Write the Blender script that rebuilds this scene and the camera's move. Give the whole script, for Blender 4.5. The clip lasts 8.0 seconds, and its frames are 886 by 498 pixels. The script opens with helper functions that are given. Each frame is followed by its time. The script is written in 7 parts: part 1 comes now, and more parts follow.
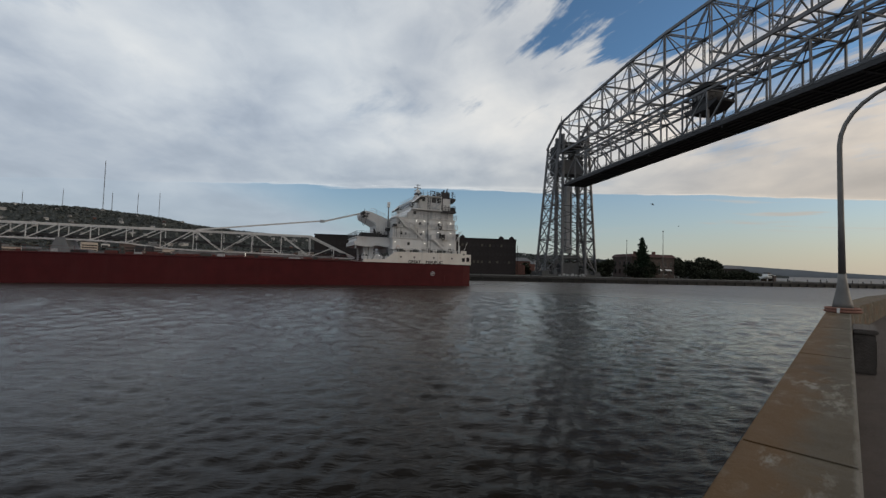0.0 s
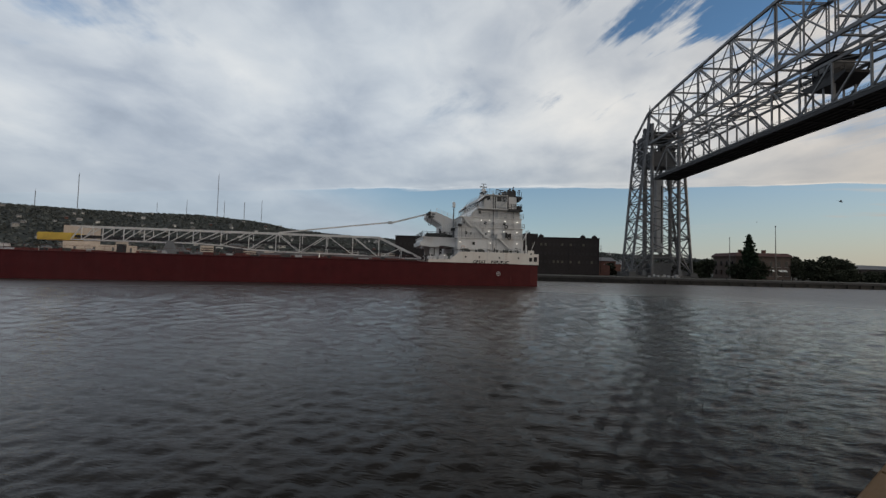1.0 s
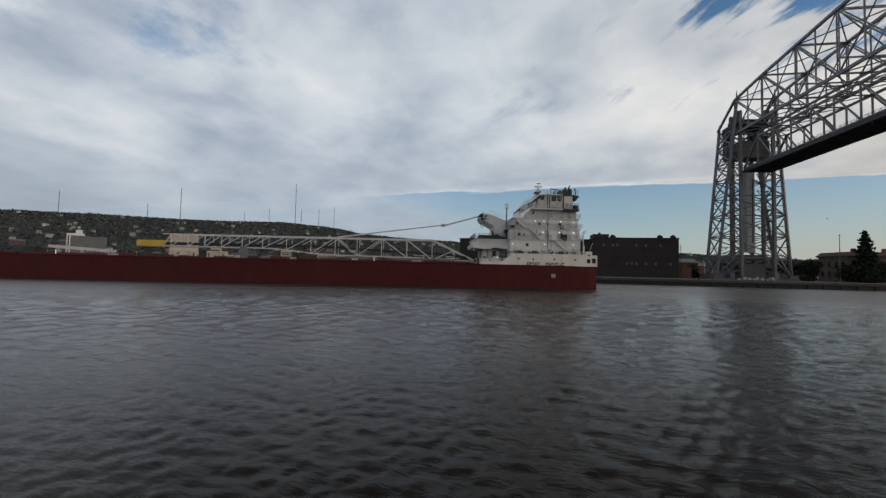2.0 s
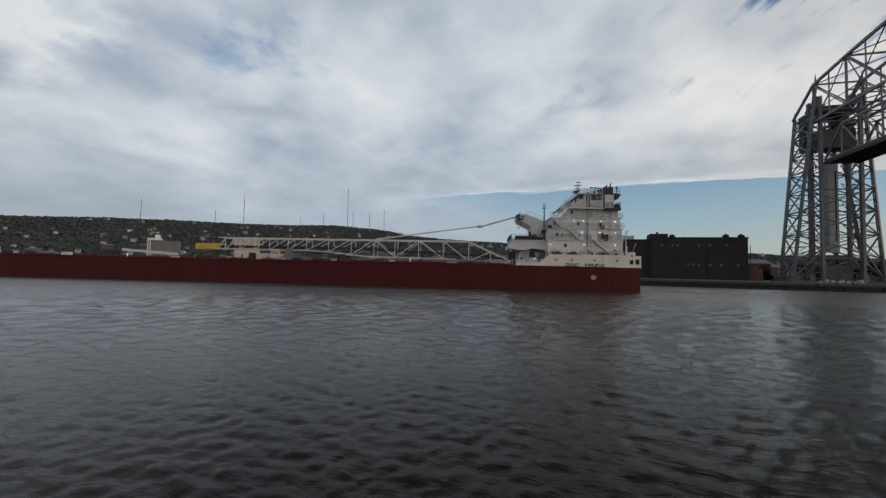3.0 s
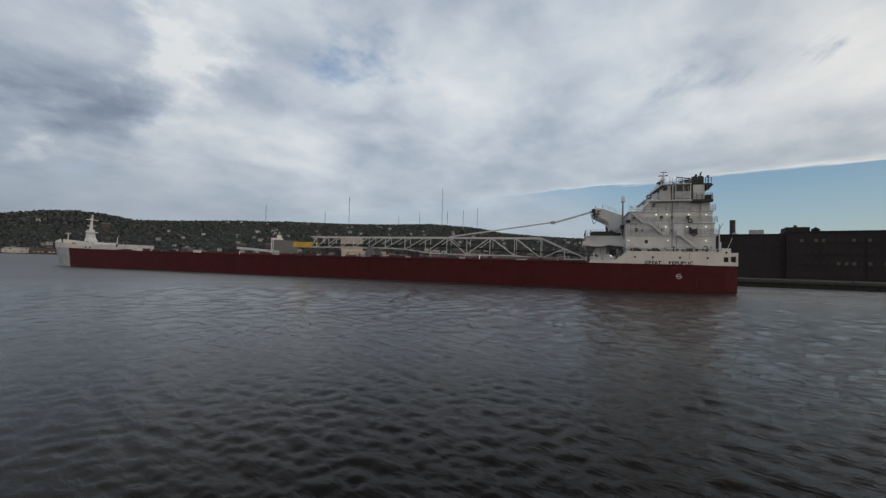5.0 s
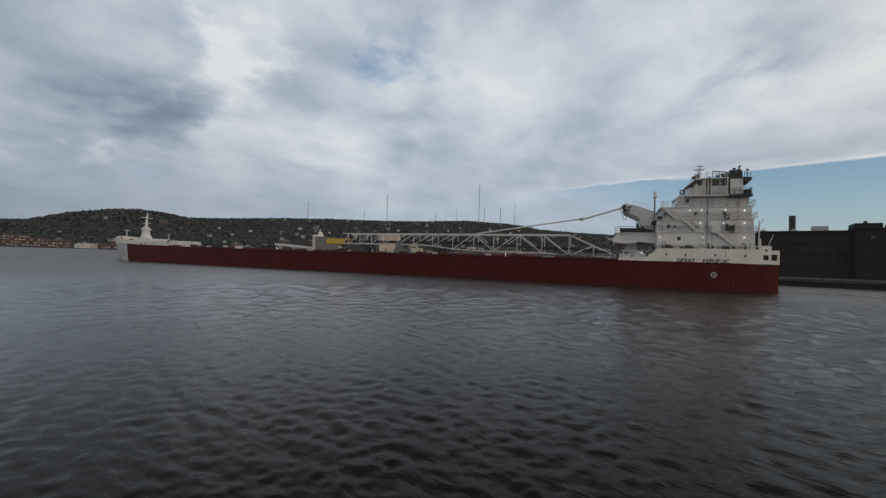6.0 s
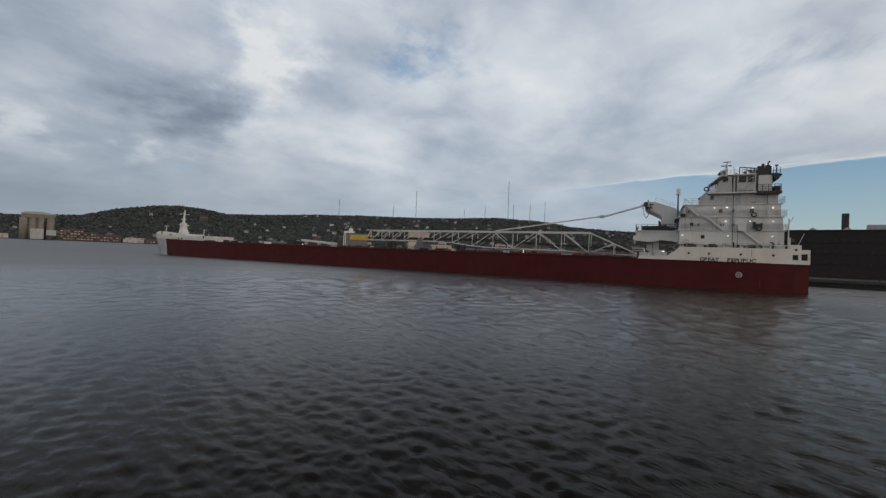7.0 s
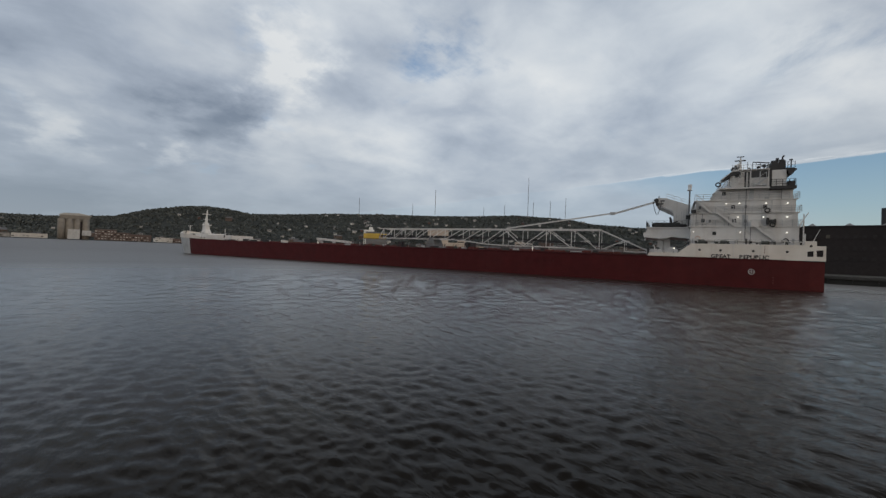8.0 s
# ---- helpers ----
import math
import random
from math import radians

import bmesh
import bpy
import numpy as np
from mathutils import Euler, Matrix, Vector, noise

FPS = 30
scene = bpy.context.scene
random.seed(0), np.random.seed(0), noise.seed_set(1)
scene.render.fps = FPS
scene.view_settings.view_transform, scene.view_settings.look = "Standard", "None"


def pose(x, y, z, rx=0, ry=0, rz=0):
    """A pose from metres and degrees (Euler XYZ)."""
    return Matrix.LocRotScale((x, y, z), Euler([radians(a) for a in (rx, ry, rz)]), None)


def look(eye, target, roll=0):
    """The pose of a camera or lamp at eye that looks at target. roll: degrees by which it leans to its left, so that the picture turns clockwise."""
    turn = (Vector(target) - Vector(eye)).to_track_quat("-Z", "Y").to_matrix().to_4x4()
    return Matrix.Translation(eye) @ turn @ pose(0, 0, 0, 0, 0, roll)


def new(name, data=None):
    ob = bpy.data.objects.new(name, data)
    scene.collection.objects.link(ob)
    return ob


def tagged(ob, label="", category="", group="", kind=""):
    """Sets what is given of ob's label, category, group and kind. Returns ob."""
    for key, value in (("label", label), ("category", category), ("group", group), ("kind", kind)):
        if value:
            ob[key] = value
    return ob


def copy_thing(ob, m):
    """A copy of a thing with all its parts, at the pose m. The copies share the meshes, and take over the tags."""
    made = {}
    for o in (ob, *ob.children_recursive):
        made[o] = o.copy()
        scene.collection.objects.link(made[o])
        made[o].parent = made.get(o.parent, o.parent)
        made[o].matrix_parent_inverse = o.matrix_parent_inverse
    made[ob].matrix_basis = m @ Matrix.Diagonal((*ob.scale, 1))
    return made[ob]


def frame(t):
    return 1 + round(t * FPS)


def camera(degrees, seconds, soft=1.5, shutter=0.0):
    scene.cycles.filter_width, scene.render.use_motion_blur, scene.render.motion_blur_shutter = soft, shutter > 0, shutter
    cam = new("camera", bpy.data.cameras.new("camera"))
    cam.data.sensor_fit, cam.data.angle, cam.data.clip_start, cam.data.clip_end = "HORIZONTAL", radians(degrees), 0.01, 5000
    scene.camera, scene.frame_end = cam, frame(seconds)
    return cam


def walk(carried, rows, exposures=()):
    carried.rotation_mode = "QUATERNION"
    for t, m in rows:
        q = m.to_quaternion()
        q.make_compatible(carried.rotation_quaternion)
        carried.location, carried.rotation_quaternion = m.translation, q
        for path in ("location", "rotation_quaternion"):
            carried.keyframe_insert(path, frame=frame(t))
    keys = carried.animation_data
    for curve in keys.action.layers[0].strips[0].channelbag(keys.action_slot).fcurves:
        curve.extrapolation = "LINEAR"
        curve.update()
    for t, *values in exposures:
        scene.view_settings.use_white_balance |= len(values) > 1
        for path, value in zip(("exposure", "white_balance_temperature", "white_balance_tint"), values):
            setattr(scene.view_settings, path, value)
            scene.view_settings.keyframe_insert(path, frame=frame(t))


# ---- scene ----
LENS = 95.06
cam = camera(LENS, 8.0, soft=1.4)
# seconds, x, y, z, then degrees: yaw to the left, pitch up, lean to the left
ROWS = [
    (0.0, 0.000, 0.000, 3.926, 0.00, 2.64, 1.45),
    (0.5, 0.008, 0.001, 3.928, 5.53, 2.52, 1.46),
    (1.0, 0.016, -0.008, 3.929, 10.90, 2.40, 1.46),
    (1.5, 0.025, -0.019, 3.929, 15.88, 2.46, 1.33),
    (3.0, 0.056, -0.075, 3.932, 26.82, 2.63, 1.21),
    (3.5, 0.071, -0.094, 3.933, 30.15, 2.57, 1.25),
    (4.0, 0.078, -0.112, 3.936, 33.54, 2.40, 1.31),
    (4.5, 0.083, -0.130, 3.938, 36.87, 2.26, 1.38),
    (5.0, 0.083, -0.156, 3.940, 39.95, 1.97, 1.48),
    (6.5, 0.044, -0.216, 3.950, 47.24, 1.08, 2.06),
    (7.0, 0.044, -0.225, 3.952, 49.11, 0.80, 2.34),
    (7.5, 0.043, -0.225, 3.953, 50.72, 0.58, 2.40),
    (8.0, 0.034, -0.224, 3.954, 51.82, 0.43, 2.14),
]


def eye_pose(x, y, z, yaw, pitch, lean):
    a, b = radians(yaw), radians(pitch)
    way = Vector((-math.sin(a) * math.cos(b), math.cos(a) * math.cos(b), math.sin(b)))
    return look((x, y, z), Vector((x, y, z)) + way, lean)


EXPOSURES = [(0.0, 0.0), (8.0, 0.0)]
walk(cam, [(r[0], eye_pose(*r[1:])) for r in ROWS], EXPOSURES)

# ---------------------------------------------------------------- world, sun
SUN_AZ, SUN_EL = 92.0, 14.0          # degrees right of the first view, degrees up
SKY, CLOUD = 0.108, 0.95


def nodes_of(mat_or_world):
    mat_or_world.use_nodes = True
    nt = mat_or_world.node_tree
    nt.nodes.clear()
    return nt


def nd(nt, kind, **inputs):
    n = nt.nodes.new(kind)
    for k, v in inputs.items():
        n.inputs[k].default_value = v
    return n


def mth(nt, op, a, b=None, c=None, clamp=False):
    n = nt.nodes.new("ShaderNodeMath")
    n.operation, n.use_clamp = op, clamp
    for i, v in enumerate((a, b, c)):
        if v is None:
            continue
        if isinstance(v, (int, float)):
            n.inputs[i].default_value = v
        else:
            nt.links.new(v, n.inputs[i])
    return n.outputs[0]


def ramp(nt, fac, stops, mode="LINEAR"):
    n = nt.nodes.new("ShaderNodeValToRGB")
    n.color_ramp.interpolation = mode
    el = n.color_ramp.elements
    while len(el) < len(stops):
        el.new(0.5)
    for e, (p, c) in zip(el, stops):
        e.position = p
        e.color = (c, c, c, 1) if isinstance(c, (int, float)) else (*c, 1)
    nt.links.new(fac, n.inputs[0])
    return n.outputs[0]


def mixc(nt, fac, a, b, blend="MIX"):
    n = nt.nodes.new("ShaderNodeMix")
    n.data_type, n.blend_type = "RGBA", blend
    for sock, v in ((n.inputs[0], fac), (n.inputs[6], a), (n.inputs[7], b)):
        if isinstance(v, (int, float)):
            sock.default_value = v
        elif isinstance(v, tuple):
            sock.default_value = (*v, 1)
        else:
            nt.links.new(v, sock)
    return n.outputs[2]


def build_world():
    world = bpy.data.worlds.new("sky")
    scene.world = world
    nt = nodes_of(world)
    out = nt.nodes.new("ShaderNodeOutputWorld")
    bg = nt.nodes.new("ShaderNodeBackground")
    nt.links.new(bg.outputs[0], out.inputs[0])
    sky = nt.nodes.new("ShaderNodeTexSky")
    sky.sky_type, sky.sun_disc = "NISHITA", False
    sky.sun_elevation, sky.sun_rotation = radians(SUN_EL), radians(SUN_AZ)
    sky.altitude, sky.air_density, sky.dust_density, sky.ozone_density = 180, 1.0, 0.7, 3.0
    geo = nt.nodes.new("ShaderNodeTexCoord")
    sep = nt.nodes.new("ShaderNodeSeparateXYZ")
    nt.links.new(geo.outputs["Generated"], sep.inputs[0])
    zc = mth(nt, "MAXIMUM", sep.outputs[2], 0.02)
    px, py = mth(nt, "DIVIDE", sep.outputs[0], zc), mth(nt, "DIVIDE", sep.outputs[1], zc)
    comb = nt.nodes.new("ShaderNodeCombineXYZ")
    nt.links.new(px, comb.inputs[0]), nt.links.new(py, comb.inputs[1])

    # a softened projection keeps the cloud cells from smearing towards the horizon
    zs = mth(nt, "ADD", mth(nt, "MAXIMUM", sep.outputs[2], 0.0), 0.25)
    qx, qy = mth(nt, "DIVIDE", sep.outputs[0], zs), mth(nt, "DIVIDE", sep.outputs[1], zs)
    soft = nt.nodes.new("ShaderNodeCombineXYZ")
    nt.links.new(qx, soft.inputs[0]), nt.links.new(qy, soft.inputs[1])

    def noise_at(src, scale, detail, rough, stretch=(1, 1, 1), shift=(0, 0, 0), warp=0.0, turn=0.0):
        if turn:
            r = nt.nodes.new("ShaderNodeVectorRotate")
            r.rotation_type = "Z_AXIS"
            r.inputs["Angle"].default_value = radians(turn)
            nt.links.new(src.outputs[0], r.inputs["Vector"])
            src = r
        m = nt.nodes.new("ShaderNodeMapping")
        m.inputs["Scale"].default_value = stretch
        m.inputs["Location"].default_value = shift
        nt.links.new(src.outputs[0], m.inputs[0])
        n = nd(nt, "ShaderNodeTexNoise", Scale=scale, Detail=detail, Roughness=rough, Distortion=warp)
        nt.links.new(m.outputs[0], n.inputs["Vector"])
        return n.outputs["Fac"]

    shift_x = mth(nt, "MULTIPLY_ADD", noise_at(soft, 4.0, 5, 0.6, (1, 1, 1), (2.2, 6.1, 0)), 0.56, -0.28)
    shift_y = mth(nt, "MULTIPLY_ADD", noise_at(soft, 4.0, 5, 0.6, (1, 1, 1), (8.4, 1.9, 0)), 0.56, -0.28)
    bx, by = mth(nt, "ADD", qx, shift_x), mth(nt, "ADD", qy, shift_y)

    def blob(cx, cy, r, weight, ax=1.0, ay=1.0):
        dx = mth(nt, "MULTIPLY", mth(nt, "SUBTRACT", bx, cx), ax)
        dy = mth(nt, "MULTIPLY", mth(nt, "SUBTRACT", by, cy), ay)
        d2 = mth(nt, "ADD", mth(nt, "MULTIPLY", dx, dx), mth(nt, "MULTIPLY", dy, dy))
        return mth(nt, "MULTIPLY", mth(nt, "POWER", 2.718, mth(nt, "MULTIPLY", d2, -1.0 / (r * r))), weight)

    def total(*terms):
        out_ = terms[0]
        for t_ in terms[1:]:
            out_ = mth(nt, "ADD", out_, t_)
        return out_

    # one sheet of cloud, whose far edge is a straight line across the cloud plane
    ragged = noise_at(comb, 2.2, 6, 0.6, (0.5, 1.3, 1), (5, 8, 0), 0.3)
    veil = ramp(nt, mth(nt, "MULTIPLY", px, -0.1), [(0.12, 0.0), (0.36, 0.92)], "EASE")
    wob = noise_at(comb, 0.55, 7, 0.62, (0.7, 1.6, 1), (3, 1, 0), 0.4)
    edge = mth(nt, "SUBTRACT", mth(nt, "ADD", 5.12, mth(nt, "MULTIPLY", mth(nt, "SUBTRACT", wob, 0.5), 0.9)), mth(nt, "MULTIPLY_ADD", ragged, 0.5, mth(nt, "SUBTRACT", py, 0.25)))
    half = mth(nt, "MULTIPLY_ADD", edge, 0.5, 0.5)
    sheet = ramp(nt, half, [(0.46, 0.0), (0.53, 1.0)], "EASE")
    rim = mth(nt, "MULTIPLY", ramp(nt, half, [(0.465, 0.0), (0.505, 1.0), (0.56, 0.25), (0.72, 0.0)], "EASE"), ramp(nt, ragged, [(0.34, 0.15), (0.60, 1.0)]))
    rim = mth(nt, "MULTIPLY", rim, mth(nt, "SUBTRACT", 1.0, veil))
    # thin places with blue behind
    body = noise_at(soft, 2.3, 9, 0.58, (1.0, 0.9, 1), (1.3, 0.2, 0), 0.25)
    streak = noise_at(comb, 4.6, 9, 0.64, (1.0, 0.22, 1), (0.4, 4.0, 0), 0.35, -22)
    high = ramp(nt, mth(nt, "MULTIPLY_ADD", px, 0.25, 0.25), [(0.18, 0.0), (0.42, 1.0)])
    gaps = total(blob(-1.09, 0.77, 0.15, 0.12, 0.8, 1.4), blob(-0.98, 0.86, 0.20, 0.07), blob(-1.28, 0.30, 0.15, 0.12), blob(-1.30, 0.60, 0.16, 0.08), blob(0.44, 1.00, 0.20, 0.30), blob(0.78, 1.02, 0.36, 0.27), blob(1.15, 0.75, 0.5, 0.22), blob(0.0, 0.0, 0.6, 0.12))
    wisp = mth(nt, "MULTIPLY", mth(nt, "SUBTRACT", streak, 0.5), mth(nt, "MULTIPLY", mth(nt, "MULTIPLY_ADD", high, 1.75, 0.22), ramp(nt, sep.outputs[2], [(0.22, 0.12), (0.42, 1.0)])))
    dens = mth(nt, "SUBTRACT", total(mth(nt, "MULTIPLY_ADD", body, 0.8, 0.10), wisp, 0.19), gaps)
    cover = mth(nt, "MULTIPLY", ramp(nt, dens, [(0.34, 0.0), (0.62, 1.0)], "EASE"), sheet)
    # thin bars of cloud and mist in the clear band
    bars = noise_at(comb, 0.55, 6, 0.55, (0.55, 1.3, 1), (1.7, 2.9, 0), 0.2)
    bars = mth(nt, "MULTIPLY", ramp(nt, bars, [(0.55, 0.0), (0.66, 0.85)], "EASE"), mth(nt, "MULTIPLY", ramp(nt, mth(nt, "MULTIPLY", px, 0.1), [(0.12, 0.0), (0.24, 1.0)]), ramp(nt, sep.outputs[2], [(0.07, 0.0), (0.11, 1.0), (0.3, 1.0)])))
    mist = ramp(nt, sep.outputs[2], [(0.0, 0.92), (0.05, 0.72), (0.11, 0.46), (0.18, 0.28), (0.30, 0.0)])
    cover = mth(nt, "MAXIMUM", mth(nt, "MAXIMUM", cover, bars), veil)
    # light and shade of the cloud
    cells = noise_at(soft, 1.9, 6, 0.48, (1.0, 1.0, 1), (7.1, 2.3, 0), 0.15)
    fine = noise_at(soft, 4.6, 7, 0.55, (1.0, 0.8, 1), (1.7, 9.3, 0), 0.35)
    near = ramp(nt, sep.outputs[2], [(0.05, 0.25), (0.26, 1.0)])
    lum = total(mth(nt, "MULTIPLY_ADD", mth(nt, "SUBTRACT", cells, 0.5), mth(nt, "MULTIPLY", near, 0.62), 0.52), mth(nt, "MULTIPLY", mth(nt, "MULTIPLY", mth(nt, "SUBTRACT", fine, 0.5), near), 0.30), mth(nt, "MULTIPLY_ADD", near, 0.16, -0.16))
    lum = total(lum, blob(-1.41, 0.41, 0.14, 0.34, 0.7, 1.5), blob(-2.25, -0.24, 0.17, 0.26, 0.8, 1.6), blob(-1.93, 0.28, 0.24, -0.27, 0.8, 1.2), blob(-2.30, 0.17, 0.10, 0.18, 0.7, 1.3), blob(-1.79, 0.50, 0.10, 0.16), blob(-1.83, 0.92, 0.20, 0.12, 1.6, 0.8), blob(-1.93, -0.42, 0.35, -0.14), blob(-3.1, -0.35, 0.55, -0.16), blob(-2.0, 0.75, 0.5, 0.05), blob(0.25, 1.42, 0.45, 0.07), blob(-0.6, 1.20, 0.4, 0.03), blob(-1.17, 1.29, 0.35, -0.05))
    lit = ramp(nt, lum, [(0.26, (0.25, 0.285, 0.34)), (0.44, (0.47, 0.505, 0.555)), (0.58, (0.68, 0.695, 0.705)), (0.74, (0.87, 0.85, 0.81))])
    lit = mixc(nt, mth(nt, "MULTIPLY", rim, 0.95), lit, (0.98, 0.96, 0.93))
    # warmer and brighter towards the sun, greyer away from it
    a = radians(SUN_AZ)
    toward = mth(nt, "MULTIPLY_ADD", sep.outputs[0], math.sin(a), mth(nt, "MULTIPLY", sep.outputs[1], math.cos(a)))
    warm = ramp(nt, mth(nt, "MULTIPLY_ADD", toward, 0.5, 0.5), [(0.0, (0.80, 0.82, 0.85)), (0.08, (0.965, 0.985, 1.01)), (0.35, (0.955, 0.985, 1.015)), (0.62, (1.09, 1.045, 0.995)), (0.85, (1.26, 1.05, 0.85)), (1.0, (1.45, 1.22, 1.0))])
    lit = mixc(nt, 1.0, lit, warm, "MULTIPLY")
    clear = mixc(nt, 1.0, sky.outputs[0], (SKY * 1.02, SKY * 1.17, SKY * 1.20), "MULTIPLY")
    col = mixc(nt, mth(nt, "MULTIPLY", cover, 0.96), clear, mixc(nt, 1.0, lit, (CLOUD * 0.97, CLOUD, CLOUD * 1.035), "MULTIPLY"))
    haze = ramp(nt, mth(nt, "MULTIPLY_ADD", toward, 0.5, 0.5), [(0.2, (0.40, 0.455, 0.50)), (0.5, (0.42, 0.48, 0.50)), (0.78, (0.46, 0.415, 0.35)), (1.0, (0.62, 0.50, 0.38))])
    col = mixc(nt, mth(nt, "MULTIPLY", mist, mth(nt, "MULTIPLY_ADD", veil, -0.5, 1.0)), col, haze)
    nt.links.new(col, bg.inputs[0])
    bg.inputs[1].default_value = 1.0


build_world()
sun = new("sun", bpy.data.lights.new("sun", "SUN"))
sun.data.energy, sun.data.angle, sun.data.color = 0.5, radians(14), (1.0, 0.86, 0.70)
sun.matrix_world = look((math.sin(radians(SUN_AZ)) * 50, math.cos(radians(SUN_AZ)) * 50, 50 * math.tan(radians(SUN_EL))), (0, 0, 0))


# ---------------------------------------------------------------- materials
def material(name, colour, rough=0.6, metal=0.0, vary=0.18, grain=3.0, stain=0.25, stain_size=0.15, stain_colour=None, bump=0.15, bump_scale=12.0, per_piece=0.0, streaks=0.0, emit=None, scuff=None, spec=0.5):
    m = bpy.data.materials.new(name)
    nt = nodes_of(m)
    out = nt.nodes.new("ShaderNodeOutputMaterial")
    b = nd(nt, "ShaderNodeBsdfPrincipled", Roughness=rough, Metallic=metal)
    b.inputs["Specular IOR Level"].default_value = spec
    nt.links.new(b.outputs[0], out.inputs[0])
    co = nt.nodes.new("ShaderNodeTexCoord").outputs["Object"]

    def noi(scale, detail=5, stretch=None):
        n = nd(nt, "ShaderNodeTexNoise", Scale=scale, Detail=detail, Roughness=0.6)
        v = co
        if stretch:
            mp = nt.nodes.new("ShaderNodeMapping")
            mp.inputs["Scale"].default_value = stretch
            nt.links.new(co, mp.inputs[0])
            v = mp.outputs[0]
        nt.links.new(v, n.inputs["Vector"])
        return n.outputs["Fac"]

    dark = tuple(c * (1 - vary) for c in colour)
    light = tuple(min(1, c * (1 + vary)) for c in colour)
    col = mixc(nt, ramp(nt, noi(grain), [(0.3, 0.0), (0.7, 1.0)]), dark, light)
    sc = stain_colour or tuple(c * 0.45 for c in colour)
    if stain:
        col = mixc(nt, mth(nt, "MULTIPLY", ramp(nt, noi(stain_size, 7), [(0.45, 0.0), (0.75, 1.0)]), stain), col, sc)
    if streaks:
        st = ramp(nt, noi(1.0, 6, (0.9, 0.9, 0.05)), [(0.52, 0.0), (0.72, 1.0)])
        col = mixc(nt, mth(nt, "MULTIPLY", st, streaks), col, sc)
    if scuff:
        sc2 = ramp(nt, noi(3.2, 10), [(0.54, 0.0), (0.66, 1.0)])
        col = mixc(nt, mth(nt, "MULTIPLY", sc2, 0.55), col, scuff)
        pit = ramp(nt, noi(0.7, 8), [(0.55, 0.0), (0.70, 1.0)])
        col = mixc(nt, mth(nt, "MULTIPLY", pit, 0.5), col, tuple(c * 0.35 for c in colour))
    if per_piece:
        r = nt.nodes.new("ShaderNodeObjectInfo").outputs["Random"]
        isl = nt.nodes.new("ShaderNodeNewGeometry").outputs["Random Per Island"]
        f = mth(nt, "FRACT", mth(nt, "ADD", r, isl))
        k = mth(nt, "MULTIPLY_ADD", f, 2 * per_piece, 1 - per_piece)
        cc = nt.nodes.new("ShaderNodeCombineColor")
        for i in range(3):
            nt.links.new(k, cc.inputs[i])
        col = mixc(nt, 1.0, col, cc.outputs[0], "MULTIPLY")
    nt.links.new(col, b.inputs["Base Color"])
    nt.links.new(mth(nt, "MULTIPLY_ADD", noi(grain * 1.7), 0.25, rough - 0.12), b.inputs["Roughness"])
    if bump:
        bp = nd(nt, "ShaderNodeBump", Strength=bump, Distance=0.05)
        nt.links.new(noi(bump_scale, 6), bp.inputs["Height"])
        nt.links.new(bp.outputs[0], b.inputs["Normal"])
    if emit:
        b.inputs["Emission Color"].default_value = (*emit[:3], 1)
        b.inputs["Emission Strength"].default_value = emit[3]
    return m


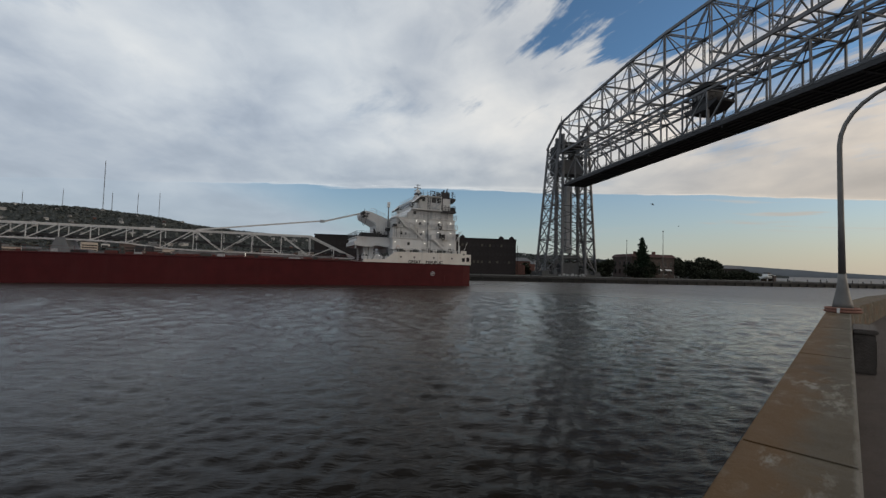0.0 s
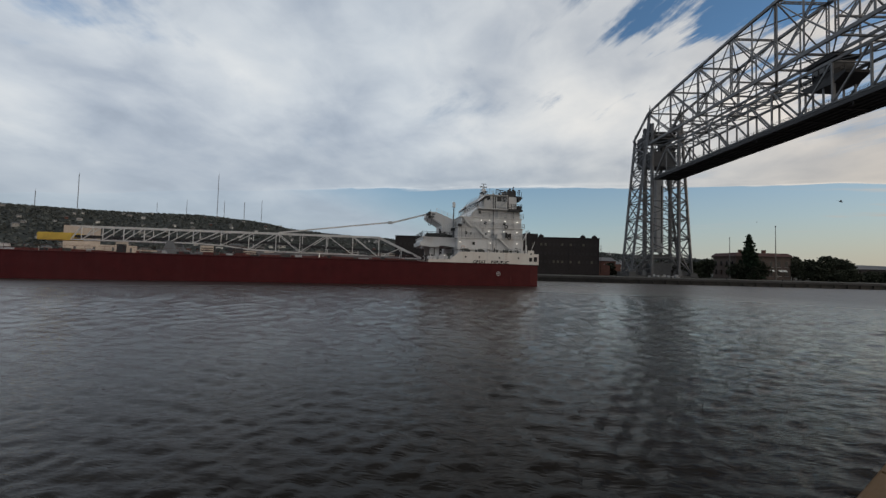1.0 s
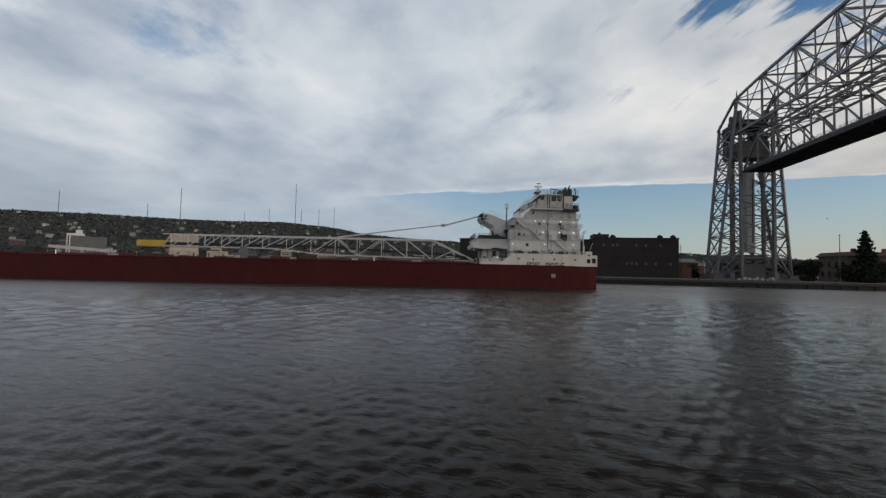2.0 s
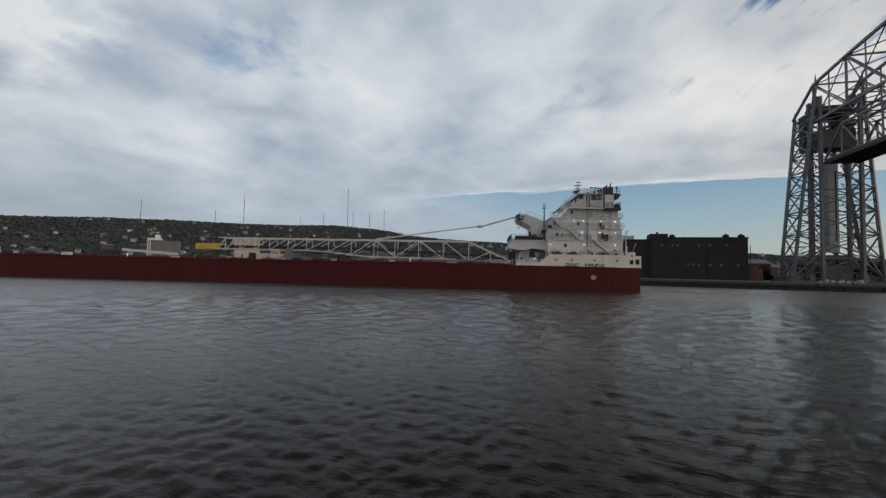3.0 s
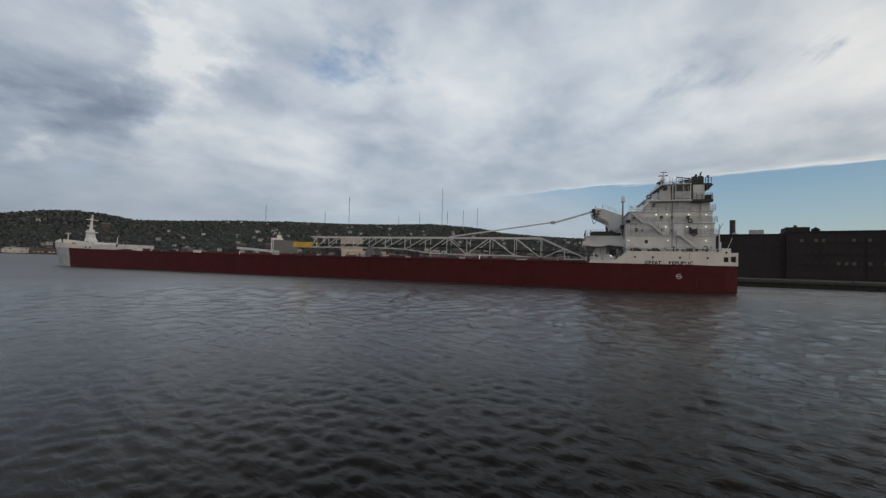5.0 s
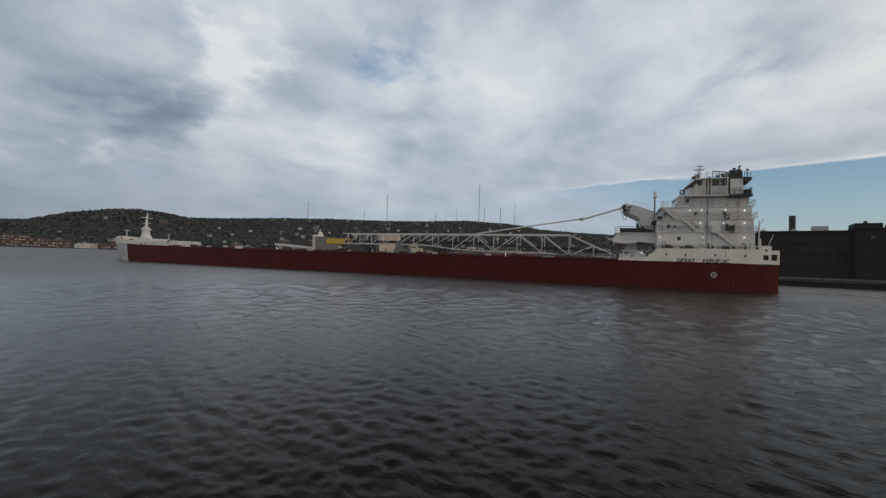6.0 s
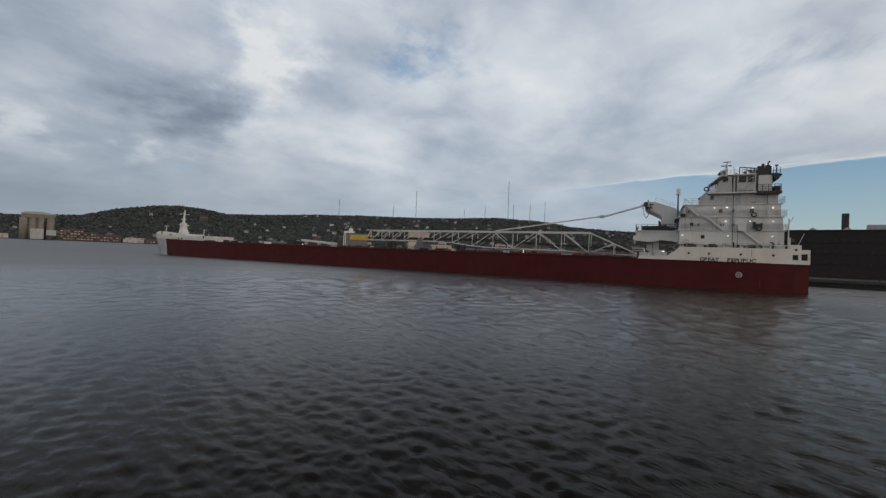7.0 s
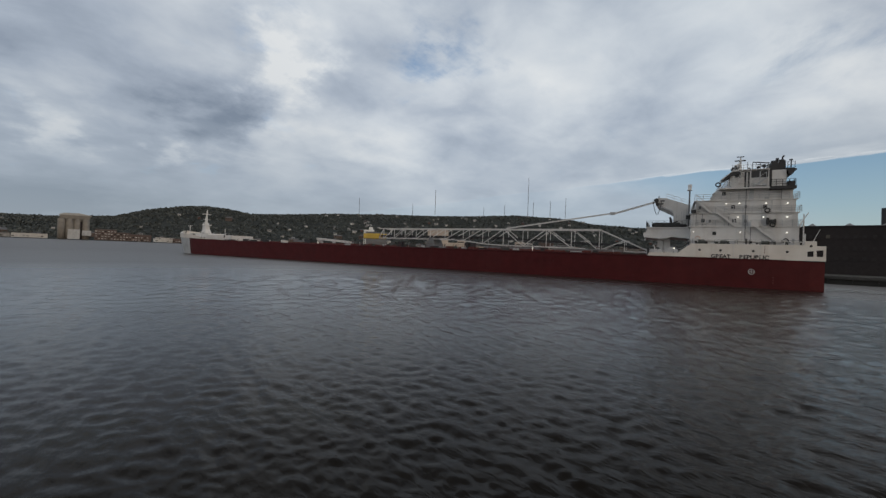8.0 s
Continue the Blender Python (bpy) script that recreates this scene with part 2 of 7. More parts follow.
def water_material():
    m = bpy.data.materials.new("lake_water")
    nt = nodes_of(m)
    out = nt.nodes.new("ShaderNodeOutputMaterial")
    b = nd(nt, "ShaderNodeBsdfPrincipled", Roughness=0.07, IOR=1.22)
    b.inputs["Base Color"].default_value = (0.008, 0.0062, 0.0044, 1)
    b.inputs["Specular Tint"].default_value = (1.0, 0.86, 0.765, 1)
    nt.links.new(b.outputs[0], out.inputs[0])
    co = nt.nodes.new("ShaderNodeTexCoord").outputs["Object"]
    ln = nt.nodes.new("ShaderNodeVectorMath")
    ln.operation = "LENGTH"
    nt.links.new(co, ln.inputs[0])
    far = mth(nt, "MULTIPLY", ln.outputs["Value"], 0.005)
    nt.links.new(ramp(nt, far, [(0.03, 0.025), (0.12, 0.035), (0.25, 0.14), (0.45, 0.38), (1.0, 0.45)]), b.inputs["Roughness"])
    ior = mth(nt, "ADD", ramp(nt, far, [(0.03, 0.156), (0.08, 0.240), (0.20, 0.48), (0.45, 0.84)]), 1.0)
    nt.links.new(ior, b.inputs["IOR"])
    # the lee of the town's shore lies calmer, with slow patches of wind
    sx = nt.nodes.new("ShaderNodeSeparateXYZ")
    nt.links.new(co, sx.inputs[0])
    side = mth(nt, "DIVIDE", mth(nt, "MULTIPLY", sx.outputs[0], -1.0), mth(nt, "ADD", ln.outputs["Value"], 1.0))
    paw = nd(nt, "ShaderNodeTexNoise", Scale=0.05, Detail=3, Roughness=0.5)
    nt.links.new(co, paw.inputs["Vector"])
    wind = mth(nt, "ADD", ramp(nt, side, [(0.0, 1.0), (0.25, 0.85), (0.85, 0.50)]), mth(nt, "MULTIPLY_ADD", paw.outputs["Fac"], 0.8, -0.4))
    chop = mth(nt, "MULTIPLY", wind, ramp(nt, far, [(0.04, 0.40), (0.12, 0.70), (0.25, 0.85), (0.42, 1.0)]))
    chop = mth(nt, "ADD", chop, ramp(nt, far, [(0.30, 0.0), (0.50, 0.35)]))
    mp = nt.nodes.new("ShaderNodeMapping")
    mp.inputs["Rotation"].default_value = (0, 0, radians(-25))
    mp.inputs["Scale"].default_value = (0.36, 1.0, 1.0)
    nt.links.new(co, mp.inputs[0])
    n1 = nd(nt, "ShaderNodeTexNoise", Scale=8.5, Detail=5, Roughness=0.55, Distortion=0.5)
    n2 = nd(nt, "ShaderNodeTexNoise", Scale=1.3, Detail=3, Roughness=0.5)
    for n in (n1, n2):
        nt.links.new(mp.outputs[0], n.inputs["Vector"])
    h = mth(nt, "MULTIPLY_ADD", n1.outputs["Fac"], 0.050, mth(nt, "MULTIPLY", n2.outputs["Fac"], 0.085))
    bp = nd(nt, "ShaderNodeBump", Strength=0.7, Distance=1.0)
    nt.links.new(mth(nt, "MULTIPLY", h, wind), bp.inputs["Height"])
    # short wavelets tilt the surface everywhere, however far off
    tilt = None
    for scale, size in ((0.9, 0.14), (2.8, 0.30), (6.8, 0.34)):
        w = nd(nt, "ShaderNodeTexNoise", Scale=scale, Detail=2, Roughness=0.5, Distortion=0.3)
        nt.links.new(mp.outputs[0], w.inputs["Vector"])
        v = nt.nodes.new("ShaderNodeVectorMath")
        v.operation = "MULTIPLY_ADD"
        nt.links.new(w.outputs["Color"], v.inputs[0])
        v.inputs[1].default_value = (size * 0.6, size, 0)
        v.inputs[2].default_value = (-size * 0.3, -size / 2, 0)
        eased = nt.nodes.new("ShaderNodeVectorMath")
        eased.operation = "SCALE"
        nt.links.new(v.outputs[0], eased.inputs[0]), nt.links.new(chop, eased.inputs["Scale"])
        add = nt.nodes.new("ShaderNodeVectorMath")
        nt.links.new(eased.outputs[0], add.inputs[0])
        nt.links.new(tilt if tilt else bp.outputs[0], add.inputs[1])
        tilt = add.outputs[0]
    unit = nt.nodes.new("ShaderNodeVectorMath")
    unit.operation = "NORMALIZE"
    nt.links.new(tilt, unit.inputs[0])
    nt.links.new(unit.outputs[0], b.inputs["Normal"])
    return m


WATER = water_material()
CONCRETE = material("old_concrete", (0.080, 0.064, 0.040), 0.85, grain=7.0, vary=0.4, stain=0.95, stain_size=1.3, stain_colour=(0.13, 0.055, 0.012), bump=0.6, bump_scale=26, scuff=(0.20, 0.18, 0.15))


def wall_material():
    """Cast concrete: ochre along the wet edge, olive grey in the middle, pale scuffs and a worn inner arris."""
    m = bpy.data.materials.new("stained_pier_concrete")
    nt = nodes_of(m)
    out = nt.nodes.new("ShaderNodeOutputMaterial")
    b = nd(nt, "ShaderNodeBsdfPrincipled", Roughness=0.8)
    b.inputs["Specular IOR Level"].default_value = 0.35
    nt.links.new(b.outputs[0], out.inputs[0])
    co = nt.nodes.new("ShaderNodeTexCoord").outputs["Object"]
    sep = nt.nodes.new("ShaderNodeSeparateXYZ")
    nt.links.new(co, sep.inputs[0])

    def noi(scale, detail=6, rough=0.6, stretch=(1, 1, 1)):
        mp = nt.nodes.new("ShaderNodeMapping")
        mp.inputs["Scale"].default_value = stretch
        nt.links.new(co, mp.inputs[0])
        n = nd(nt, "ShaderNodeTexNoise", Scale=scale, Detail=detail, Roughness=rough)
        nt.links.new(mp.outputs[0], n.inputs["Vector"])
        return n.outputs["Fac"]

    broad, mid, fine = noi(0.9, 6), noi(4.0, 8, 0.65, (0.7, 1, 1)), noi(38, 5, 0.7)
    col = mixc(nt, ramp(nt, broad, [(0.35, 0.0), (0.65, 1.0)]), (0.050, 0.038, 0.022), (0.086, 0.066, 0.040))
    col = mixc(nt, ramp(nt, fine, [(0.3, 0.0), (0.7, 0.5)]), col, (0.045, 0.036, 0.024))
    across = mth(nt, "MULTIPLY_ADD", mth(nt, "SUBTRACT", mid, 0.5), 0.55, sep.outputs[1])
    col = mixc(nt, ramp(nt, mth(nt, "ADD", across, 1.0), [(0.60, 0.0), (0.88, 0.85)], "EASE"), col, (0.092, 0.047, 0.014))
    dark = noi(1.7, 7, 0.6, (0.5, 1.5, 1))
    col = mixc(nt, ramp(nt, dark, [(0.55, 0.0), (0.72, 0.65)]), col, (0.030, 0.022, 0.014))
    scuff = noi(5.5, 10, 0.72, (0.45, 1.2, 1))
    patch = noi(0.8, 3, 0.5)
    col = mixc(nt, mth(nt, "MULTIPLY", ramp(nt, scuff, [(0.52, 0.0), (0.62, 0.85)]), ramp(nt, patch, [(0.46, 0.0), (0.60, 1.0)])), col, (0.21, 0.195, 0.165))
    worn = mth(nt, "MULTIPLY_ADD", mth(nt, "SUBTRACT", scuff, 0.5), 0.10, sep.outputs[1])
    col = mixc(nt, ramp(nt, mth(nt, "ADD", worn, 1.0), [(0.455, 0.8), (0.485, 0.0)]), col, (0.20, 0.18, 0.15))
    nt.links.new(col, b.inputs["Base Color"])
    nt.links.new(mth(nt, "MULTIPLY_ADD", mid, 0.4, 0.55), b.inputs["Roughness"])
    bp = nd(nt, "ShaderNodeBump", Strength=0.5, Distance=0.03)
    nt.links.new(mth(nt, "MULTIPLY_ADD", fine, 0.35, mid), bp.inputs["Height"])
    nt.links.new(bp.outputs[0], b.inputs["Normal"])
    return m


WALLTOP = wall_material()
PILASTER = material("weathered_grey_concrete", (0.075, 0.062, 0.053), 0.9, grain=6, vary=0.25, stain=0.6, stain_size=1.4, bump=0.5, bump_scale=24)
QUAY = material("quay_concrete", (0.058, 0.056, 0.054), 0.9, grain=0.4, stain=0.6, stain_size=0.12, bump=0.4, bump_scale=2, streaks=0.4)
WETWALL = material("wet_timber_fender", (0.012, 0.011, 0.010), 0.55, grain=0.8, stain=0.4)
PAVING = material("pier_paving", (0.055, 0.042, 0.036), 0.9, grain=5, stain=0.5, stain_size=0.6, bump=0.4, bump_scale=30)
GROUND = material("gravel_and_grass", (0.042, 0.040, 0.034), 0.95, grain=0.3, stain=0.6, stain_size=0.03, bump=0.4, bump_scale=1.5)
STEEL = material("silver_grey_bridge_paint", (0.135, 0.14, 0.148), 0.5, metal=0.25, grain=0.6, stain=0.45, stain_size=0.25, stain_colour=(0.12, 0.09, 0.07), bump=0.1, bump_scale=4)
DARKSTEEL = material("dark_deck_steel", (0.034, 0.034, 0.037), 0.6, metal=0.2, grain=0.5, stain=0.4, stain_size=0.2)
CWEIGHT = material("footing_concrete", (0.11, 0.108, 0.105), 0.85, grain=0.5, stain=0.5, stain_size=0.3, streaks=0.4)
HULLRED = material("red_hull_paint", (0.064, 0.007, 0.008), 0.65, spec=0.2, grain=0.5, stain=0.5, stain_size=0.06, stain_colour=(0.075, 0.016, 0.016), bump=0.12, bump_scale=0.5, streaks=0.35)
DECKRED = material("red_deck_paint", (0.11, 0.025, 0.022), 0.8, grain=0.7, stain=0.5, stain_size=0.1, stain_colour=(0.06, 0.03, 0.02))
WHITE = material("white_ship_paint", (0.60, 0.59, 0.575), 0.5, grain=0.5, vary=0.06, stain=0.28, stain_size=0.35, stain_colour=(0.36, 0.31, 0.26), bump=0.12, bump_scale=1.1, streaks=0.30)
CREAM = material("cream_bulwark_paint", (0.66, 0.615, 0.56), 0.5, grain=0.5, vary=0.06, stain=0.22, stain_size=0.3, stain_colour=(0.40, 0.30, 0.22), bump=0.1, bump_scale=1.0, streaks=0.28)
GREYPAINT = material("grey_stem_paint", (0.42, 0.43, 0.44), 0.6, grain=0.5, stain=0.4, stain_size=0.2, streaks=0.3)
YELLOW = material("yellow_machine_paint", (0.62, 0.42, 0.06), 0.55, grain=0.8, stain=0.3, stain_size=0.4)
BLACK = material("black_paint", (0.02, 0.02, 0.022), 0.5, grain=1.0, stain=0.3, stain_colour=(0.05, 0.04, 0.03))
RUBBER = material("black_conveyor_rubber", (0.028, 0.028, 0.03), 0.8, grain=1.0)
MACHINE = material("dark_green_machinery", (0.06, 0.065, 0.06), 0.6, metal=0.2, grain=2.0, stain=0.4)
ORANGE = material("orange_buoy_plastic", (0.55, 0.42, 0.36), 0.5)
LAMPGLOW = material("deck_lamp_glow", (0.9, 0.9, 0.85), 0.4, emit=(1.0, 0.93, 0.80, 1.3))
DIMGLOW = material("lit_window_glow", (0.04, 0.035, 0.03), 0.4, emit=(1.0, 0.82, 0.55, 0.016))
BRICKDARK = material("dark_brown_brickwork", (0.024, 0.019, 0.019), 0.9, grain=1.2, stain=0.5, stain_size=0.12, bump=0.4, bump_scale=5)
BRICKRED = material("red_brickwork", (0.12, 0.055, 0.042), 0.9, grain=1.2, stain=0.4, stain_size=0.2, bump=0.3, bump_scale=5)
STONE = material("weathered_sandstone", (0.105, 0.078, 0.066), 0.9, grain=0.9, stain=0.5, stain_size=0.3, bump=0.4, bump_scale=4)
ROOFRED = material("red_roof_tiles", (0.06, 0.022, 0.02), 0.8, grain=1.0, stain=0.4)
ROOFGREY = material("grey_roofing", (0.10, 0.10, 0.105), 0.85, grain=1.0, stain=0.4)
PLASTER = material("pale_house_wall", (0.42, 0.405, 0.385), 0.8, grain=0.4, per_piece=0.5)
SILOGREY = material("silo_concrete", (0.21, 0.19, 0.165), 0.9, grain=0.15, stain=0.4, stain_size=0.05, streaks=0.4)
# hill trees: LEAF greyed and paled, with the distance haze put into the colour
HILLLEAF = material("hazed_hill_foliage", (0.090, 0.098, 0.093), 0.8, grain=0.2, stain=0.4, stain_size=0.02, bump=0.0, per_piece=0.22, spec=0.05)
# darker grey than STEEL, for the tower's boxes and housings
TOWERDARK = material("dark_grey_machinery_steel", (0.075, 0.076, 0.08), 0.6, metal=0.1, grain=0.8, stain=0.4, stain_size=0.3)
LEAF = material("broadleaf_foliage", (0.042, 0.047, 0.032), 0.7, grain=1.0, stain=0.5, stain_size=0.4, bump=0.0, per_piece=0.45, spec=0.08)
NEEDLE = material("spruce_needles", (0.026, 0.042, 0.024), 0.75, grain=1.0, stain=0.4, stain_size=0.6, bump=0.0, per_piece=0.4, spec=0.08)
# ground under the hill trees, its colour greyed for the same haze
HILLMAT = material("hazed_hill_ground", (0.050, 0.054, 0.052), 0.95, grain=0.02, stain=0.6, stain_size=0.006, bump=0.6, bump_scale=0.06, spec=0.0)
# the haze over miles of lake is mixed into this pale base colour
FARHILL = material("hazed_shore_woods", (0.17, 0.18, 0.19), 0.95, grain=0.004, stain=0.4, stain_size=0.002, bump=0)
BARK = material("tree_bark", (0.07, 0.05, 0.035), 0.9, grain=3)
POLE = material("weathered_aluminium", (0.15, 0.145, 0.138), 0.5, metal=0.4, grain=2, stain=0.35, stain_size=0.8, stain_colour=(0.17, 0.13, 0.09), streaks=0.3)
RUST = material("rusty_red_iron", (0.22, 0.10, 0.07), 0.8, metal=0.1, grain=6, stain=0.5, stain_size=3, stain_colour=(0.10, 0.05, 0.03), bump=0.4, bump_scale=30)
PALECON = material("pale_new_concrete", (0.42, 0.42, 0.42), 0.85, grain=0.5, stain=0.4, stain_size=0.2, streaks=0.5)
WHITEPLAS = material("white_gel_coat", (0.72, 0.72, 0.70), 0.4, grain=1)
FOAM = material("churned_water_foam", (0.30, 0.32, 0.32), 0.5, grain=0.8)

GREYDARK = material("dull_grey_cladding", (0.17, 0.175, 0.18), 0.7, metal=0.1, grain=0.5, stain=0.5, stain_size=0.3, streaks=0.4)


def glass_material():
    m = bpy.data.materials.new("dark_window_glass")
    nt = nodes_of(m)
    out = nt.nodes.new("ShaderNodeOutputMaterial")
    b = nd(nt, "ShaderNodeBsdfPrincipled", Roughness=0.08, IOR=1.5)
    b.inputs["Base Color"].default_value = (0.012, 0.014, 0.017, 1)
    nt.links.new(b.outputs[0], out.inputs[0])
    return m


GLASS = glass_material()
DUSTGLASS = material("dusty_window_glass", (0.023, 0.019, 0.019), 0.8, spec=0.5, grain=0.7, bump=0)


# ---------------------------------------------------------------- mesh helpers
def part(name, bm, mat, parent=None, label="", smooth=False):
    me = bpy.data.meshes.new(name)
    bmesh.ops.recalc_face_normals(bm, faces=bm.faces)
    bm.to_mesh(me)
    bm.free()
    for mm in (mat if isinstance(mat, (list, tuple)) else [mat]):
        me.materials.append(mm)
    if smooth:
        me.polygons.foreach_set("use_smooth", [True] * len(me.polygons))
    ob = new(name, me)
    if parent is not None:
        ob.parent = parent
    if label:
        ob["label"] = label
    return ob


def raw(name, verts, faces, mat, parent=None, smooth=False):
    me = bpy.data.meshes.new(name)
    me.from_pydata([tuple(v) for v in verts], [], [tuple(f) for f in faces])
    me.materials.append(mat)
    if smooth:
        me.polygons.foreach_set("use_smooth", [True] * len(me.polygons))
    ob = new(name, me)
    if parent is not None:
        ob.parent = parent
    return ob


def thing(name, m, label, category, group="", kind=""):
    ob = new(name)
    ob.matrix_basis = m
    return tagged(ob, label, category, group, kind)


def box(bm, x0, x1, y0, y1, z0, z1):
    v = [bm.verts.new(p) for p in ((x0, y0, z0), (x1, y0, z0), (x1, y1, z0), (x0, y1, z0), (x0, y0, z1), (x1, y0, z1), (x1, y1, z1), (x0, y1, z1))]
    for f in ((0, 3, 2, 1), (4, 5, 6, 7), (0, 1, 5, 4), (1, 2, 6, 5), (2, 3, 7, 6), (3, 0, 4, 7)):
        bm.faces.new([v[i] for i in f])
    return bm


def slab(x0, x1, y0, y1, z0, z1, bevel=0.0):
    bm = box(bmesh.new(), x0, x1, y0, y1, z0, z1)
    if bevel:
        bmesh.ops.bevel(bm, geom=list(bm.edges), offset=bevel, segments=2, affect="EDGES")
    return bm


def prism(poly, axis, d0, d1, bm=None):
    """A plate: a polygon drawn out along an axis (the polygon's pairs are the two other axes, in order)."""
    bm = bm or bmesh.new()

    def at(p, d):
        q = list(p)
        q.insert(axis, d)
        return bm.verts.new(q)

    a, b = [at(p, d0) for p in poly], [at(p, d1) for p in poly]
    bm.faces.new(a), bm.faces.new(b[::-1])
    for i in range(len(poly)):
        j = (i + 1) % len(poly)
        bm.faces.new((a[i], a[j], b[j], b[i]))
    return bm


def beam(bm, p, q, w, h=None):
    """A square bar from p to q."""
    p, q, h = Vector(p), Vector(q), h or w
    d = (q - p).normalized()
    s = d.cross(Vector((0, 0, 1)))
    s = s.normalized() if s.length > 1e-3 else Vector((1, 0, 0))
    u = s.cross(d)
    vs = []
    for c in (p, q):
        for a, b in ((-1, -1), (1, -1), (1, 1), (-1, 1)):
            vs.append(bm.verts.new(c + s * a * w / 2 + u * b * h / 2))
    for f in ((0, 1, 2, 3), (7, 6, 5, 4), (0, 4, 5, 1), (1, 5, 6, 2), (2, 6, 7, 3), (3, 7, 4, 0)):
        bm.faces.new([vs[i] for i in f])
    return bm


def tube(bm, pts, radii, n=10):
    """A round bar along points, closed at its ends."""
    rings = []
    pts = [Vector(p) for p in pts]
    for i, p in enumerate(pts):
        d = (pts[min(i + 1, len(pts) - 1)] - pts[max(i - 1, 0)]).normalized()
        s = d.cross(Vector((0, 1, 0) if abs(d.y) < 0.9 else (1, 0, 0))).normalized()
        u = s.cross(d)
        r = radii[i] if isinstance(radii, (list, tuple)) else radii
        rings.append([bm.verts.new(p + (s * math.cos(k * math.tau / n) + u * math.sin(k * math.tau / n)) * r) for k in range(n)])
    for a, b in zip(rings, rings[1:]):
        for k in range(n):
            bm.faces.new((a[k], a[(k + 1) % n], b[(k + 1) % n], b[k]))
    bm.faces.new(rings[0][::-1]), bm.faces.new(rings[-1])
    return bm


def torus(bm, centre, r, w, axis="y", n=18, m=6):
    rings = []
    for i in range(n):
        a = i * math.tau / n
        ring = []
        for j in range(m):
            b = j * math.tau / m
            rr, h = r + w * math.cos(b), w * math.sin(b)
            x, y = rr * math.cos(a), rr * math.sin(a)
            q = {"y": (x, h, y), "z": (x, y, h), "x": (h, x, y)}[axis]
            ring.append(bm.verts.new(Vector(centre) + Vector(q)))
        rings.append(ring)
    for i in range(n):
        for j in range(m):
            bm.faces.new((rings[i][j], rings[(i + 1) % n][j], rings[(i + 1) % n][(j + 1) % m], rings[i][(j + 1) % m]))
    return bm


def railing(pts, h=1.05, gap=1.5, rails=3, r=0.022):
    bm = bmesh.new()
    for p, q in zip(pts, pts[1:]):
        p, q = Vector(p), Vector(q)
        n = max(1, round((q - p).length / gap))
        for i in range(n + 1):
            c = p.lerp(q, i / n)
            beam(bm, c, c + Vector((0, 0, h)), 2 * r)
        for k in range(1, rails + 1):
            z = Vector((0, 0, h * k / rails))
            beam(bm, p + z, q + z, 1.6 * r)
    return bm


def stair(p, q, w, side=1):
    """A ship's ladder from p up to q, w wide in y: two strings, treads and a hand rail."""
    bm = bmesh.new()
    p, q = Vector(p), Vector(q)
    for dy in (0, w):
        o = Vector((0, dy, 0))
        beam(bm, p + o, q + o, 0.06, 0.24)
        beam(bm, p + o + Vector((0, 0, 0.95)), q + o + Vector((0, 0, 0.95)), 0.05)
        for f in (0.02, 0.5, 0.98):
            c = p.lerp(q, f) + o
            beam(bm, c, c + Vector((0, 0, 0.95)), 0.05)
    n = max(3, int(abs(q.z - p.z) / 0.23))
    for i in range(n):
        c = p.lerp(q, (i + 0.5) / n)
        box(bm, c.x - 0.13, c.x + 0.13, c.y, c.y + w, c.z - 0.02, c.z + 0.02)
    return bm


def leaf_cloud(name, centres, sizes, mat, parent=None, rng=None, flat=1.0, faces_each=3):
    """Many small ragged leaf tufts: crossed, tilted four-cornered pieces."""
    rng = rng or np.random.default_rng(5)
    verts, faces = [], []
    for c, s in zip(centres, sizes):
        for _ in range(faces_each):
            a = rng.normal(size=3)
            a /= np.linalg.norm(a)
            b = np.cross(a, rng.normal(size=3))
            b /= np.linalg.norm(b)
            o = np.asarray(c) + rng.normal(size=3) * s * 0.35
            k = len(verts)
            w = rng.uniform(0.55, 1.15, 4) * s
            for u in (a * w[0], b * w[1], -a * w[2], -b * w[3]):
                verts.append(o + u * (1, 1, flat))
            faces.append((k, k + 1, k + 2, k + 3))
    return raw(name, verts, faces, mat, parent)


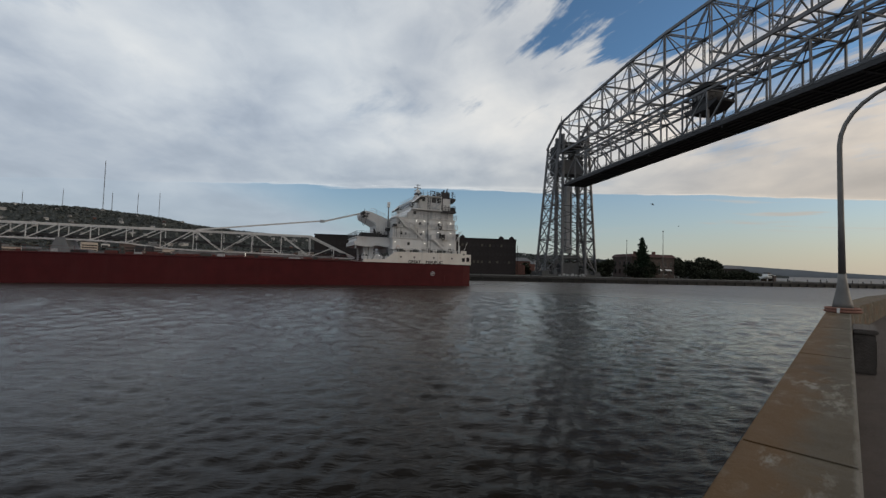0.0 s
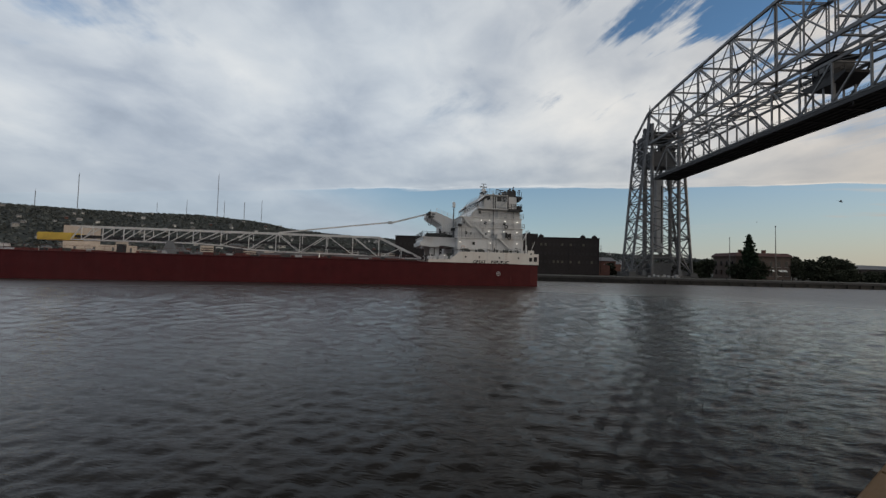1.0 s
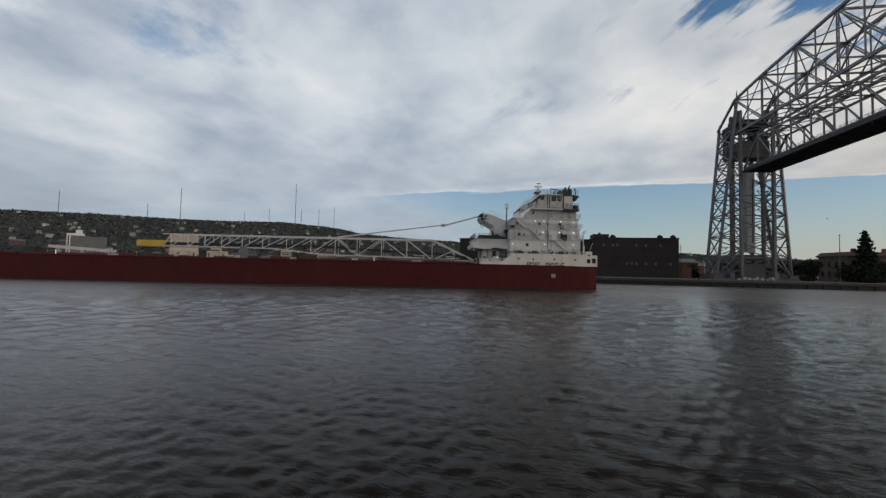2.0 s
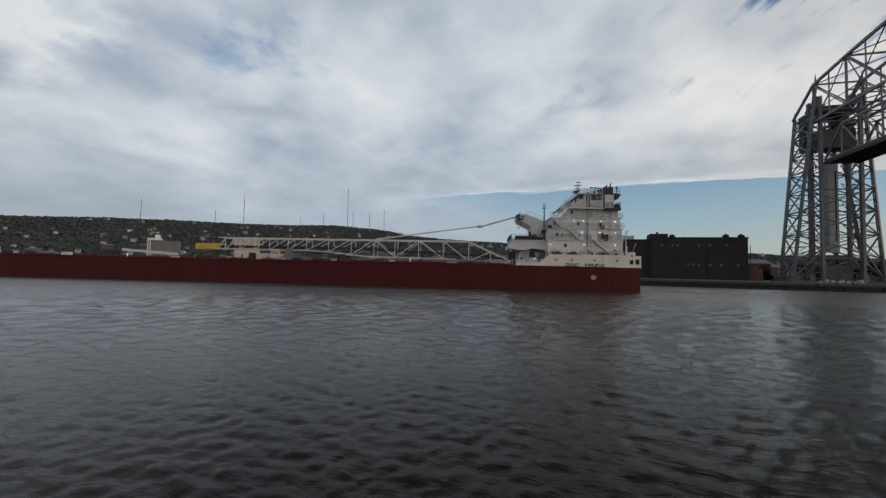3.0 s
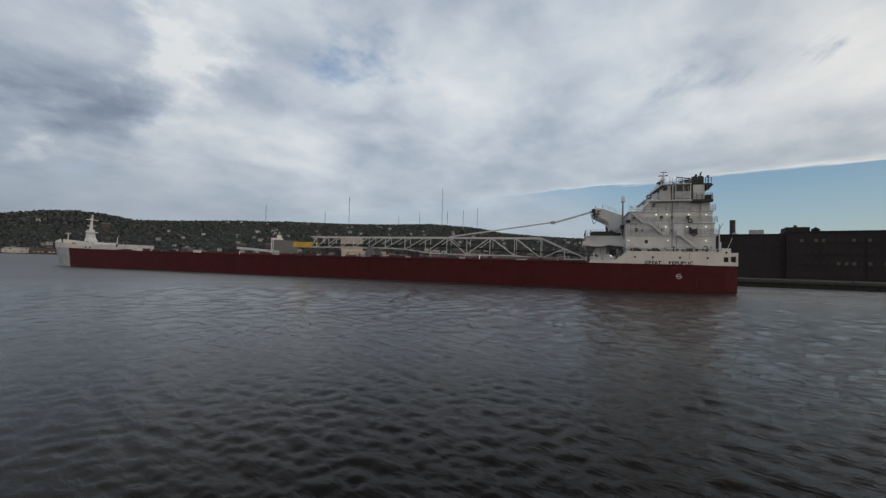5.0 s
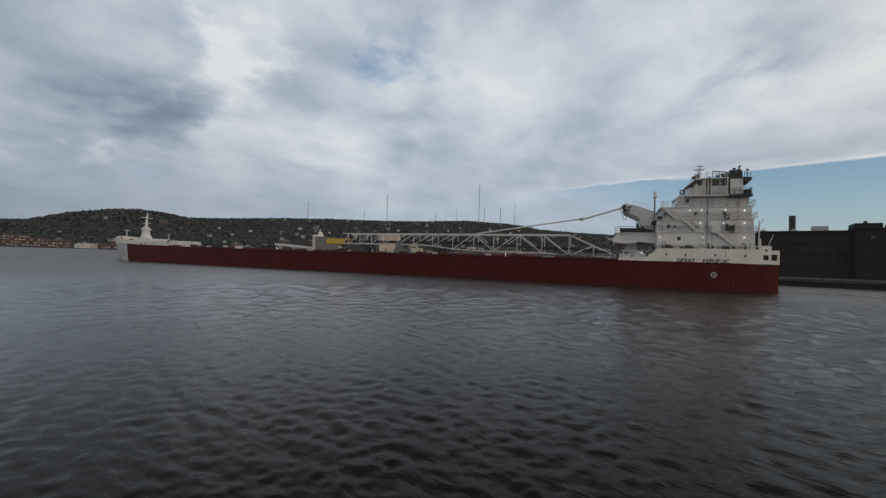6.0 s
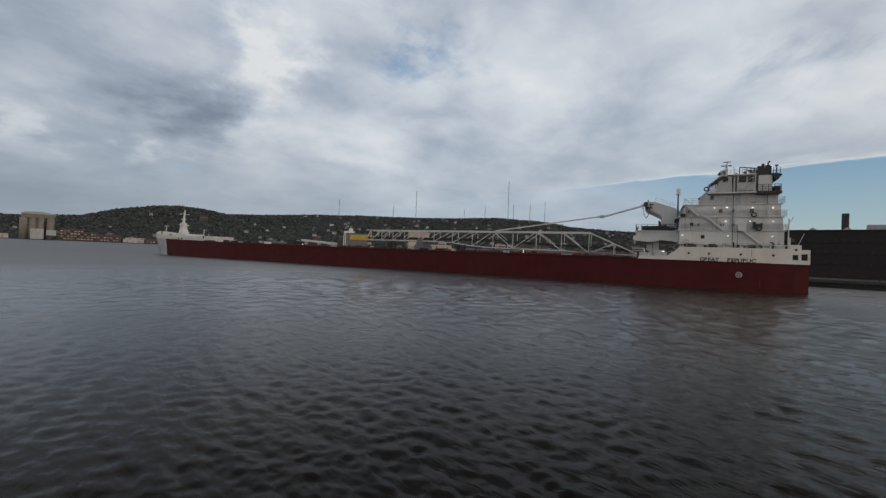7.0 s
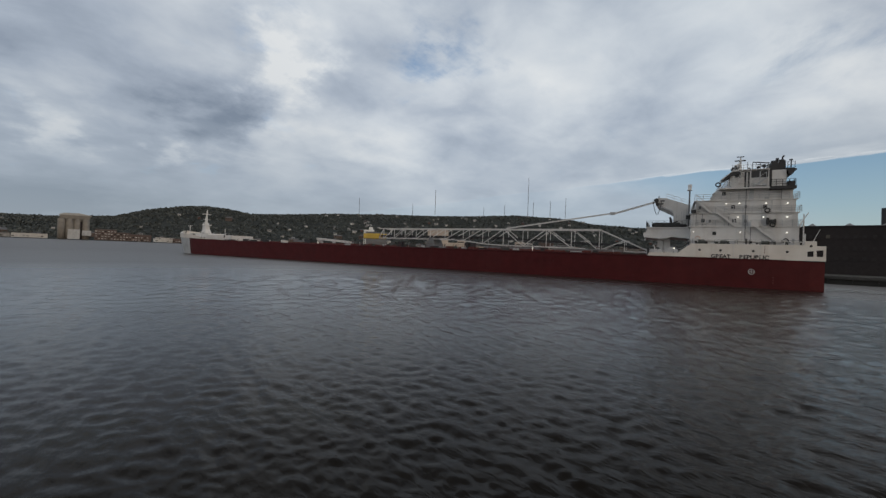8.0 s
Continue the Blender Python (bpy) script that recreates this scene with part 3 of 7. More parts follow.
# ---------------------------------------------------------------- water
def build_water():
    rng = np.random.default_rng(11)
    dense = np.radians(np.arange(-112, 60, 0.21))
    rest = np.radians(np.arange(60, 248, 4.0))
    az = np.concatenate([dense, rest])
    rr = [0.02, 0.6, 1.2]
    while rr[-1] < 330:
        rr.append(rr[-1] * 1.0095 + 0.01)
    while rr[-1] < 4900:
        rr.append(rr[-1] * 1.12)
    rr = np.array(rr)
    R, A = np.meshgrid(rr, az, indexing="ij")
    X, Y = R * np.sin(A), R * np.cos(A)
    step = np.maximum(np.gradient(rr)[:, None], R * radians(0.21))
    Z = np.zeros_like(X)
    for i in range(80):
        L = 0.12 * (1.15 / 0.12) ** rng.random()
        a = radians(112) + rng.normal() * 0.8
        k = math.tau / L
        amp = 0.0110 * L ** 0.78 * rng.uniform(0.6, 1.2)
        fade = np.clip((L / step - 2.5) / 3.0, 0, 1)
        ph = k * (X * math.cos(a) + Y * math.sin(a)) + rng.uniform(0, math.tau)
        s = np.sin(ph + 0.35 * np.sin(ph))
        Z += amp * fade * s * 0.66
    grow = np.clip((R - 12) / 34, 0, 1)
    for i in range(44):
        L = 0.7 * (2.8 / 0.7) ** rng.random()
        a = radians(112) + rng.normal() * 1.0
        amp = 0.029 * L / math.tau * rng.uniform(0.6, 1.3)
        fade = np.clip((L / step - 2.2) / 2.0, 0, 1)
        Z += amp * fade * grow * np.sin(math.tau / L * (X * math.cos(a) + Y * math.sin(a)) + rng.uniform(0, math.tau))
    Z *= np.clip((420 - R) / 200, 0, 1) * np.interp(-np.sin(A), [-0.4, 0.2, 0.85], [1.15, 1.0, 0.65])
    n, m = X.shape
    verts = np.stack([X, Y, Z], -1).reshape(-1, 3)
    i = np.arange(n - 1)[:, None] * m
    j = np.arange(m)[None, :]
    j2 = (j + 1) % m
    quads = np.stack([i + j, i + j2, i + m + j2, i + m + j], -1).reshape(-1, 4)
    me = bpy.data.meshes.new("water")
    me.vertices.add(len(verts))
    me.vertices.foreach_set("co", verts.astype(np.float32).ravel())
    me.loops.add(quads.size)
    me.loops.foreach_set("vertex_index", quads.astype(np.int32).ravel())
    me.polygons.add(len(quads))
    me.polygons.foreach_set("loop_start", np.arange(0, quads.size, 4, dtype=np.int32))
    me.polygons.foreach_set("use_smooth", np.ones(len(quads), dtype=bool))
    me.update()
    me.materials.append(WATER)
    return tagged(new("water", me), "dark rippled harbour water under a cloudy sky", "water", kind="structure")


water = build_water()

# ---------------------------------------------------------------- near pier
EDGE = [(-70.0, -69.28), (-20.0, -19.28), (0.0, 0.72), (13.3, 14.02), (20.2, 20.3), (26.2, 25.3), (33.0, 30.2), (55.0, 47.5), (79.0, 66.5), (85.0, 72.8), (480.0, 141.9)]


def near_bank():
    poly = EDGE + [(480.0, -300.0), (-70.0, -300.0)]
    inner = [(x + 0.02, y - 0.02) for x, y in poly]
    tagged(part("ground", prism(inner, 2, -3.0, 1.9), PAVING), "brown weathered pier paving behind a low wall", "pavement", kind="structure")
    # low wall, cast in lengths with open joints
    wall = thing("pier_wall", pose(0, 0, 0), "low stained concrete pier wall with a broad flat top", "wall", kind="structure")
    for a, b in [(-47.62 + 4.6 * i, -47.62 + 4.6 * (i + 1)) for i in range(15)]:
        b = min(b, 18.9)
        if b - a < 0.4:
            continue
        bm = bmesh.new()
        box(bm, a + 0.004, b - 0.004, -0.55, 0.035, -2.5, 2.8)
        bmesh.ops.bevel(bm, geom=[e for e in bm.edges if abs(e.verts[0].co.x - e.verts[1].co.x) > 1 or abs(e.verts[0].co.y - e.verts[1].co.y) > 0.3], offset=0.014, segments=2, affect="EDGES")
        ob = part("wall_block", bm, WALLTOP, wall)
        ob.matrix_basis = pose(0.0, 0.72, 0, 0, 0, 45)
    # the wall past the lamp bends away and grows wider
    run = [Vector((13.3, 14.05, 0)), Vector((16.8, 17.3, 0)), Vector((20.2, 20.2, 0)), Vector((26.2, 25.2, 0)), Vector((33.0, 30.1, 0)), Vector((44.0, 38.7, 0)), Vector((55.0, 47.4, 0))]
    for i, (p, q) in enumerate(zip(run, run[1:])):
        w0, w1 = 0.57 + 0.16 * i, 0.57 + 0.16 * (i + 1)
        d0 = (q - p).normalized()
        n = Vector((d0.y, -d0.x, 0))
        g = d0 * 0.006
        bm = prism([tuple((p + g)[:2]), tuple((q - g)[:2]), tuple((q - g + n * w1)[:2]), tuple((p + g + n * w0)[:2])], 2, -2.5, 2.8)
        bmesh.ops.bevel(bm, geom=[e for e in bm.edges if e.verts[0].co.z > 2 and e.verts[1].co.z > 2], offset=0.03, segments=2, affect="EDGES")
        part("wall_block", bm, CONCRETE, wall)
    # concrete seat block against the wall's inner face
    seat = thing("concrete_pilaster", pose(0, 0.72, 0, 0, 0, 45), "stained concrete pilaster against the pier wall's inner face", "pilaster")
    part("block", slab(12.0, 13.4, -0.90, -0.56, 1.9, 2.74, 0.02), PILASTER, seat)
    part("cap", slab(11.95, 13.45, -0.94, -0.56, 2.74, 2.84, 0.02), PILASTER, seat)
    for x in (12.12, 12.80):
        part("panel", slab(x, x + 0.5, -0.915, -0.90, 2.05, 2.6, 0.004), PILASTER, seat)


near_bank()


def street_lamp():
    lamp = thing("street_lamp", pose(13.0, 13.2, 2.8, 0, 0, -45), "tall grey metal street lamp with curved arm on a wall", "street lamp")
    bm = bmesh.new()
    tube(bm, [(0, 0, 0.05), (0, 0, 0.30), (0, 0, 0.62), (0, 0, 1.0), (0, 0, 1.25)], [0.27, 0.24, 0.175, 0.12, 0.10], 16)
    part("base", bm, POLE, lamp, "flared grey metal base", True)
    pts = [(0, 0, 1.2), (0, 0, 3.0), (0, 0, 5.45)]
    for i in range(1, 9):
        a = i / 8 * math.pi / 2
        pts.append((1.9 - 1.9 * math.cos(a), 0, 5.45 + 1.85 * math.sin(a)))
    pts.append((2.6, 0, 7.33))
    bm = bmesh.new()
    tube(bm, pts, [0.095, 0.080, 0.070] + [0.064] * 9, 14)
    part("pole", bm, POLE, lamp, smooth=True)
    bm = bmesh.new()
    tube(bm, [(2.5, 0, 7.33), (2.7, 0, 7.32), (3.1, 0, 7.30), (3.25, 0, 7.28)], [0.10, 0.20, 0.18, 0.05], 12)
    part("lamp_head", bm, POLE, lamp, smooth=True)
    bm = bmesh.new()
    for dz, r in ((0.05, 0.42), (0.13, 0.40)):
        torus(bm, (0, 0, dz), r, 0.045, "z", 24, 8)
    part("chain_ring", bm, RUST, lamp, "rusty red iron ring round the foot", True)
    bm = bmesh.new()
    tube(bm, [(-0.1, -0.46, 0.0), (-0.1, -0.46, 0.12), (-0.1, -0.46, 0.16)], [0.035, 0.035, 0.05], 8)
    part("anchor_bolt", bm, WHITEPLAS, lamp, "pale bolt head")
    return lamp


street_lamp()

# ---------------------------------------------------------------- far bank
BANK = pose(0, 150.3, 0, 0, 0, 9.9)      # x along the quay, y inland


GROUND_Z, QUAY_Y = 1.75, -20.0


def far_bank():
    q = QUAY_Y + 1.0
    land = prism([(-70, q), (430, q), (430, q + 12), (172, q + 12), (172, 60), (400, 300), (1500, 2200), (-900, 2200), (-420, 760), (-110, 330), (-70, 60)], 2, -3, GROUND_Z)
    ob = tagged(part("bank_ground", land, GROUND), "flat far bank of gravel and worn grass", "ground", kind="structure")
    ob.matrix_basis = BANK
    quay = thing("quay_wall", BANK, "long grey concrete quay wall over dark wet timber", "wall", kind="structure")
    part("fender", slab(-72, 432, QUAY_Y + 0.5, QUAY_Y + 1.3, -3, 1.17), WETWALL, quay, "dark wet timber fender")
    for i in range(42):
        a = -72 + 12 * i
        part("wall_block", slab(a + 0.03, a + 11.97, QUAY_Y, QUAY_Y + 1.6, 1.15, GROUND_Z + 0.04 + 0.04 * (i % 3), 0.04), QUAY, quay)
    for i in range(126):
        a = -70 + 4.0 * i
        part("fender_pile", slab(a - 0.16, a + 0.16, QUAY_Y + 0.2, QUAY_Y + 0.48, -2.0, 1.13), WETWALL, quay)
    for i in range(28):
        bm = bmesh.new()
        tube(bm, [(0, 0, 0), (0, 0, 0.5), (0, 0, 0.62)], [0.22, 0.18, 0.30], 10)
        b = part("mooring_bollard", bm, BLACK)
        b.matrix_basis = BANK @ pose(-60 + 17.5 * i, QUAY_Y + 2.8, GROUND_Z)
        tagged(b, "black iron mooring bollard on the quay", "bollard", "bollards along the quay")
    # low posts along the long pier's edge
    for i in range(30):
        post = part("guard_post", slab(-0.12, 0.12, -0.12, 0.12, 0, 1.0 + 0.25 * (i % 3), 0.02), (STONE, BLACK, PALECON)[i % 3])
        post.matrix_basis = BANK @ pose(128 + 5.2 * i + 1.3 * math.sin(i * 2.1), QUAY_Y + 5.0, GROUND_Z)
        tagged(post, "short weathered guard post along the pier's edge", "post", "guard posts on the pier")


far_bank()


# ---------------------------------------------------------------- hills
RIDGE = [(-125, 2.0), (-112, 2.2), (-104, 2.1), (-99.4, 2.0), (-95.5, 2.1), (-91, 2.5), (-88, 3.45), (-84.3, 4.2), (-82.3, 4.35), (-80, 4.2), (-77.3, 3.75), (-72, 4.1), (-66.4, 4.5), (-60, 4.7), (-51.4, 4.85), (-47.7, 4.95), (-41.7, 5.2), (-37, 5.0), (-34.7, 4.75), (-31.6, 4.15), (-27, 3.8), (-19, 3.45), (-8, 2.7), (2, 2.35), (11, 2.15), (18, 1.6), (24, 1.2), (30, 0.9), (35, 0.5), (40, 0.0)]


def ridge_height(az):
    return float(np.interp(az, [r[0] for r in RIDGE], [r[1] for r in RIDGE]))


def hill_z(az, f):
    """Height of the hillside at a bearing; f runs from 0 at its foot to 1 on the ridge."""
    top = 3.9 + 2650 * math.tan(radians(ridge_height(az)))
    x, y = math.sin(radians(az)) * f * 6, math.cos(radians(az)) * f * 6
    bump = noise.noise((x * 1.3, y * 1.3, 2.0)) * 16 + noise.noise((x * 4.2, y * 4.2, 5.0)) * 7
    s = f * f * (3 - 2 * f)
    return 2.4 + (top - 2.4) * (0.25 * f + 0.75 * s) + bump * f * (1 - f) * 2.2


def hill_r(az, f):
    foot = float(np.interp(az, [-125, -99, -88, -78, -60, -30, 0, 40], [1500, 1480, 1420, 1250, 1000, 900, 900, 1000]))
    return foot + (2650 - foot) * f


def hills():
    azs = np.arange(-125, 41, 0.5)
    fs = [0, 0.04, 0.1, 0.18, 0.27, 0.36, 0.45, 0.54, 0.63, 0.72, 0.8, 0.87, 0.93, 1.0, 1.12, 1.3]
    verts, faces = [], []
    for f in fs:
        for a in azs:
            r = hill_r(a, f)
            z = hill_z(a, min(f, 1.0)) if f <= 1 else hill_z(a, 1.0) - (f - 1) * 260
            if f == 0:
                z = -2.0
            verts.append((r * math.sin(radians(a)), r * math.cos(radians(a)), z))
    n = len(azs)
    for i in range(len(fs) - 1):
        for j in range(n - 1):
            faces.append((i * n + j, i * n + j + 1, (i + 1) * n + j + 1, (i + 1) * n + j))
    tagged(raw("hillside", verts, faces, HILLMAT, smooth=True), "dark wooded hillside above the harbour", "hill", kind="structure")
    rng = np.random.default_rng(3)
    cs, ss = [], []
    for _ in range(46000):
        a = rng.uniform(-122, 32)
        f = 1 - abs(rng.normal()) * 0.30 if rng.random() < 0.55 else rng.uniform(0.05, 1)
        f = min(max(f, 0.03), 1.01)
        r, s = hill_r(a, f), rng.uniform(2.6, 6.2)
        cs.append((r * math.sin(radians(a)), r * math.cos(radians(a)), hill_z(a, min(f, 1)) + s * 0.35))
        ss.append(s)
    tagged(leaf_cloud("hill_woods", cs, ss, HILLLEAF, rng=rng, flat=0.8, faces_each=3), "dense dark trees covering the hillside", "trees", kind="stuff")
    far = []
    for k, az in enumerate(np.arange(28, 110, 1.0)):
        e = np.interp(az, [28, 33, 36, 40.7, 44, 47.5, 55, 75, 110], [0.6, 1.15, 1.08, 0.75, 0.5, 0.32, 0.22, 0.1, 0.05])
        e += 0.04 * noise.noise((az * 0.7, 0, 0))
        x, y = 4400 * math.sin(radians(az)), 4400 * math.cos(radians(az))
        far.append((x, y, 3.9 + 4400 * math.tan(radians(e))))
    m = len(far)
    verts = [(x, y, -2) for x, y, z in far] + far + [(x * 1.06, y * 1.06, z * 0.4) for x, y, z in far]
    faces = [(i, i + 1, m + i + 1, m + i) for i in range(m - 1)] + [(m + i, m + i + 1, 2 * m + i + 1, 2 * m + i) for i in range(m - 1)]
    tagged(raw("distant_shore", verts, faces, FARHILL, smooth=True), "low hills on the distant shore, haze painted in as blue-grey", "hill", kind="structure")


hills()


# ---------------------------------------------------------------- lift bridge
def lift_bridge():
    br = thing("lift_bridge", pose(53.75, 173.8, 0, 0, 0, -78.63), "silver-grey steel vertical lift bridge with its span raised", "bridge")
    W, MID = 6.4, 64.0
    BOT = 53.5
    tops = [(3.6, 65.8), (19.0, 67.5), (34.3, 68.7), (48.9, 69.8), (64.0, 70.4)]
    tops += [(2 * MID - u, z) for u, z in tops[-2::-1]]
    over = part("overhead_span", prism([(-8.4, BOT - 0.35), (136.4, BOT - 0.35), (136.4, BOT + 0.35), (-8.4, BOT + 0.35)], 1, -0.15, 0.15), STEEL, br, "fixed overhead steel truss")

    def bar(name, p, q, w, parent=over, mat=STEEL, h=None):
        return part(name, beam(bmesh.new(), p, q, w, h), mat, parent)

    def lattice(name, p, q, w, parent=over, n=None, across=(1, 0, 0), t=0.16):
        """A built-up bar: two flats laced with zigzag strips."""
        p, q = Vector(p), Vector(q)
        d = (q - p).normalized()
        s = (Vector(across) - d * d.dot(Vector(across))).normalized() * w / 2
        bm = bmesh.new()
        beam(bm, p + s, q + s, t, t * 1.8)
        beam(bm, p - s, q - s, t, t * 1.8)
        n = n or max(3, int((q - p).length / (w * 1.3)))
        for i in range(n):
            a, b = p.lerp(q, i / n), p.lerp(q, (i + 1) / n)
            sg = 1 if i % 2 else -1
            beam(bm, a + s * sg, b - s * sg, t * 0.6)
        return part(name, bm, STEEL, parent)

    for v in (-W, W):
        ends = [(-8.4, 58.0)] + tops + [(136.4, 58.0)]
        for (u0, z0), (u1, z1) in zip(ends, ends[1:]):
            bar("top_chord", (u0, v, z0), (u1, v, z1), 0.62, h=0.75)
        bar("bottom_chord", (-8.4, v, BOT), (136.4, v, BOT), 0.55, h=0.8)
        for i, (u, z) in enumerate(tops):
            lattice("post", (u, v, BOT), (u, v, z), 0.65)
        for i, ((u0, z0), (u1, z1)) in enumerate(zip(tops, tops[1:])):
            um, zm = (u0 + u1) / 2, (z0 + z1) / 2
            a, b = ((u0, v, z0), (u1, v, BOT)) if u1 <= MID else ((u0, v, BOT), (u1, v, z1))
            lattice("diagonal", a, b, 0.55)
            c = ((a[0] + b[0]) / 2, v, (a[2] + b[2]) / 2)
            bar("sub_post", (c[0], v, BOT), (c[0], v, zm), 0.28)
            e = (u0, v, BOT) if u1 <= MID else (u1, v, BOT)
            bar("sub_diagonal", c, e, 0.30)
            bar("sub_diagonal", c, ((u1, v, z1) if u1 <= MID else (u0, v, z0)), 0.22)
    for i, (u, z) in enumerate(tops):
        lattice("top_strut", (u, -W, z), (u, W, z), 0.7, across=(1, 0, 0))
        bar("bottom_strut", (u, -W, BOT), (u, W, BOT), 0.4)
        bar("sway_brace", (u, -W, BOT + 3.5), (u, W, z), 0.24)
        bar("sway_brace", (u, W, BOT + 3.5), (u, -W, z), 0.24)
        bar("portal_strut", (u, -W, BOT + 4), (u, W, BOT + 4), 0.36)
    for (u0, z0), (u1, z1) in zip(tops, tops[1:]):
        um = (u0 + u1) / 2
        for s in (-1, 1):
            bar("top_lateral", (u0, -W * s, z0), (u1, W * s, z1), 0.26)
            bar("bottom_lateral", (u0, -W * s, BOT), (u1, W * s, BOT), 0.24)
        bar("bottom_strut", (um, -W, BOT), (um, W, BOT), 0.3)

    # raised span
    U0, U1, TOP, V, LOW = 4.9, 123.1, 49.7, 4.3, 40.6
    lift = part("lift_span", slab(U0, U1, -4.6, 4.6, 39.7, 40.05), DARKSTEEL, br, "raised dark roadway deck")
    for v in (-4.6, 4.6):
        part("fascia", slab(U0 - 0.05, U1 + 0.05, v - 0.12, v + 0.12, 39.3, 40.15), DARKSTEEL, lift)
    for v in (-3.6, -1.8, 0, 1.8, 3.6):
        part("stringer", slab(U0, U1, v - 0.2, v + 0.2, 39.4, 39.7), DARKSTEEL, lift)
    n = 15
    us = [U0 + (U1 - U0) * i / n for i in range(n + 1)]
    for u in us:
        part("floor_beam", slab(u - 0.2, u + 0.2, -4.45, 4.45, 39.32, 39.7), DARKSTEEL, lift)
    for v in (-V, V):
        bar("top_chord", (us[1], v, TOP), (us[-2], v, TOP), 0.45, lift, h=0.6)
        bar("bottom_chord", (U0, v, LOW), (U1, v, LOW), 0.4, lift, h=0.5)
        for i, u in enumerate(us):
            if 0 < i < n:
                bar("post", (u, v, LOW), (u, v, TOP), 0.34, lift)
        for i in range(n):
            a, b = us[i], us[i + 1]
            if i in (0, n - 1):
                p, q = ((a, v, LOW), (b, v, TOP)) if i == 0 else ((a, v, TOP), (b, v, LOW))
                bar("end_post", p, q, 0.5, lift)
            elif i < n / 2:
                bar("diagonal", (a, v, TOP), (b, v, LOW), 0.34, lift)
            else:
                bar("diagonal", (a, v, LOW), (b, v, TOP), 0.34, lift)
    for i in range(1, n):
        bar("top_strut", (us[i], -V, TOP), (us[i], V, TOP), 0.28, lift)
        if i < n - 1:
            bar("top_lateral", (us[i], -V, TOP), (us[i + 1], V, TOP), 0.2, lift)
            bar("top_lateral", (us[i], V, TOP), (us[i + 1], -V, TOP), 0.2, lift)
    for v in (-4.55, 4.55):
        part("railing", railing([(U0, v, 40.15), (U1, v, 40.15)], 1.3, 1.6, 6, 0.03), STEEL, lift, "thin steel walkway railing")
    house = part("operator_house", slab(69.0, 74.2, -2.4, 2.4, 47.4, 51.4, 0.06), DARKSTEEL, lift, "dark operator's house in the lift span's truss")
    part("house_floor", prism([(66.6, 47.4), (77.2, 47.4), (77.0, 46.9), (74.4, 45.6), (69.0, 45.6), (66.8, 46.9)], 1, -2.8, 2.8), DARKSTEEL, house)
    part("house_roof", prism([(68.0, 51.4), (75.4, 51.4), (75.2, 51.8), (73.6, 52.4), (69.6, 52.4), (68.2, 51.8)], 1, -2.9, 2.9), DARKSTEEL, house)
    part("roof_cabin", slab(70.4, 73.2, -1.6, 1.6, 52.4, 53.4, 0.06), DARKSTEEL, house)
    part("balcony_rail", railing([(66.8, -2.75, 47.4), (77.0, -2.75, 47.4)], 1.1, 1.1, 3, 0.04), DARKSTEEL, house)
    for k in range(3):
        part("window", slab(69.4 + 1.6 * k, 70.6 + 1.6 * k, -2.46, -2.41, 48.8, 50.6), GLASS, house)
    for k in range(3):
        bar("house_leg", (69.2 + 2.5 * k, -2.3, 40.05), (69.2 + 2.5 * k, -2.3, 45.6), 0.3, lift)
        bar("house_leg", (69.2 + 2.5 * k, 2.3, 40.05), (69.2 + 2.5 * k, 2.3, 45.6), 0.3, lift)
    for k in range(3):
        bm = bmesh.new()
        tube(bm, [(30 + 25 * k, -4.2, 39.4), (30 + 25 * k, -4.2, 38.5)], [0.22, 0.12], 8)
        part("hanging_light", bm, BLACK, lift)

    # towers
    def tower(m, name):
        BZ = 2.0
        tw = part("tower", slab(-8.2, 3.6, -13.6, 13.6, 0.4, BZ + 0.35), CWEIGHT, br, "four-legged steel lattice tower on concrete footings")
        tw.matrix_basis = m
        legs = {}
        for s in (-1, 1):
            legs["n", s] = ((-6.0, 12.0 * s, BZ), (-8.2, 5.9 * s, 58.0))
            legs["s", s] = ((1.7, 12.0 * s, BZ), (4.2, 6.1 * s, 65.6))
        def on(k, z):
            a, b = (Vector(p) for p in legs[k])
            return a.lerp(b, (z - a.z) / (b.z - a.z))

        for k, (a, b) in legs.items():
            lattice("leg", a, b, 0.85, tw, n=44, across=(1, 0, 0), t=0.34)
        zs = [BZ + 1.0, 9.5, 17, 24.5, 31.5, 38, 44, 50, 55.5]
        for s in (-1, 1):
            for i, z in enumerate(zs):
                bar("strut", on(("n", s), z), on(("s", s), z), 0.3, tw)
                if i:
                    bar("brace", on(("n", s), zs[i - 1]), on(("s", s), z), 0.33, tw)
                    bar("brace", on(("s", s), zs[i - 1]), on(("n", s), z), 0.33, tw)
        for k in ("n", "s"):
            for i, z in enumerate(zs):
                if k == "s" and 36 < z < 56:
                    continue
                bar("strut", on((k, -1), z), on((k, 1), z), 0.32, tw)
                if i and not (k == "s" and z > 32):
                    a, b = on((k, -1), zs[i - 1]), on((k, 1), z)
                    c, d = on((k, 1), zs[i - 1]), on((k, -1), z)
                    bar("brace", a, b, 0.33, tw)
                    bar("brace", c, d, 0.33, tw)
        for s in (-1, 1):
            for u in (4.4, -1.6):
                lattice("guide_column", (u, 5.2 * s, BZ), (u, 5.2 * s, 61.5), 0.8, tw, n=56, across=(1, 0, 0), t=0.42)
            for i in range(11):
                z = 5 + 5.4 * i
                bar("column_strut", (4.4, 5.2 * s, z), (-1.6, 5.2 * s, z), 0.24, tw)
                if i < 10:
                    bar("column_brace", (4.4, 5.2 * s, z), (-1.6, 5.2 * s, z + 5.4), 0.28, tw)
            bm = bmesh.new()
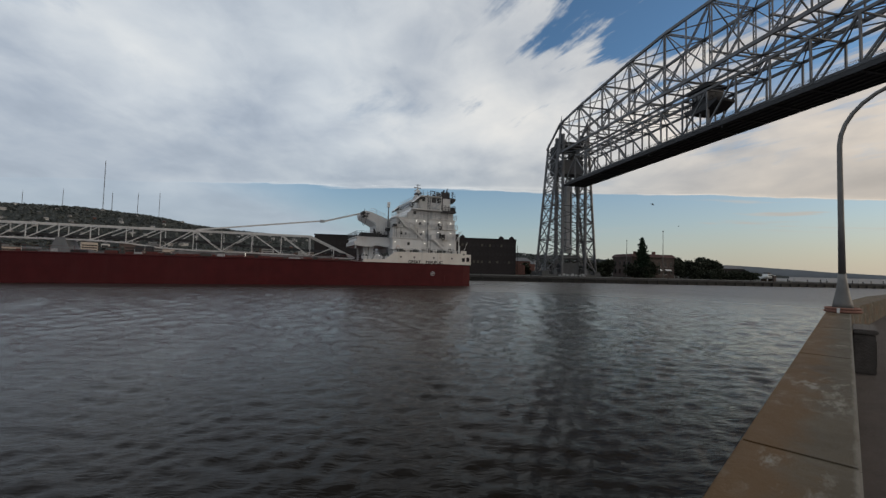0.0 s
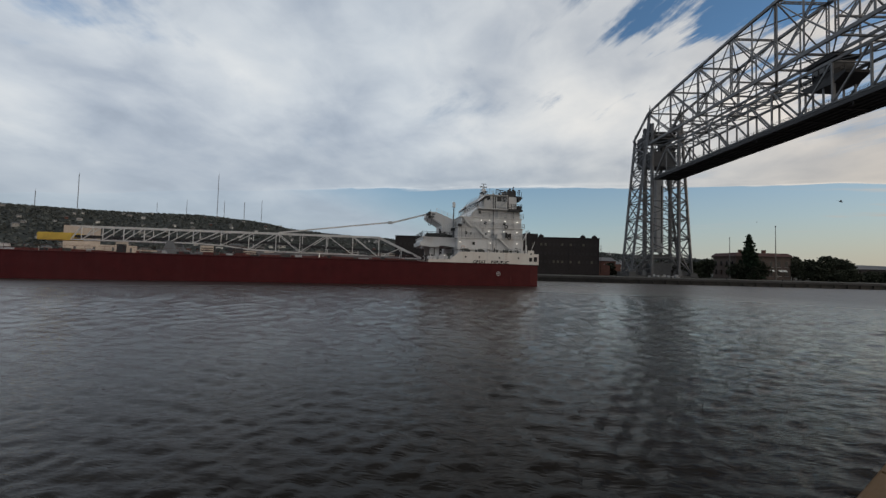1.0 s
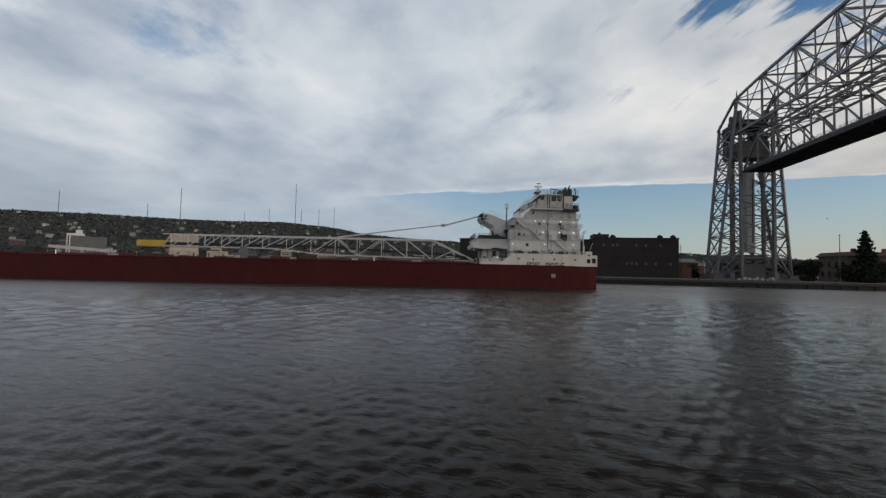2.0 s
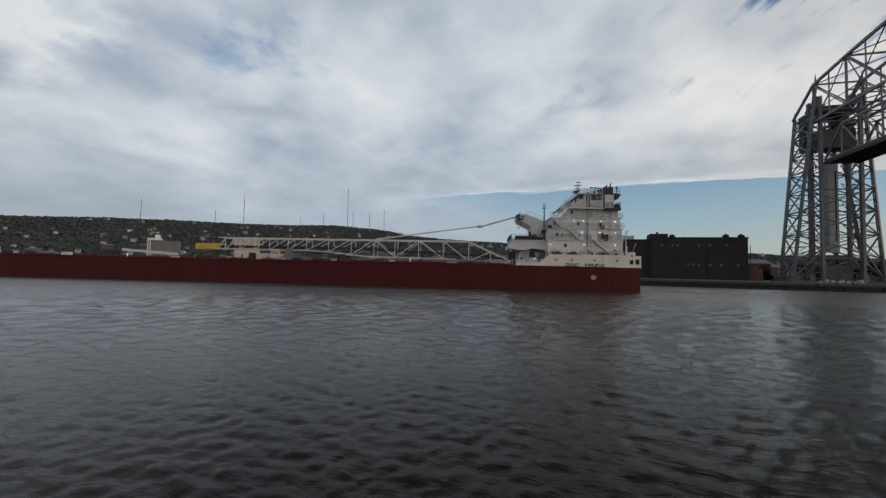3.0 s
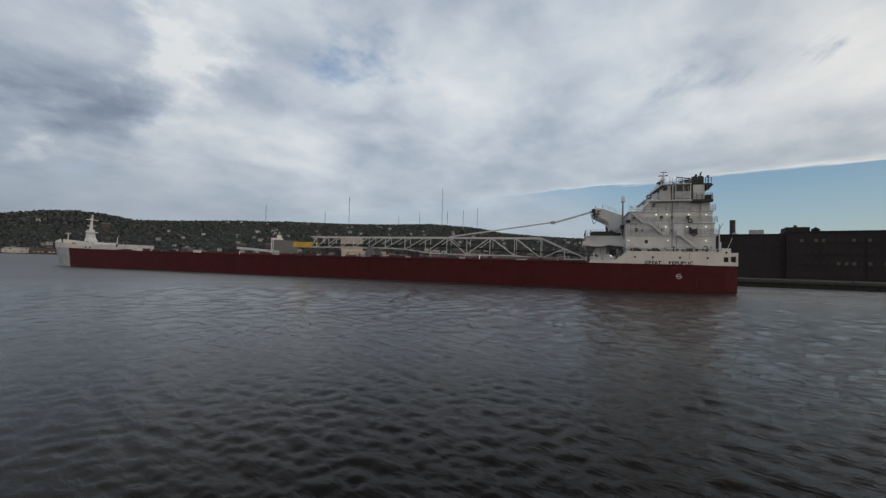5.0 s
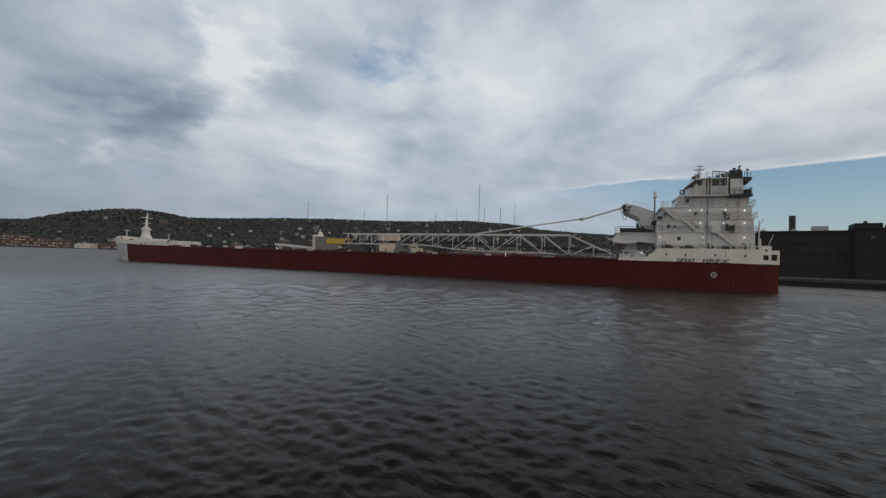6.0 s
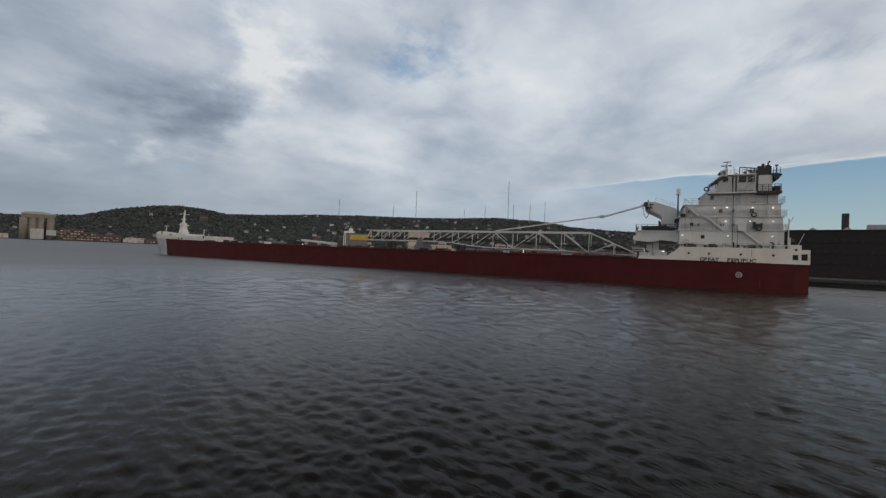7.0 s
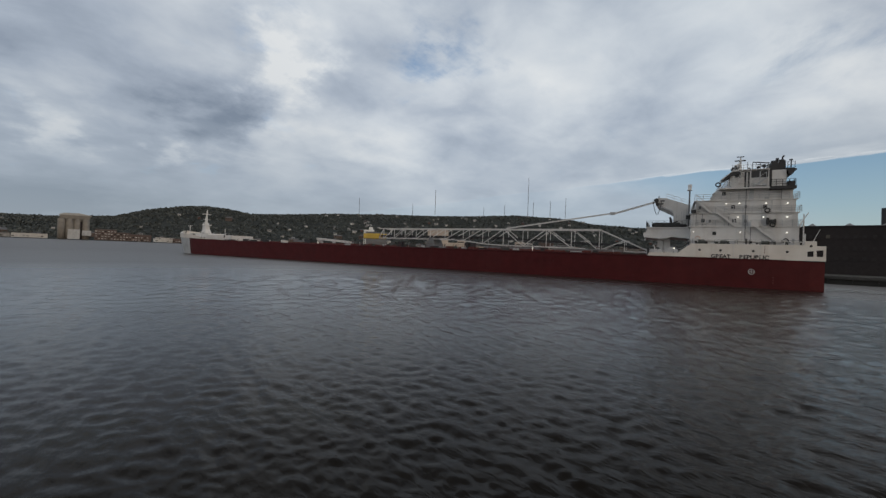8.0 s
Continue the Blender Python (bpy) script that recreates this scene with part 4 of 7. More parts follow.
            tube(bm, [(4.2, 6.1 * s, 65.5), (4.2, 6.1 * s, 67.0), (4.2, 6.1 * s, 69.2)], [0.34, 0.26, 0.04], 8)
            part("spire", bm, STEEL, tw)
            bm = bmesh.new()
            tube(bm, [(-8.2, 5.9 * s, 57.8), (-8.2, 5.9 * s, 59.2), (-8.2, 5.9 * s, 61.0)], [0.34, 0.26, 0.04], 8)
            part("spire", bm, STEEL, tw)
            part("footing", slab(-7.4, -4.6, 12.0 * s - 1.4, 12.0 * s + 1.4, 2.0, 3.6, 0.08), CWEIGHT, tw)
            part("footing", slab(0.3, 3.1, 12.0 * s - 1.4, 12.0 * s + 1.4, 2.0, 3.6, 0.08), CWEIGHT, tw)
            bm = bmesh.new()
            tube(bm, [(1.4, 4.6 * s - 0.3, 60.2), (1.4, 4.6 * s + 0.3, 60.2)], [2.4, 2.4], 20)
            part("sheave", bm, DARKSTEEL, tw, "large dark cable wheel")
        for u in (-4.6,):
            for v in (-3.1, 3.1):
                lattice("inner_column", (u, v, BZ), (u, v, 56.0), 0.6, tw, n=48, across=(0, 1, 0), t=0.26)
            for i in range(9):
                z = 5 + 5.6 * i
                bar("inner_strut", (u, -5.2, z), (u, 5.2, z), 0.26, tw)
                bar("inner_brace", (u, -3.1, z), (u, 3.1, z + 5.6), 0.24, tw)
                bar("inner_brace", (u, 3.1, z), (u, -3.1, z + 5.6), 0.24, tw)
        for s in (-1, 1):
            for i in range(len(zs) - 1):
                za, zb = zs[i], zs[i + 1]
                zm = (za + zb) / 2
                for k in ("n", "s"):
                    c = on((k, s), zm)
                    bar("leg_tie", c, (c.x * 0.6 - 0.6, 5.2 * s, zm), 0.22, tw)
                    bar("leg_tie", on((k, s), za), (c.x * 0.6 - 0.6, 5.2 * s, zm), 0.2, tw)
        part("counterweight", slab(-1.6, 0.6, -1.35, 1.35, 11.5, 40.5, 0.06), PALECON, tw, "tall pale concrete counterweight slab")
        part("counterweight_slot", slab(0.61, 0.68, 0.35, 0.75, 15, 38), BLACK, tw)
        part("cable_box", slab(-3.0, 3.2, -4.8, 4.8, 45.0, 51.0, 0.1), TOWERDARK, tw, "grey boxed machinery housing")
        part("machinery_deck", slab(-7.8, 4.2, -6.0, 6.0, 56.6, 57.0), DARKSTEEL, tw)
        part("machinery_house", slab(-5.0, 0.0, -4.6, 4.6, 57.0, 60.0, 0.1), DARKSTEEL, tw, "dark machinery house between the tower tops")
        part("base_house", slab(-3.4, 2.2, -3.6, 3.6, 2.3, 7.4, 0.1), TOWERDARK, tw, "small concrete house at the tower's foot")
        part("base_collar", slab(-2.6, 1.6, -3.2, 3.2, 8.8, 10.6, 0.05), TOWERDARK, tw)
        for s in (-1, 1):
            bar("knee_brace", (0.6, 2.6 * s, 9.8), (1.0, 9.0 * s, 3.4), 0.4, tw)
            for k in range(4):
                z = 45.2
                bar("hoist_cable", (1.4 + 0.25 * k, 2.6 * s, z), (1.4 + 0.25 * k, 2.6 * s, 60), 0.07, tw)
        for k in range(5):
            part("pipe_stack", beam(bmesh.new(), (-5.5 + 1.9 * k, -8.6 + 0.7 * (k % 2), 3.0), (-5.5 + 1.9 * k, -8.6 + 0.7 * (k % 2), 5.2 + 1.1 * (k % 3)), 0.5), TOWERDARK, tw)
        for s in (-1, 1):
            part("counterweight_guide", slab(-2.3, -1.7, 1.9 * s - 0.35, 1.9 * s + 0.35, 7.4, 46.0, 0.03), TOWERDARK, tw, "dark boxed counterweight guide")
            part("sheave_housing", slab(-7.2, -4.0, 4.2 * s - 1.1, 4.2 * s + 1.1, 46.0, 58.5, 0.08), TOWERDARK, tw, "dark boxed housing of the hoist ropes")
            bar("foot_brace", (-6.0, 11.8 * s, 3.0), (-1.6, 5.2 * s, 12.0), 0.45, tw)
            bar("foot_brace", (1.7, 11.8 * s, 3.0), (4.4, 5.2 * s, 12.0), 0.45, tw)
            for k in range(5):
                part("machine_box", slab(-5.4 + 1.7 * k, -4.4 + 1.7 * k, 7.0 * s - 0.8, 7.0 * s + 0.8, 2.3, 3.4 + 0.6 * (k * 7 % 3), 0.05), TOWERDARK if k % 2 else GREYDARK, tw)
        for k in range(9):
            part("rubble_stone", slab(3.8 + 0.3 * (k % 3), 4.9 + 0.35 * (k % 4), -6.5 + 1.4 * k, -5.5 + 1.4 * k, 1.7, 2.3 + 0.25 * (k * 5 % 3), 0.15), PALECON, tw)
        part("switch_cabin", slab(-5.6, -2.6, 4.6, 6.0, 2.3, 6.0, 0.05), BRICKDARK, tw)
        part("access_stair", stair((-6.4, -5.4, 3.1), (-2.6, -5.4, 7.4), 0.8), GREYDARK, tw)
        for k in range(6):
            z = 12.5 + 7.2 * k
            part("landing", slab(-5.6, -3.0, 6.9, 9.2 - 0.3 * k, z, z + 0.14), STEEL, tw)
            part("access_stair", stair((-5.4, 7.2, z), (-3.2, 7.2, z + 7.2), 0.7), STEEL, tw)
        part("ladder_rail", railing([(-7.6, -5.9, 57), (4.0, -5.9, 57)], 1.1, 1.5, 3, 0.04), STEEL, tw)

    tower(pose(0, 0, 0), "tower")
    tower(pose(2 * MID, 0, 0, 0, 0, 180), "tower")
    return br


lift_bridge()


# ---------------------------------------------------------------- ship
HALF = 10.36


def half_breadth(x, low=False):
    xs = [0.2, 2.0, 5.0, 168, 174, 179, 184, 188, 191, 193.0, 193.6]
    ys = [9.9, 10.3, 10.36, 10.36, 10.0, 9.0, 7.0, 4.6, 2.4, 0.75, 0.12]
    if low:
        xs = [0.2, 2.0, 5.0, 164, 170, 176, 181, 185, 188.5, 190.6, 191.2]
    return float(np.interp(x, xs, ys))


def deck_z(x):
    return float(np.interp(x, [0, 100, 154, 174, 193.6], [4.66, 4.85, 5.2, 5.65, 6.05]))


def ship():
    s = thing("cargo_ship", pose(0, 0, 0), "long red-hulled lake freighter with white aft deckhouse, under way", "ship")
    xs = [0.2, 1.0, 2.0, 5.0, 15, 30, 50, 75, 100, 125, 150, 160, 166, 170, 172]
    stem = [172, 174, 177, 180, 183, 186.0, 188.2, 189.5, 190.6, 191.6, 192.4, 193.0, 193.4]

    def skin(stations, name, mat, label, closed=()):
        bm = bmesh.new()
        rows = []
        for x in stations:
            f = (x - 164) / (193.4 - 164)
            xl = x if f <= 0 else 164 + f * (191.0 - 164)
            yt, zt = half_breadth(x), deck_z(x)
            yl = half_breadth(xl, True)
            ring = []
            for sgn in (1, -1):
                prof = [(x, yt * sgn, zt), (x + (xl - x) * 0.5, (yt * 0.45 + yl * 0.55) * sgn, zt * 0.45), (xl, yl * sgn, 0.0), (xl, yl * 0.97 * sgn, -2.0)]
                ring.append([bm.verts.new(p) for p in prof])
            rows.append(ring)
        for a, b in zip(rows, rows[1:]):
            for k in range(2):
                for i in range(3):
                    bm.faces.new((a[k][i], b[k][i], b[k][i + 1], a[k][i + 1]))
            bm.faces.new((a[0][0], b[0][0], b[1][0], a[1][0]))
        for r in closed:
            q = rows[r]
            for i in range(3):
                bm.faces.new((q[0][i], q[1][i], q[1][i + 1], q[0][i + 1]))
        return part(name, bm, mat, s, label)

    hull = skin(xs, "hull", HULLRED, "dark red painted steel hull", (0,))
    skin(stem, "stem", GREYPAINT, "grey painted stem", (-1,))
    part("deck", slab(24, 160, -10.0, 10.0, 4.87, 4.92), DECKRED, s, "red main deck")
    # rub rail and seams
    for sgn in (1, -1):
        bm = bmesh.new()
        tube(bm, [(a, (half_breadth(a) + 0.02) * sgn, deck_z(a) - 0.06) for a in xs[3:]], 0.09, 6)
        part("gunwale", bm, HULLRED, s)
        part("boot_topping", slab(0.4, 163.5, *sorted((HALF * sgn - 0.02 * sgn, (HALF + 0.006) * sgn)), -1.2, 0.22), HULLRED, s)
    for i in range(11):
        x = 12 + 14.5 * i
        bm = prism([(x, 0.2), (x + 0.05, 0.2), (x + 0.05, 4.5), (x, 4.5)], 1, HALF, HALF + 0.012)
        part("plate_seam", bm, HULLRED, hull)

    # aft bulwark, port and starboard
    prof = [(24.3, 4.66), (24.0, 5.30), (19.5, 5.42), (17.6, 7.02), (2.65, 7.08), (2.65, 4.66)]
    for sgn in (1, -1):
        y0, y1 = sorted((HALF * sgn + 0.015 * sgn, (HALF - 0.14) * sgn))
        bw = part("bulwark", prism(prof, 1, y0, y1), CREAM, s, "cream aft bulwark")
        part("post", slab(1.28, 2.65, min(y0, y1), max(y0, y1), 6.15, 7.70, 0.03), CREAM, bw)
        part("post", slab(1.28, 1.62, min(y0, y1), max(y0, y1), 4.66, 6.15), CREAM, bw)
        part("post", slab(2.35, 2.65, min(y0, y1), max(y0, y1), 4.66, 6.15), CREAM, bw)
        part("sill", slab(0.2, 2.65, min(y0, y1) + 0.01, max(y0, y1) + 0.004, 4.66, 5.32), CREAM, bw)
        part("rail_bar", slab(0.2, 1.28, min(y0, y1), max(y0, y1), 6.32, 6.95), CREAM, bw)
        part("post", slab(0.2, 0.5, min(y0, y1), max(y0, y1), 5.32, 6.32), CREAM, bw)
        part("fairlead", slab(1.62, 2.35, HALF * sgn - 0.5 * sgn if sgn > 0 else HALF * sgn, HALF * sgn - 0.16 if sgn > 0 else HALF * sgn + 0.5, 5.32, 5.5), BLACK, bw)
        for x in (16.33, 13.39, 9.01, 4.76, 1.95):
            bm = bmesh.new()
            yy = HALF * sgn + 0.02 * sgn
            tube(bm, [(x, yy, 5.97 if x > 2 else 6.95), (x, yy + 0.03 * sgn, 5.97 if x > 2 else 6.95)], [0.19, 0.19], 12)
            part("porthole", bm, BLACK, bw, "dark round mooring hole")
        for k in range(9):
            x = 3.6 + 1.6 * k
            part("stiffener", slab(x, x + 0.06, (HALF - 0.34) * sgn if sgn > 0 else HALF * sgn + 0.14, (HALF - 0.14) * sgn if sgn > 0 else -(HALF - 0.34), 4.7, 7.0), CREAM, bw)
    part("stern_bulwark", slab(0.2, 0.34, -9.9, 9.9, 4.66, 5.35), CREAM, s)
    part("stern_rail", slab(0.2, 0.34, -9.9, 9.9, 6.35, 6.95), CREAM, s)
    part("aft_deck", slab(0.34, 24.0, -10.1, 10.1, 4.70, 4.76), DECKRED, s)
    part("boot_stripe", slab(0.3, 2.65, HALF + 0.018, HALF + 0.03, 4.56, 4.66), BLACK, s)
    # draught marks
    for k in range(3):
        part("draught_mark", slab(6.3, 6.48, HALF + 0.004, HALF + 0.014, 0.9 + 0.42 * k, 1.10 + 0.42 * k), DECKRED, s)
    # name on both sides
    def lettering(body, x, z, size, sgn):
        cu = bpy.data.curves.new("lettering", "FONT")
        cu.body, cu.size, cu.extrude, cu.offset = body, size, 0.012, 0.032
        tmp = bpy.data.objects.new("tmp_text", cu)
        scene.collection.objects.link(tmp)
        bpy.context.view_layer.update()
        me = bpy.data.meshes.new_from_object(tmp)
        bpy.data.objects.remove(tmp)
        me.materials.clear()
        me.materials.append(BLACK)
        ob = new("lettering", me)
        ob.parent = s
        ob["label"] = "black painted ship's name"
        w = max(v.co.x for v in me.vertices)
        return ob, w
    for sgn in (1, -1):
        for body, x0, x1 in (("GREAT", 14.7, 11.96), ("REPUBLIC", 10.84, 6.96)):
            ob, w = lettering(body, x0, 4.70, 0.88, sgn)
            k = abs(x1 - x0) / w
            y = (HALF + 0.03) * sgn
            if sgn > 0:
                m = Matrix(((-k, 0, 0, x0), (0, 0, 1, y), (0, 1, 0, 4.68), (0, 0, 0, 1)))
            else:
                m = Matrix(((k, 0, 0, x1), (0, 0, -1, y), (0, 1, 0, 4.68), (0, 0, 0, 1)))
            ob.matrix_basis = m
    # round mark with a cross
    bm = bmesh.new()
    torus(bm, (9.18, HALF + 0.02, 2.62), 0.40, 0.05, "y", 22, 6)
    mark = part("hull_mark", bm, WHITE, s, "white round thruster mark with a cross")
    for a in (0, 90):
        c, d = 0.36 * math.cos(radians(a)), 0.33 * math.sin(radians(a))
        part("mark_bar", beam(bmesh.new(), (9.18 - c, HALF + 0.02, 2.62 - d), (9.18 + c, HALF + 0.02, 2.62 + d), 0.05, 0.10), WHITE, mark)

    # deckhouse
    tiers = [(3.0, 17.7, 9.0, 4.76, 7.6), (3.0, 17.7, 8.5, 7.6, 10.05), (3.2, 17.7, 8.5, 10.05, 12.35), (3.5, 17.0, 8.5, 12.35, 14.5), (3.9, 13.0, 8.5, 14.5, 16.27)]
    rails = []
    for i, (x0, x1, w, z0, z1) in enumerate(tiers):
        dh = part("house_tier", slab(x0, x1, -w, w, z0, z1, 0.04), WHITE, s, "white painted deckhouse tier")
        part("deck_edge", slab(x0 - 0.25, x1 + (0.3 if i < 4 else 0.0), -w - 0.16, w + 0.16, z1 - 0.05, z1 + 0.06), WHITE, dh)
        if 0 < i < 4:
            nx = tiers[i + 1]
            for sgn in (1, -1):
                part("railing", railing([(x0 - 0.4, (w + 0.12) * sgn, z1 + 0.06), (x1 + 0.2, (w + 0.12) * sgn, z1 + 0.06)], 1.05, 1.3, 3, 0.03), GREYPAINT, dh, "thin grey deck railing")
            part("railing", railing([(x0 - 0.4, w + 0.12, z1 + 0.06), (x0 - 0.4, -w - 0.12, z1 + 0.06)], 1.05, 1.3, 3, 0.03), GREYPAINT, dh, "thin grey deck railing")
        for k in range(int((x1 - x0) / 3.1)):
            part("frame_seam", slab(x0 + 1.9 + 3.1 * k, x0 + 1.94 + 3.1 * k, w, w + 0.012, z0 + 0.1, z1 - 0.2), WHITE, dh)

    def window(x, z, w=0.55, h=0.62, y=8.5, name="window"):
        wf = part("window", slab(x - w / 2 - 0.08, x + w / 2 + 0.08, y, y + 0.05, z - h / 2 - 0.08, z + h / 2 + 0.08), WHITE, s)
        part("pane", slab(x - w / 2, x + w / 2, y + 0.051, y + 0.062, z - h / 2, z + h / 2), GLASS, wf)
    for x, z in ((13.0, 15.66), (11.69, 13.35), (7.4, 13.32), (15.9, 11.08), (11.45, 11.05), (14.2, 8.9)):
        window(x, z)
        window(x, z, y=-8.56)
    for x in (7.1, 9.6):
        d = part("door", slab(x, x + 0.8, 8.5, 8.56, 10.15, 12.0, 0.02), GREYPAINT, s, "grey steel weather door")
    for x, z in ((5.6, 7.7), (12.2, 7.75), (7.8, 14.55), (15.3, 7.75)):
        part("door", slab(x, x + 0.8, 8.5, 8.55, z, z + 1.85, 0.02), WHITE, s)
    # round buoys
    for x, z in ((13.9, 17.15), (7.15, 12.68), (6.44, 10.35), (4.74, 7.75), (16.6, 8.0)):
        bm = bmesh.new()
        torus(bm, (x, 9.02, z), 0.33, 0.10, "y", 16, 6)
        part("life_buoy", bm, ORANGE if x > 14 else BLACK, s, "ring buoy hung on the railing", True)
    # lamps on the tiers
    for x, z in ((12.65, 13.92), (10.85, 13.92), (7.32, 13.87), (4.6, 13.8), (11.0, 11.62), (7.6, 11.62), (4.6, 11.6), (17.25, 9.1), (10.6, 9.1), (4.6, 9.1)):
        bm = bmesh.new()
        tube(bm, [(x, 8.72, z), (x, 8.86, z)], [0.09, 0.10], 8)
        lp = part("deck_lamp", bm, LAMPGLOW, s, "small lit deck lamp")
        part("bracket", beam(bmesh.new(), (x, 8.5, z + 0.1), (x, 8.80, z + 0.1), 0.06), GREYPAINT, lp)
    for p, q in (((14.85, 8.62, 12.41), (16.95, 8.62, 14.56)), ((11.35, 8.62, 10.11), (13.9, 8.62, 12.41)), ((5.95, 8.62, 7.66), (8.7, 8.62, 10.11)), ((13.9, 8.0, 14.56), (15.6, 8.0, 14.56))):
        if p[2] != q[2]:
            part("stair", stair(p, q, 0.62), WHITE, s, "steep white ship's ladder")
    # bridge deck and wheelhouse
    part("house_front", prism([(14.9, 14.56), (14.85, 15.1), (13.6, 16.6), (13.0, 16.6), (13.0, 14.56)], 1, -8.5, 8.5), WHITE, s, "sloping white front of the top tier")
    bd = part("bridge_deck", slab(3.7, 13.7, -9.4, 9.4, 16.28, 16.5, 0.03), WHITE, s)
    part("railing", railing([(7.2, 9.3, 16.5), (13.5, 9.3, 16.5), (13.5, -9.3, 16.5)], 1.05, 1.1, 3, 0.026), WHITE, bd)
    part("railing", railing([(7.0, 9.3, 16.5), (3.75, 9.3, 16.5), (3.75, -9.3, 16.5)], 1.1, 0.8, 3, 0.035), BLACK, bd)
    part("dark_kerb", slab(3.65, 6.95, 9.38, 9.46, 16.05, 16.52), BLACK, bd)
    part("dark_underside", slab(3.7, 6.95, -9.3, 9.3, 16.05, 16.27), BLACK, bd)
    part("deck_locker", slab(3.8, 4.7, 6.6, 9.2, 16.5, 17.3, 0.05), BLACK, bd, "dark locker abaft the funnel")
    wh = part("wheelhouse", prism([(7.0, 16.5), (12.1, 16.5), (12.25, 17.6), (12.1, 19.3), (7.0, 19.3)], 1, -9.0, 9.0), WHITE, s, "white wheelhouse with dark windows")
    for sgn in (1, -1):
        lo, hi = sorted((6.9 * sgn, 9.4 * sgn))
        # black wedge fills in the shade under the eave; only its top skin is white
        vis = part("bridge_visor", prism([(11.0, 19.20), (12.0, 19.16), (13.45, 17.86), (13.15, 17.72), (12.15, 18.45), (11.0, 18.75)], 1, lo, hi), BLACK, s, "sloping visor over the bridge wing, underside shade filled in black")
        part("visor_top", prism([(11.0, 19.30), (12.05, 19.26), (13.55, 17.95), (13.45, 17.87), (12.0, 19.17), (11.0, 19.21)], 1, lo, hi), WHITE, vis)
        for a, b, z0, z1 in ((10.85, 11.55, 18.25, 19.0), (8.32, 9.40, 18.1, 19.15), (7.08, 8.14, 18.1, 19.15)):
            y0, y1 = sorted((9.0 * sgn, 9.06 * sgn))
            wf = part("window", slab(a - 0.08, b + 0.08, y0, y1, z0 - 0.08, z1 + 0.08), GREYPAINT, wh)
            y0, y1 = sorted((9.06 * sgn, 9.072 * sgn))
            part("pane", slab(a, b, y0, y1, z0, z1), GLASS, wf)
        part("doorway", slab(9.62, 10.30, *sorted((9.0 * sgn, 9.05 * sgn)), 16.55, 19.1), BLACK, wh, "dark open doorway")
        part("door", slab(9.86, 10.06, *sorted((9.05 * sgn, 9.12 * sgn)), 16.55, 19.1), WHITE, wh)
        for x in (7.2, 9.5, 11.8):
            part("wing_post", beam(bmesh.new(), (x, 9.32 * sgn, 16.5), (x, 9.32 * sgn, 19.3), 0.10), WHITE, s)
        part("stair", stair((11.9, 9.08 * sgn, 16.5), (10.4, 9.08 * sgn, 18.1), 0.25), WHITE, s)
        part("stair", stair((9.2, 9.08 * sgn, 16.5), (7.4, 9.08 * sgn, 18.0), 0.25), GREYPAINT, s)
        bm = bmesh.new()
        for k in range(3):
            x = 7.7 + 0.75 * k
            tube(bm, [(x - 0.3, 9.15 * sgn, 16.8 + 0.06 * k), (x + 0.3, 9.15 * sgn, 16.8 + 0.06 * k)], [0.20, 0.20], 10)
        part("life_raft", bm, GREYPAINT, s, "pale canister life rafts in a rack")
    for k in range(9):
        y = -5.8 + 1.3 * k
        part("window", slab(12.18, 12.27, y, y + 1.1, 17.75, 18.9), GLASS, wh)
    roof = part("wheelhouse_roof", slab(7.0, 12.0, -9.4, 9.4, 19.30, 19.46, 0.04), WHITE, s)
    part("railing", railing([(7.2, 9.2, 19.46), (11.6, 9.2, 19.46), (11.6, -9.2, 19.46)], 0.75, 1.0, 2, 0.022), GREYPAINT, roof)
    # funnel casing, funnel and its canopy
    part("funnel_casing", slab(4.85, 6.75, -9.0, 9.0, 16.5, 19.2, 0.06), WHITE, s, "white funnel casing")
    part("casing_edge", slab(6.72, 6.98, -9.06, 9.06, 16.5, 19.25), BLACK, s)
    fun = part("funnel", prism([(4.95, 19.2), (6.98, 19.2), (6.98, 19.9), (6.75, 20.0), (6.75, 20.55), (5.95, 20.6), (5.85, 20.0), (5.75, 20.7), (4.95, 20.7)], 1, 2.8, 8.7), BLACK, s, "black funnel top")
    part("funnel", prism([(4.95, 19.2), (6.98, 19.2), (6.98, 19.9), (6.75, 20.0), (6.75, 20.55), (4.95, 20.7)], 1, -8.7, -2.8), BLACK, s, "black funnel top")
    for x, y, h, r in ((6.45, 8.0, 20.85, 0.30), (5.35, 8.0, 20.95, 0.34), (5.15, 7.4, 21.75, 0.12), (5.75, 7.0, 21.45, 0.20), (6.4, 5.2, 20.9, 0.35), (5.3, 5.4, 21.3, 0.30), (6.0, 6.2, 21.3, 0.10)):
        bm = bmesh.new()
        tube(bm, [(x, y, 20.3), (x, y, h - 0.25), (x - (0.20 if r < 0.15 else 0), y, h)], [r, r, r * 1.05], 12)
        part("exhaust_pipe", bm, BLACK, fun)
    can = part("aft_canopy", prism([(5.0, 19.42), (4.0, 19.36), (3.62, 19.15), (4.30, 18.25), (4.6, 18.35), (4.85, 19.1)], 1, -9.3, 9.3), BLACK, s, "dark canopy abaft the funnel")
    part("railing", railing([(3.9, 9.2, 19.38), (4.8, 9.2, 19.40)], 1.0, 0.45, 2, 0.03), BLACK, can)
    bm = bmesh.new()
    tube(bm, [(4.35, 8.9, 19.4), (4.35, 8.9, 20.6), (4.35, 8.9, 20.62), (4.35, 8.9, 20.8)], [0.06, 0.06, 0.26, 0.22], 10)
    part("search_lamp", bm, BLACK, can)
    # mast and gear on the roof
    bm = bmesh.new()
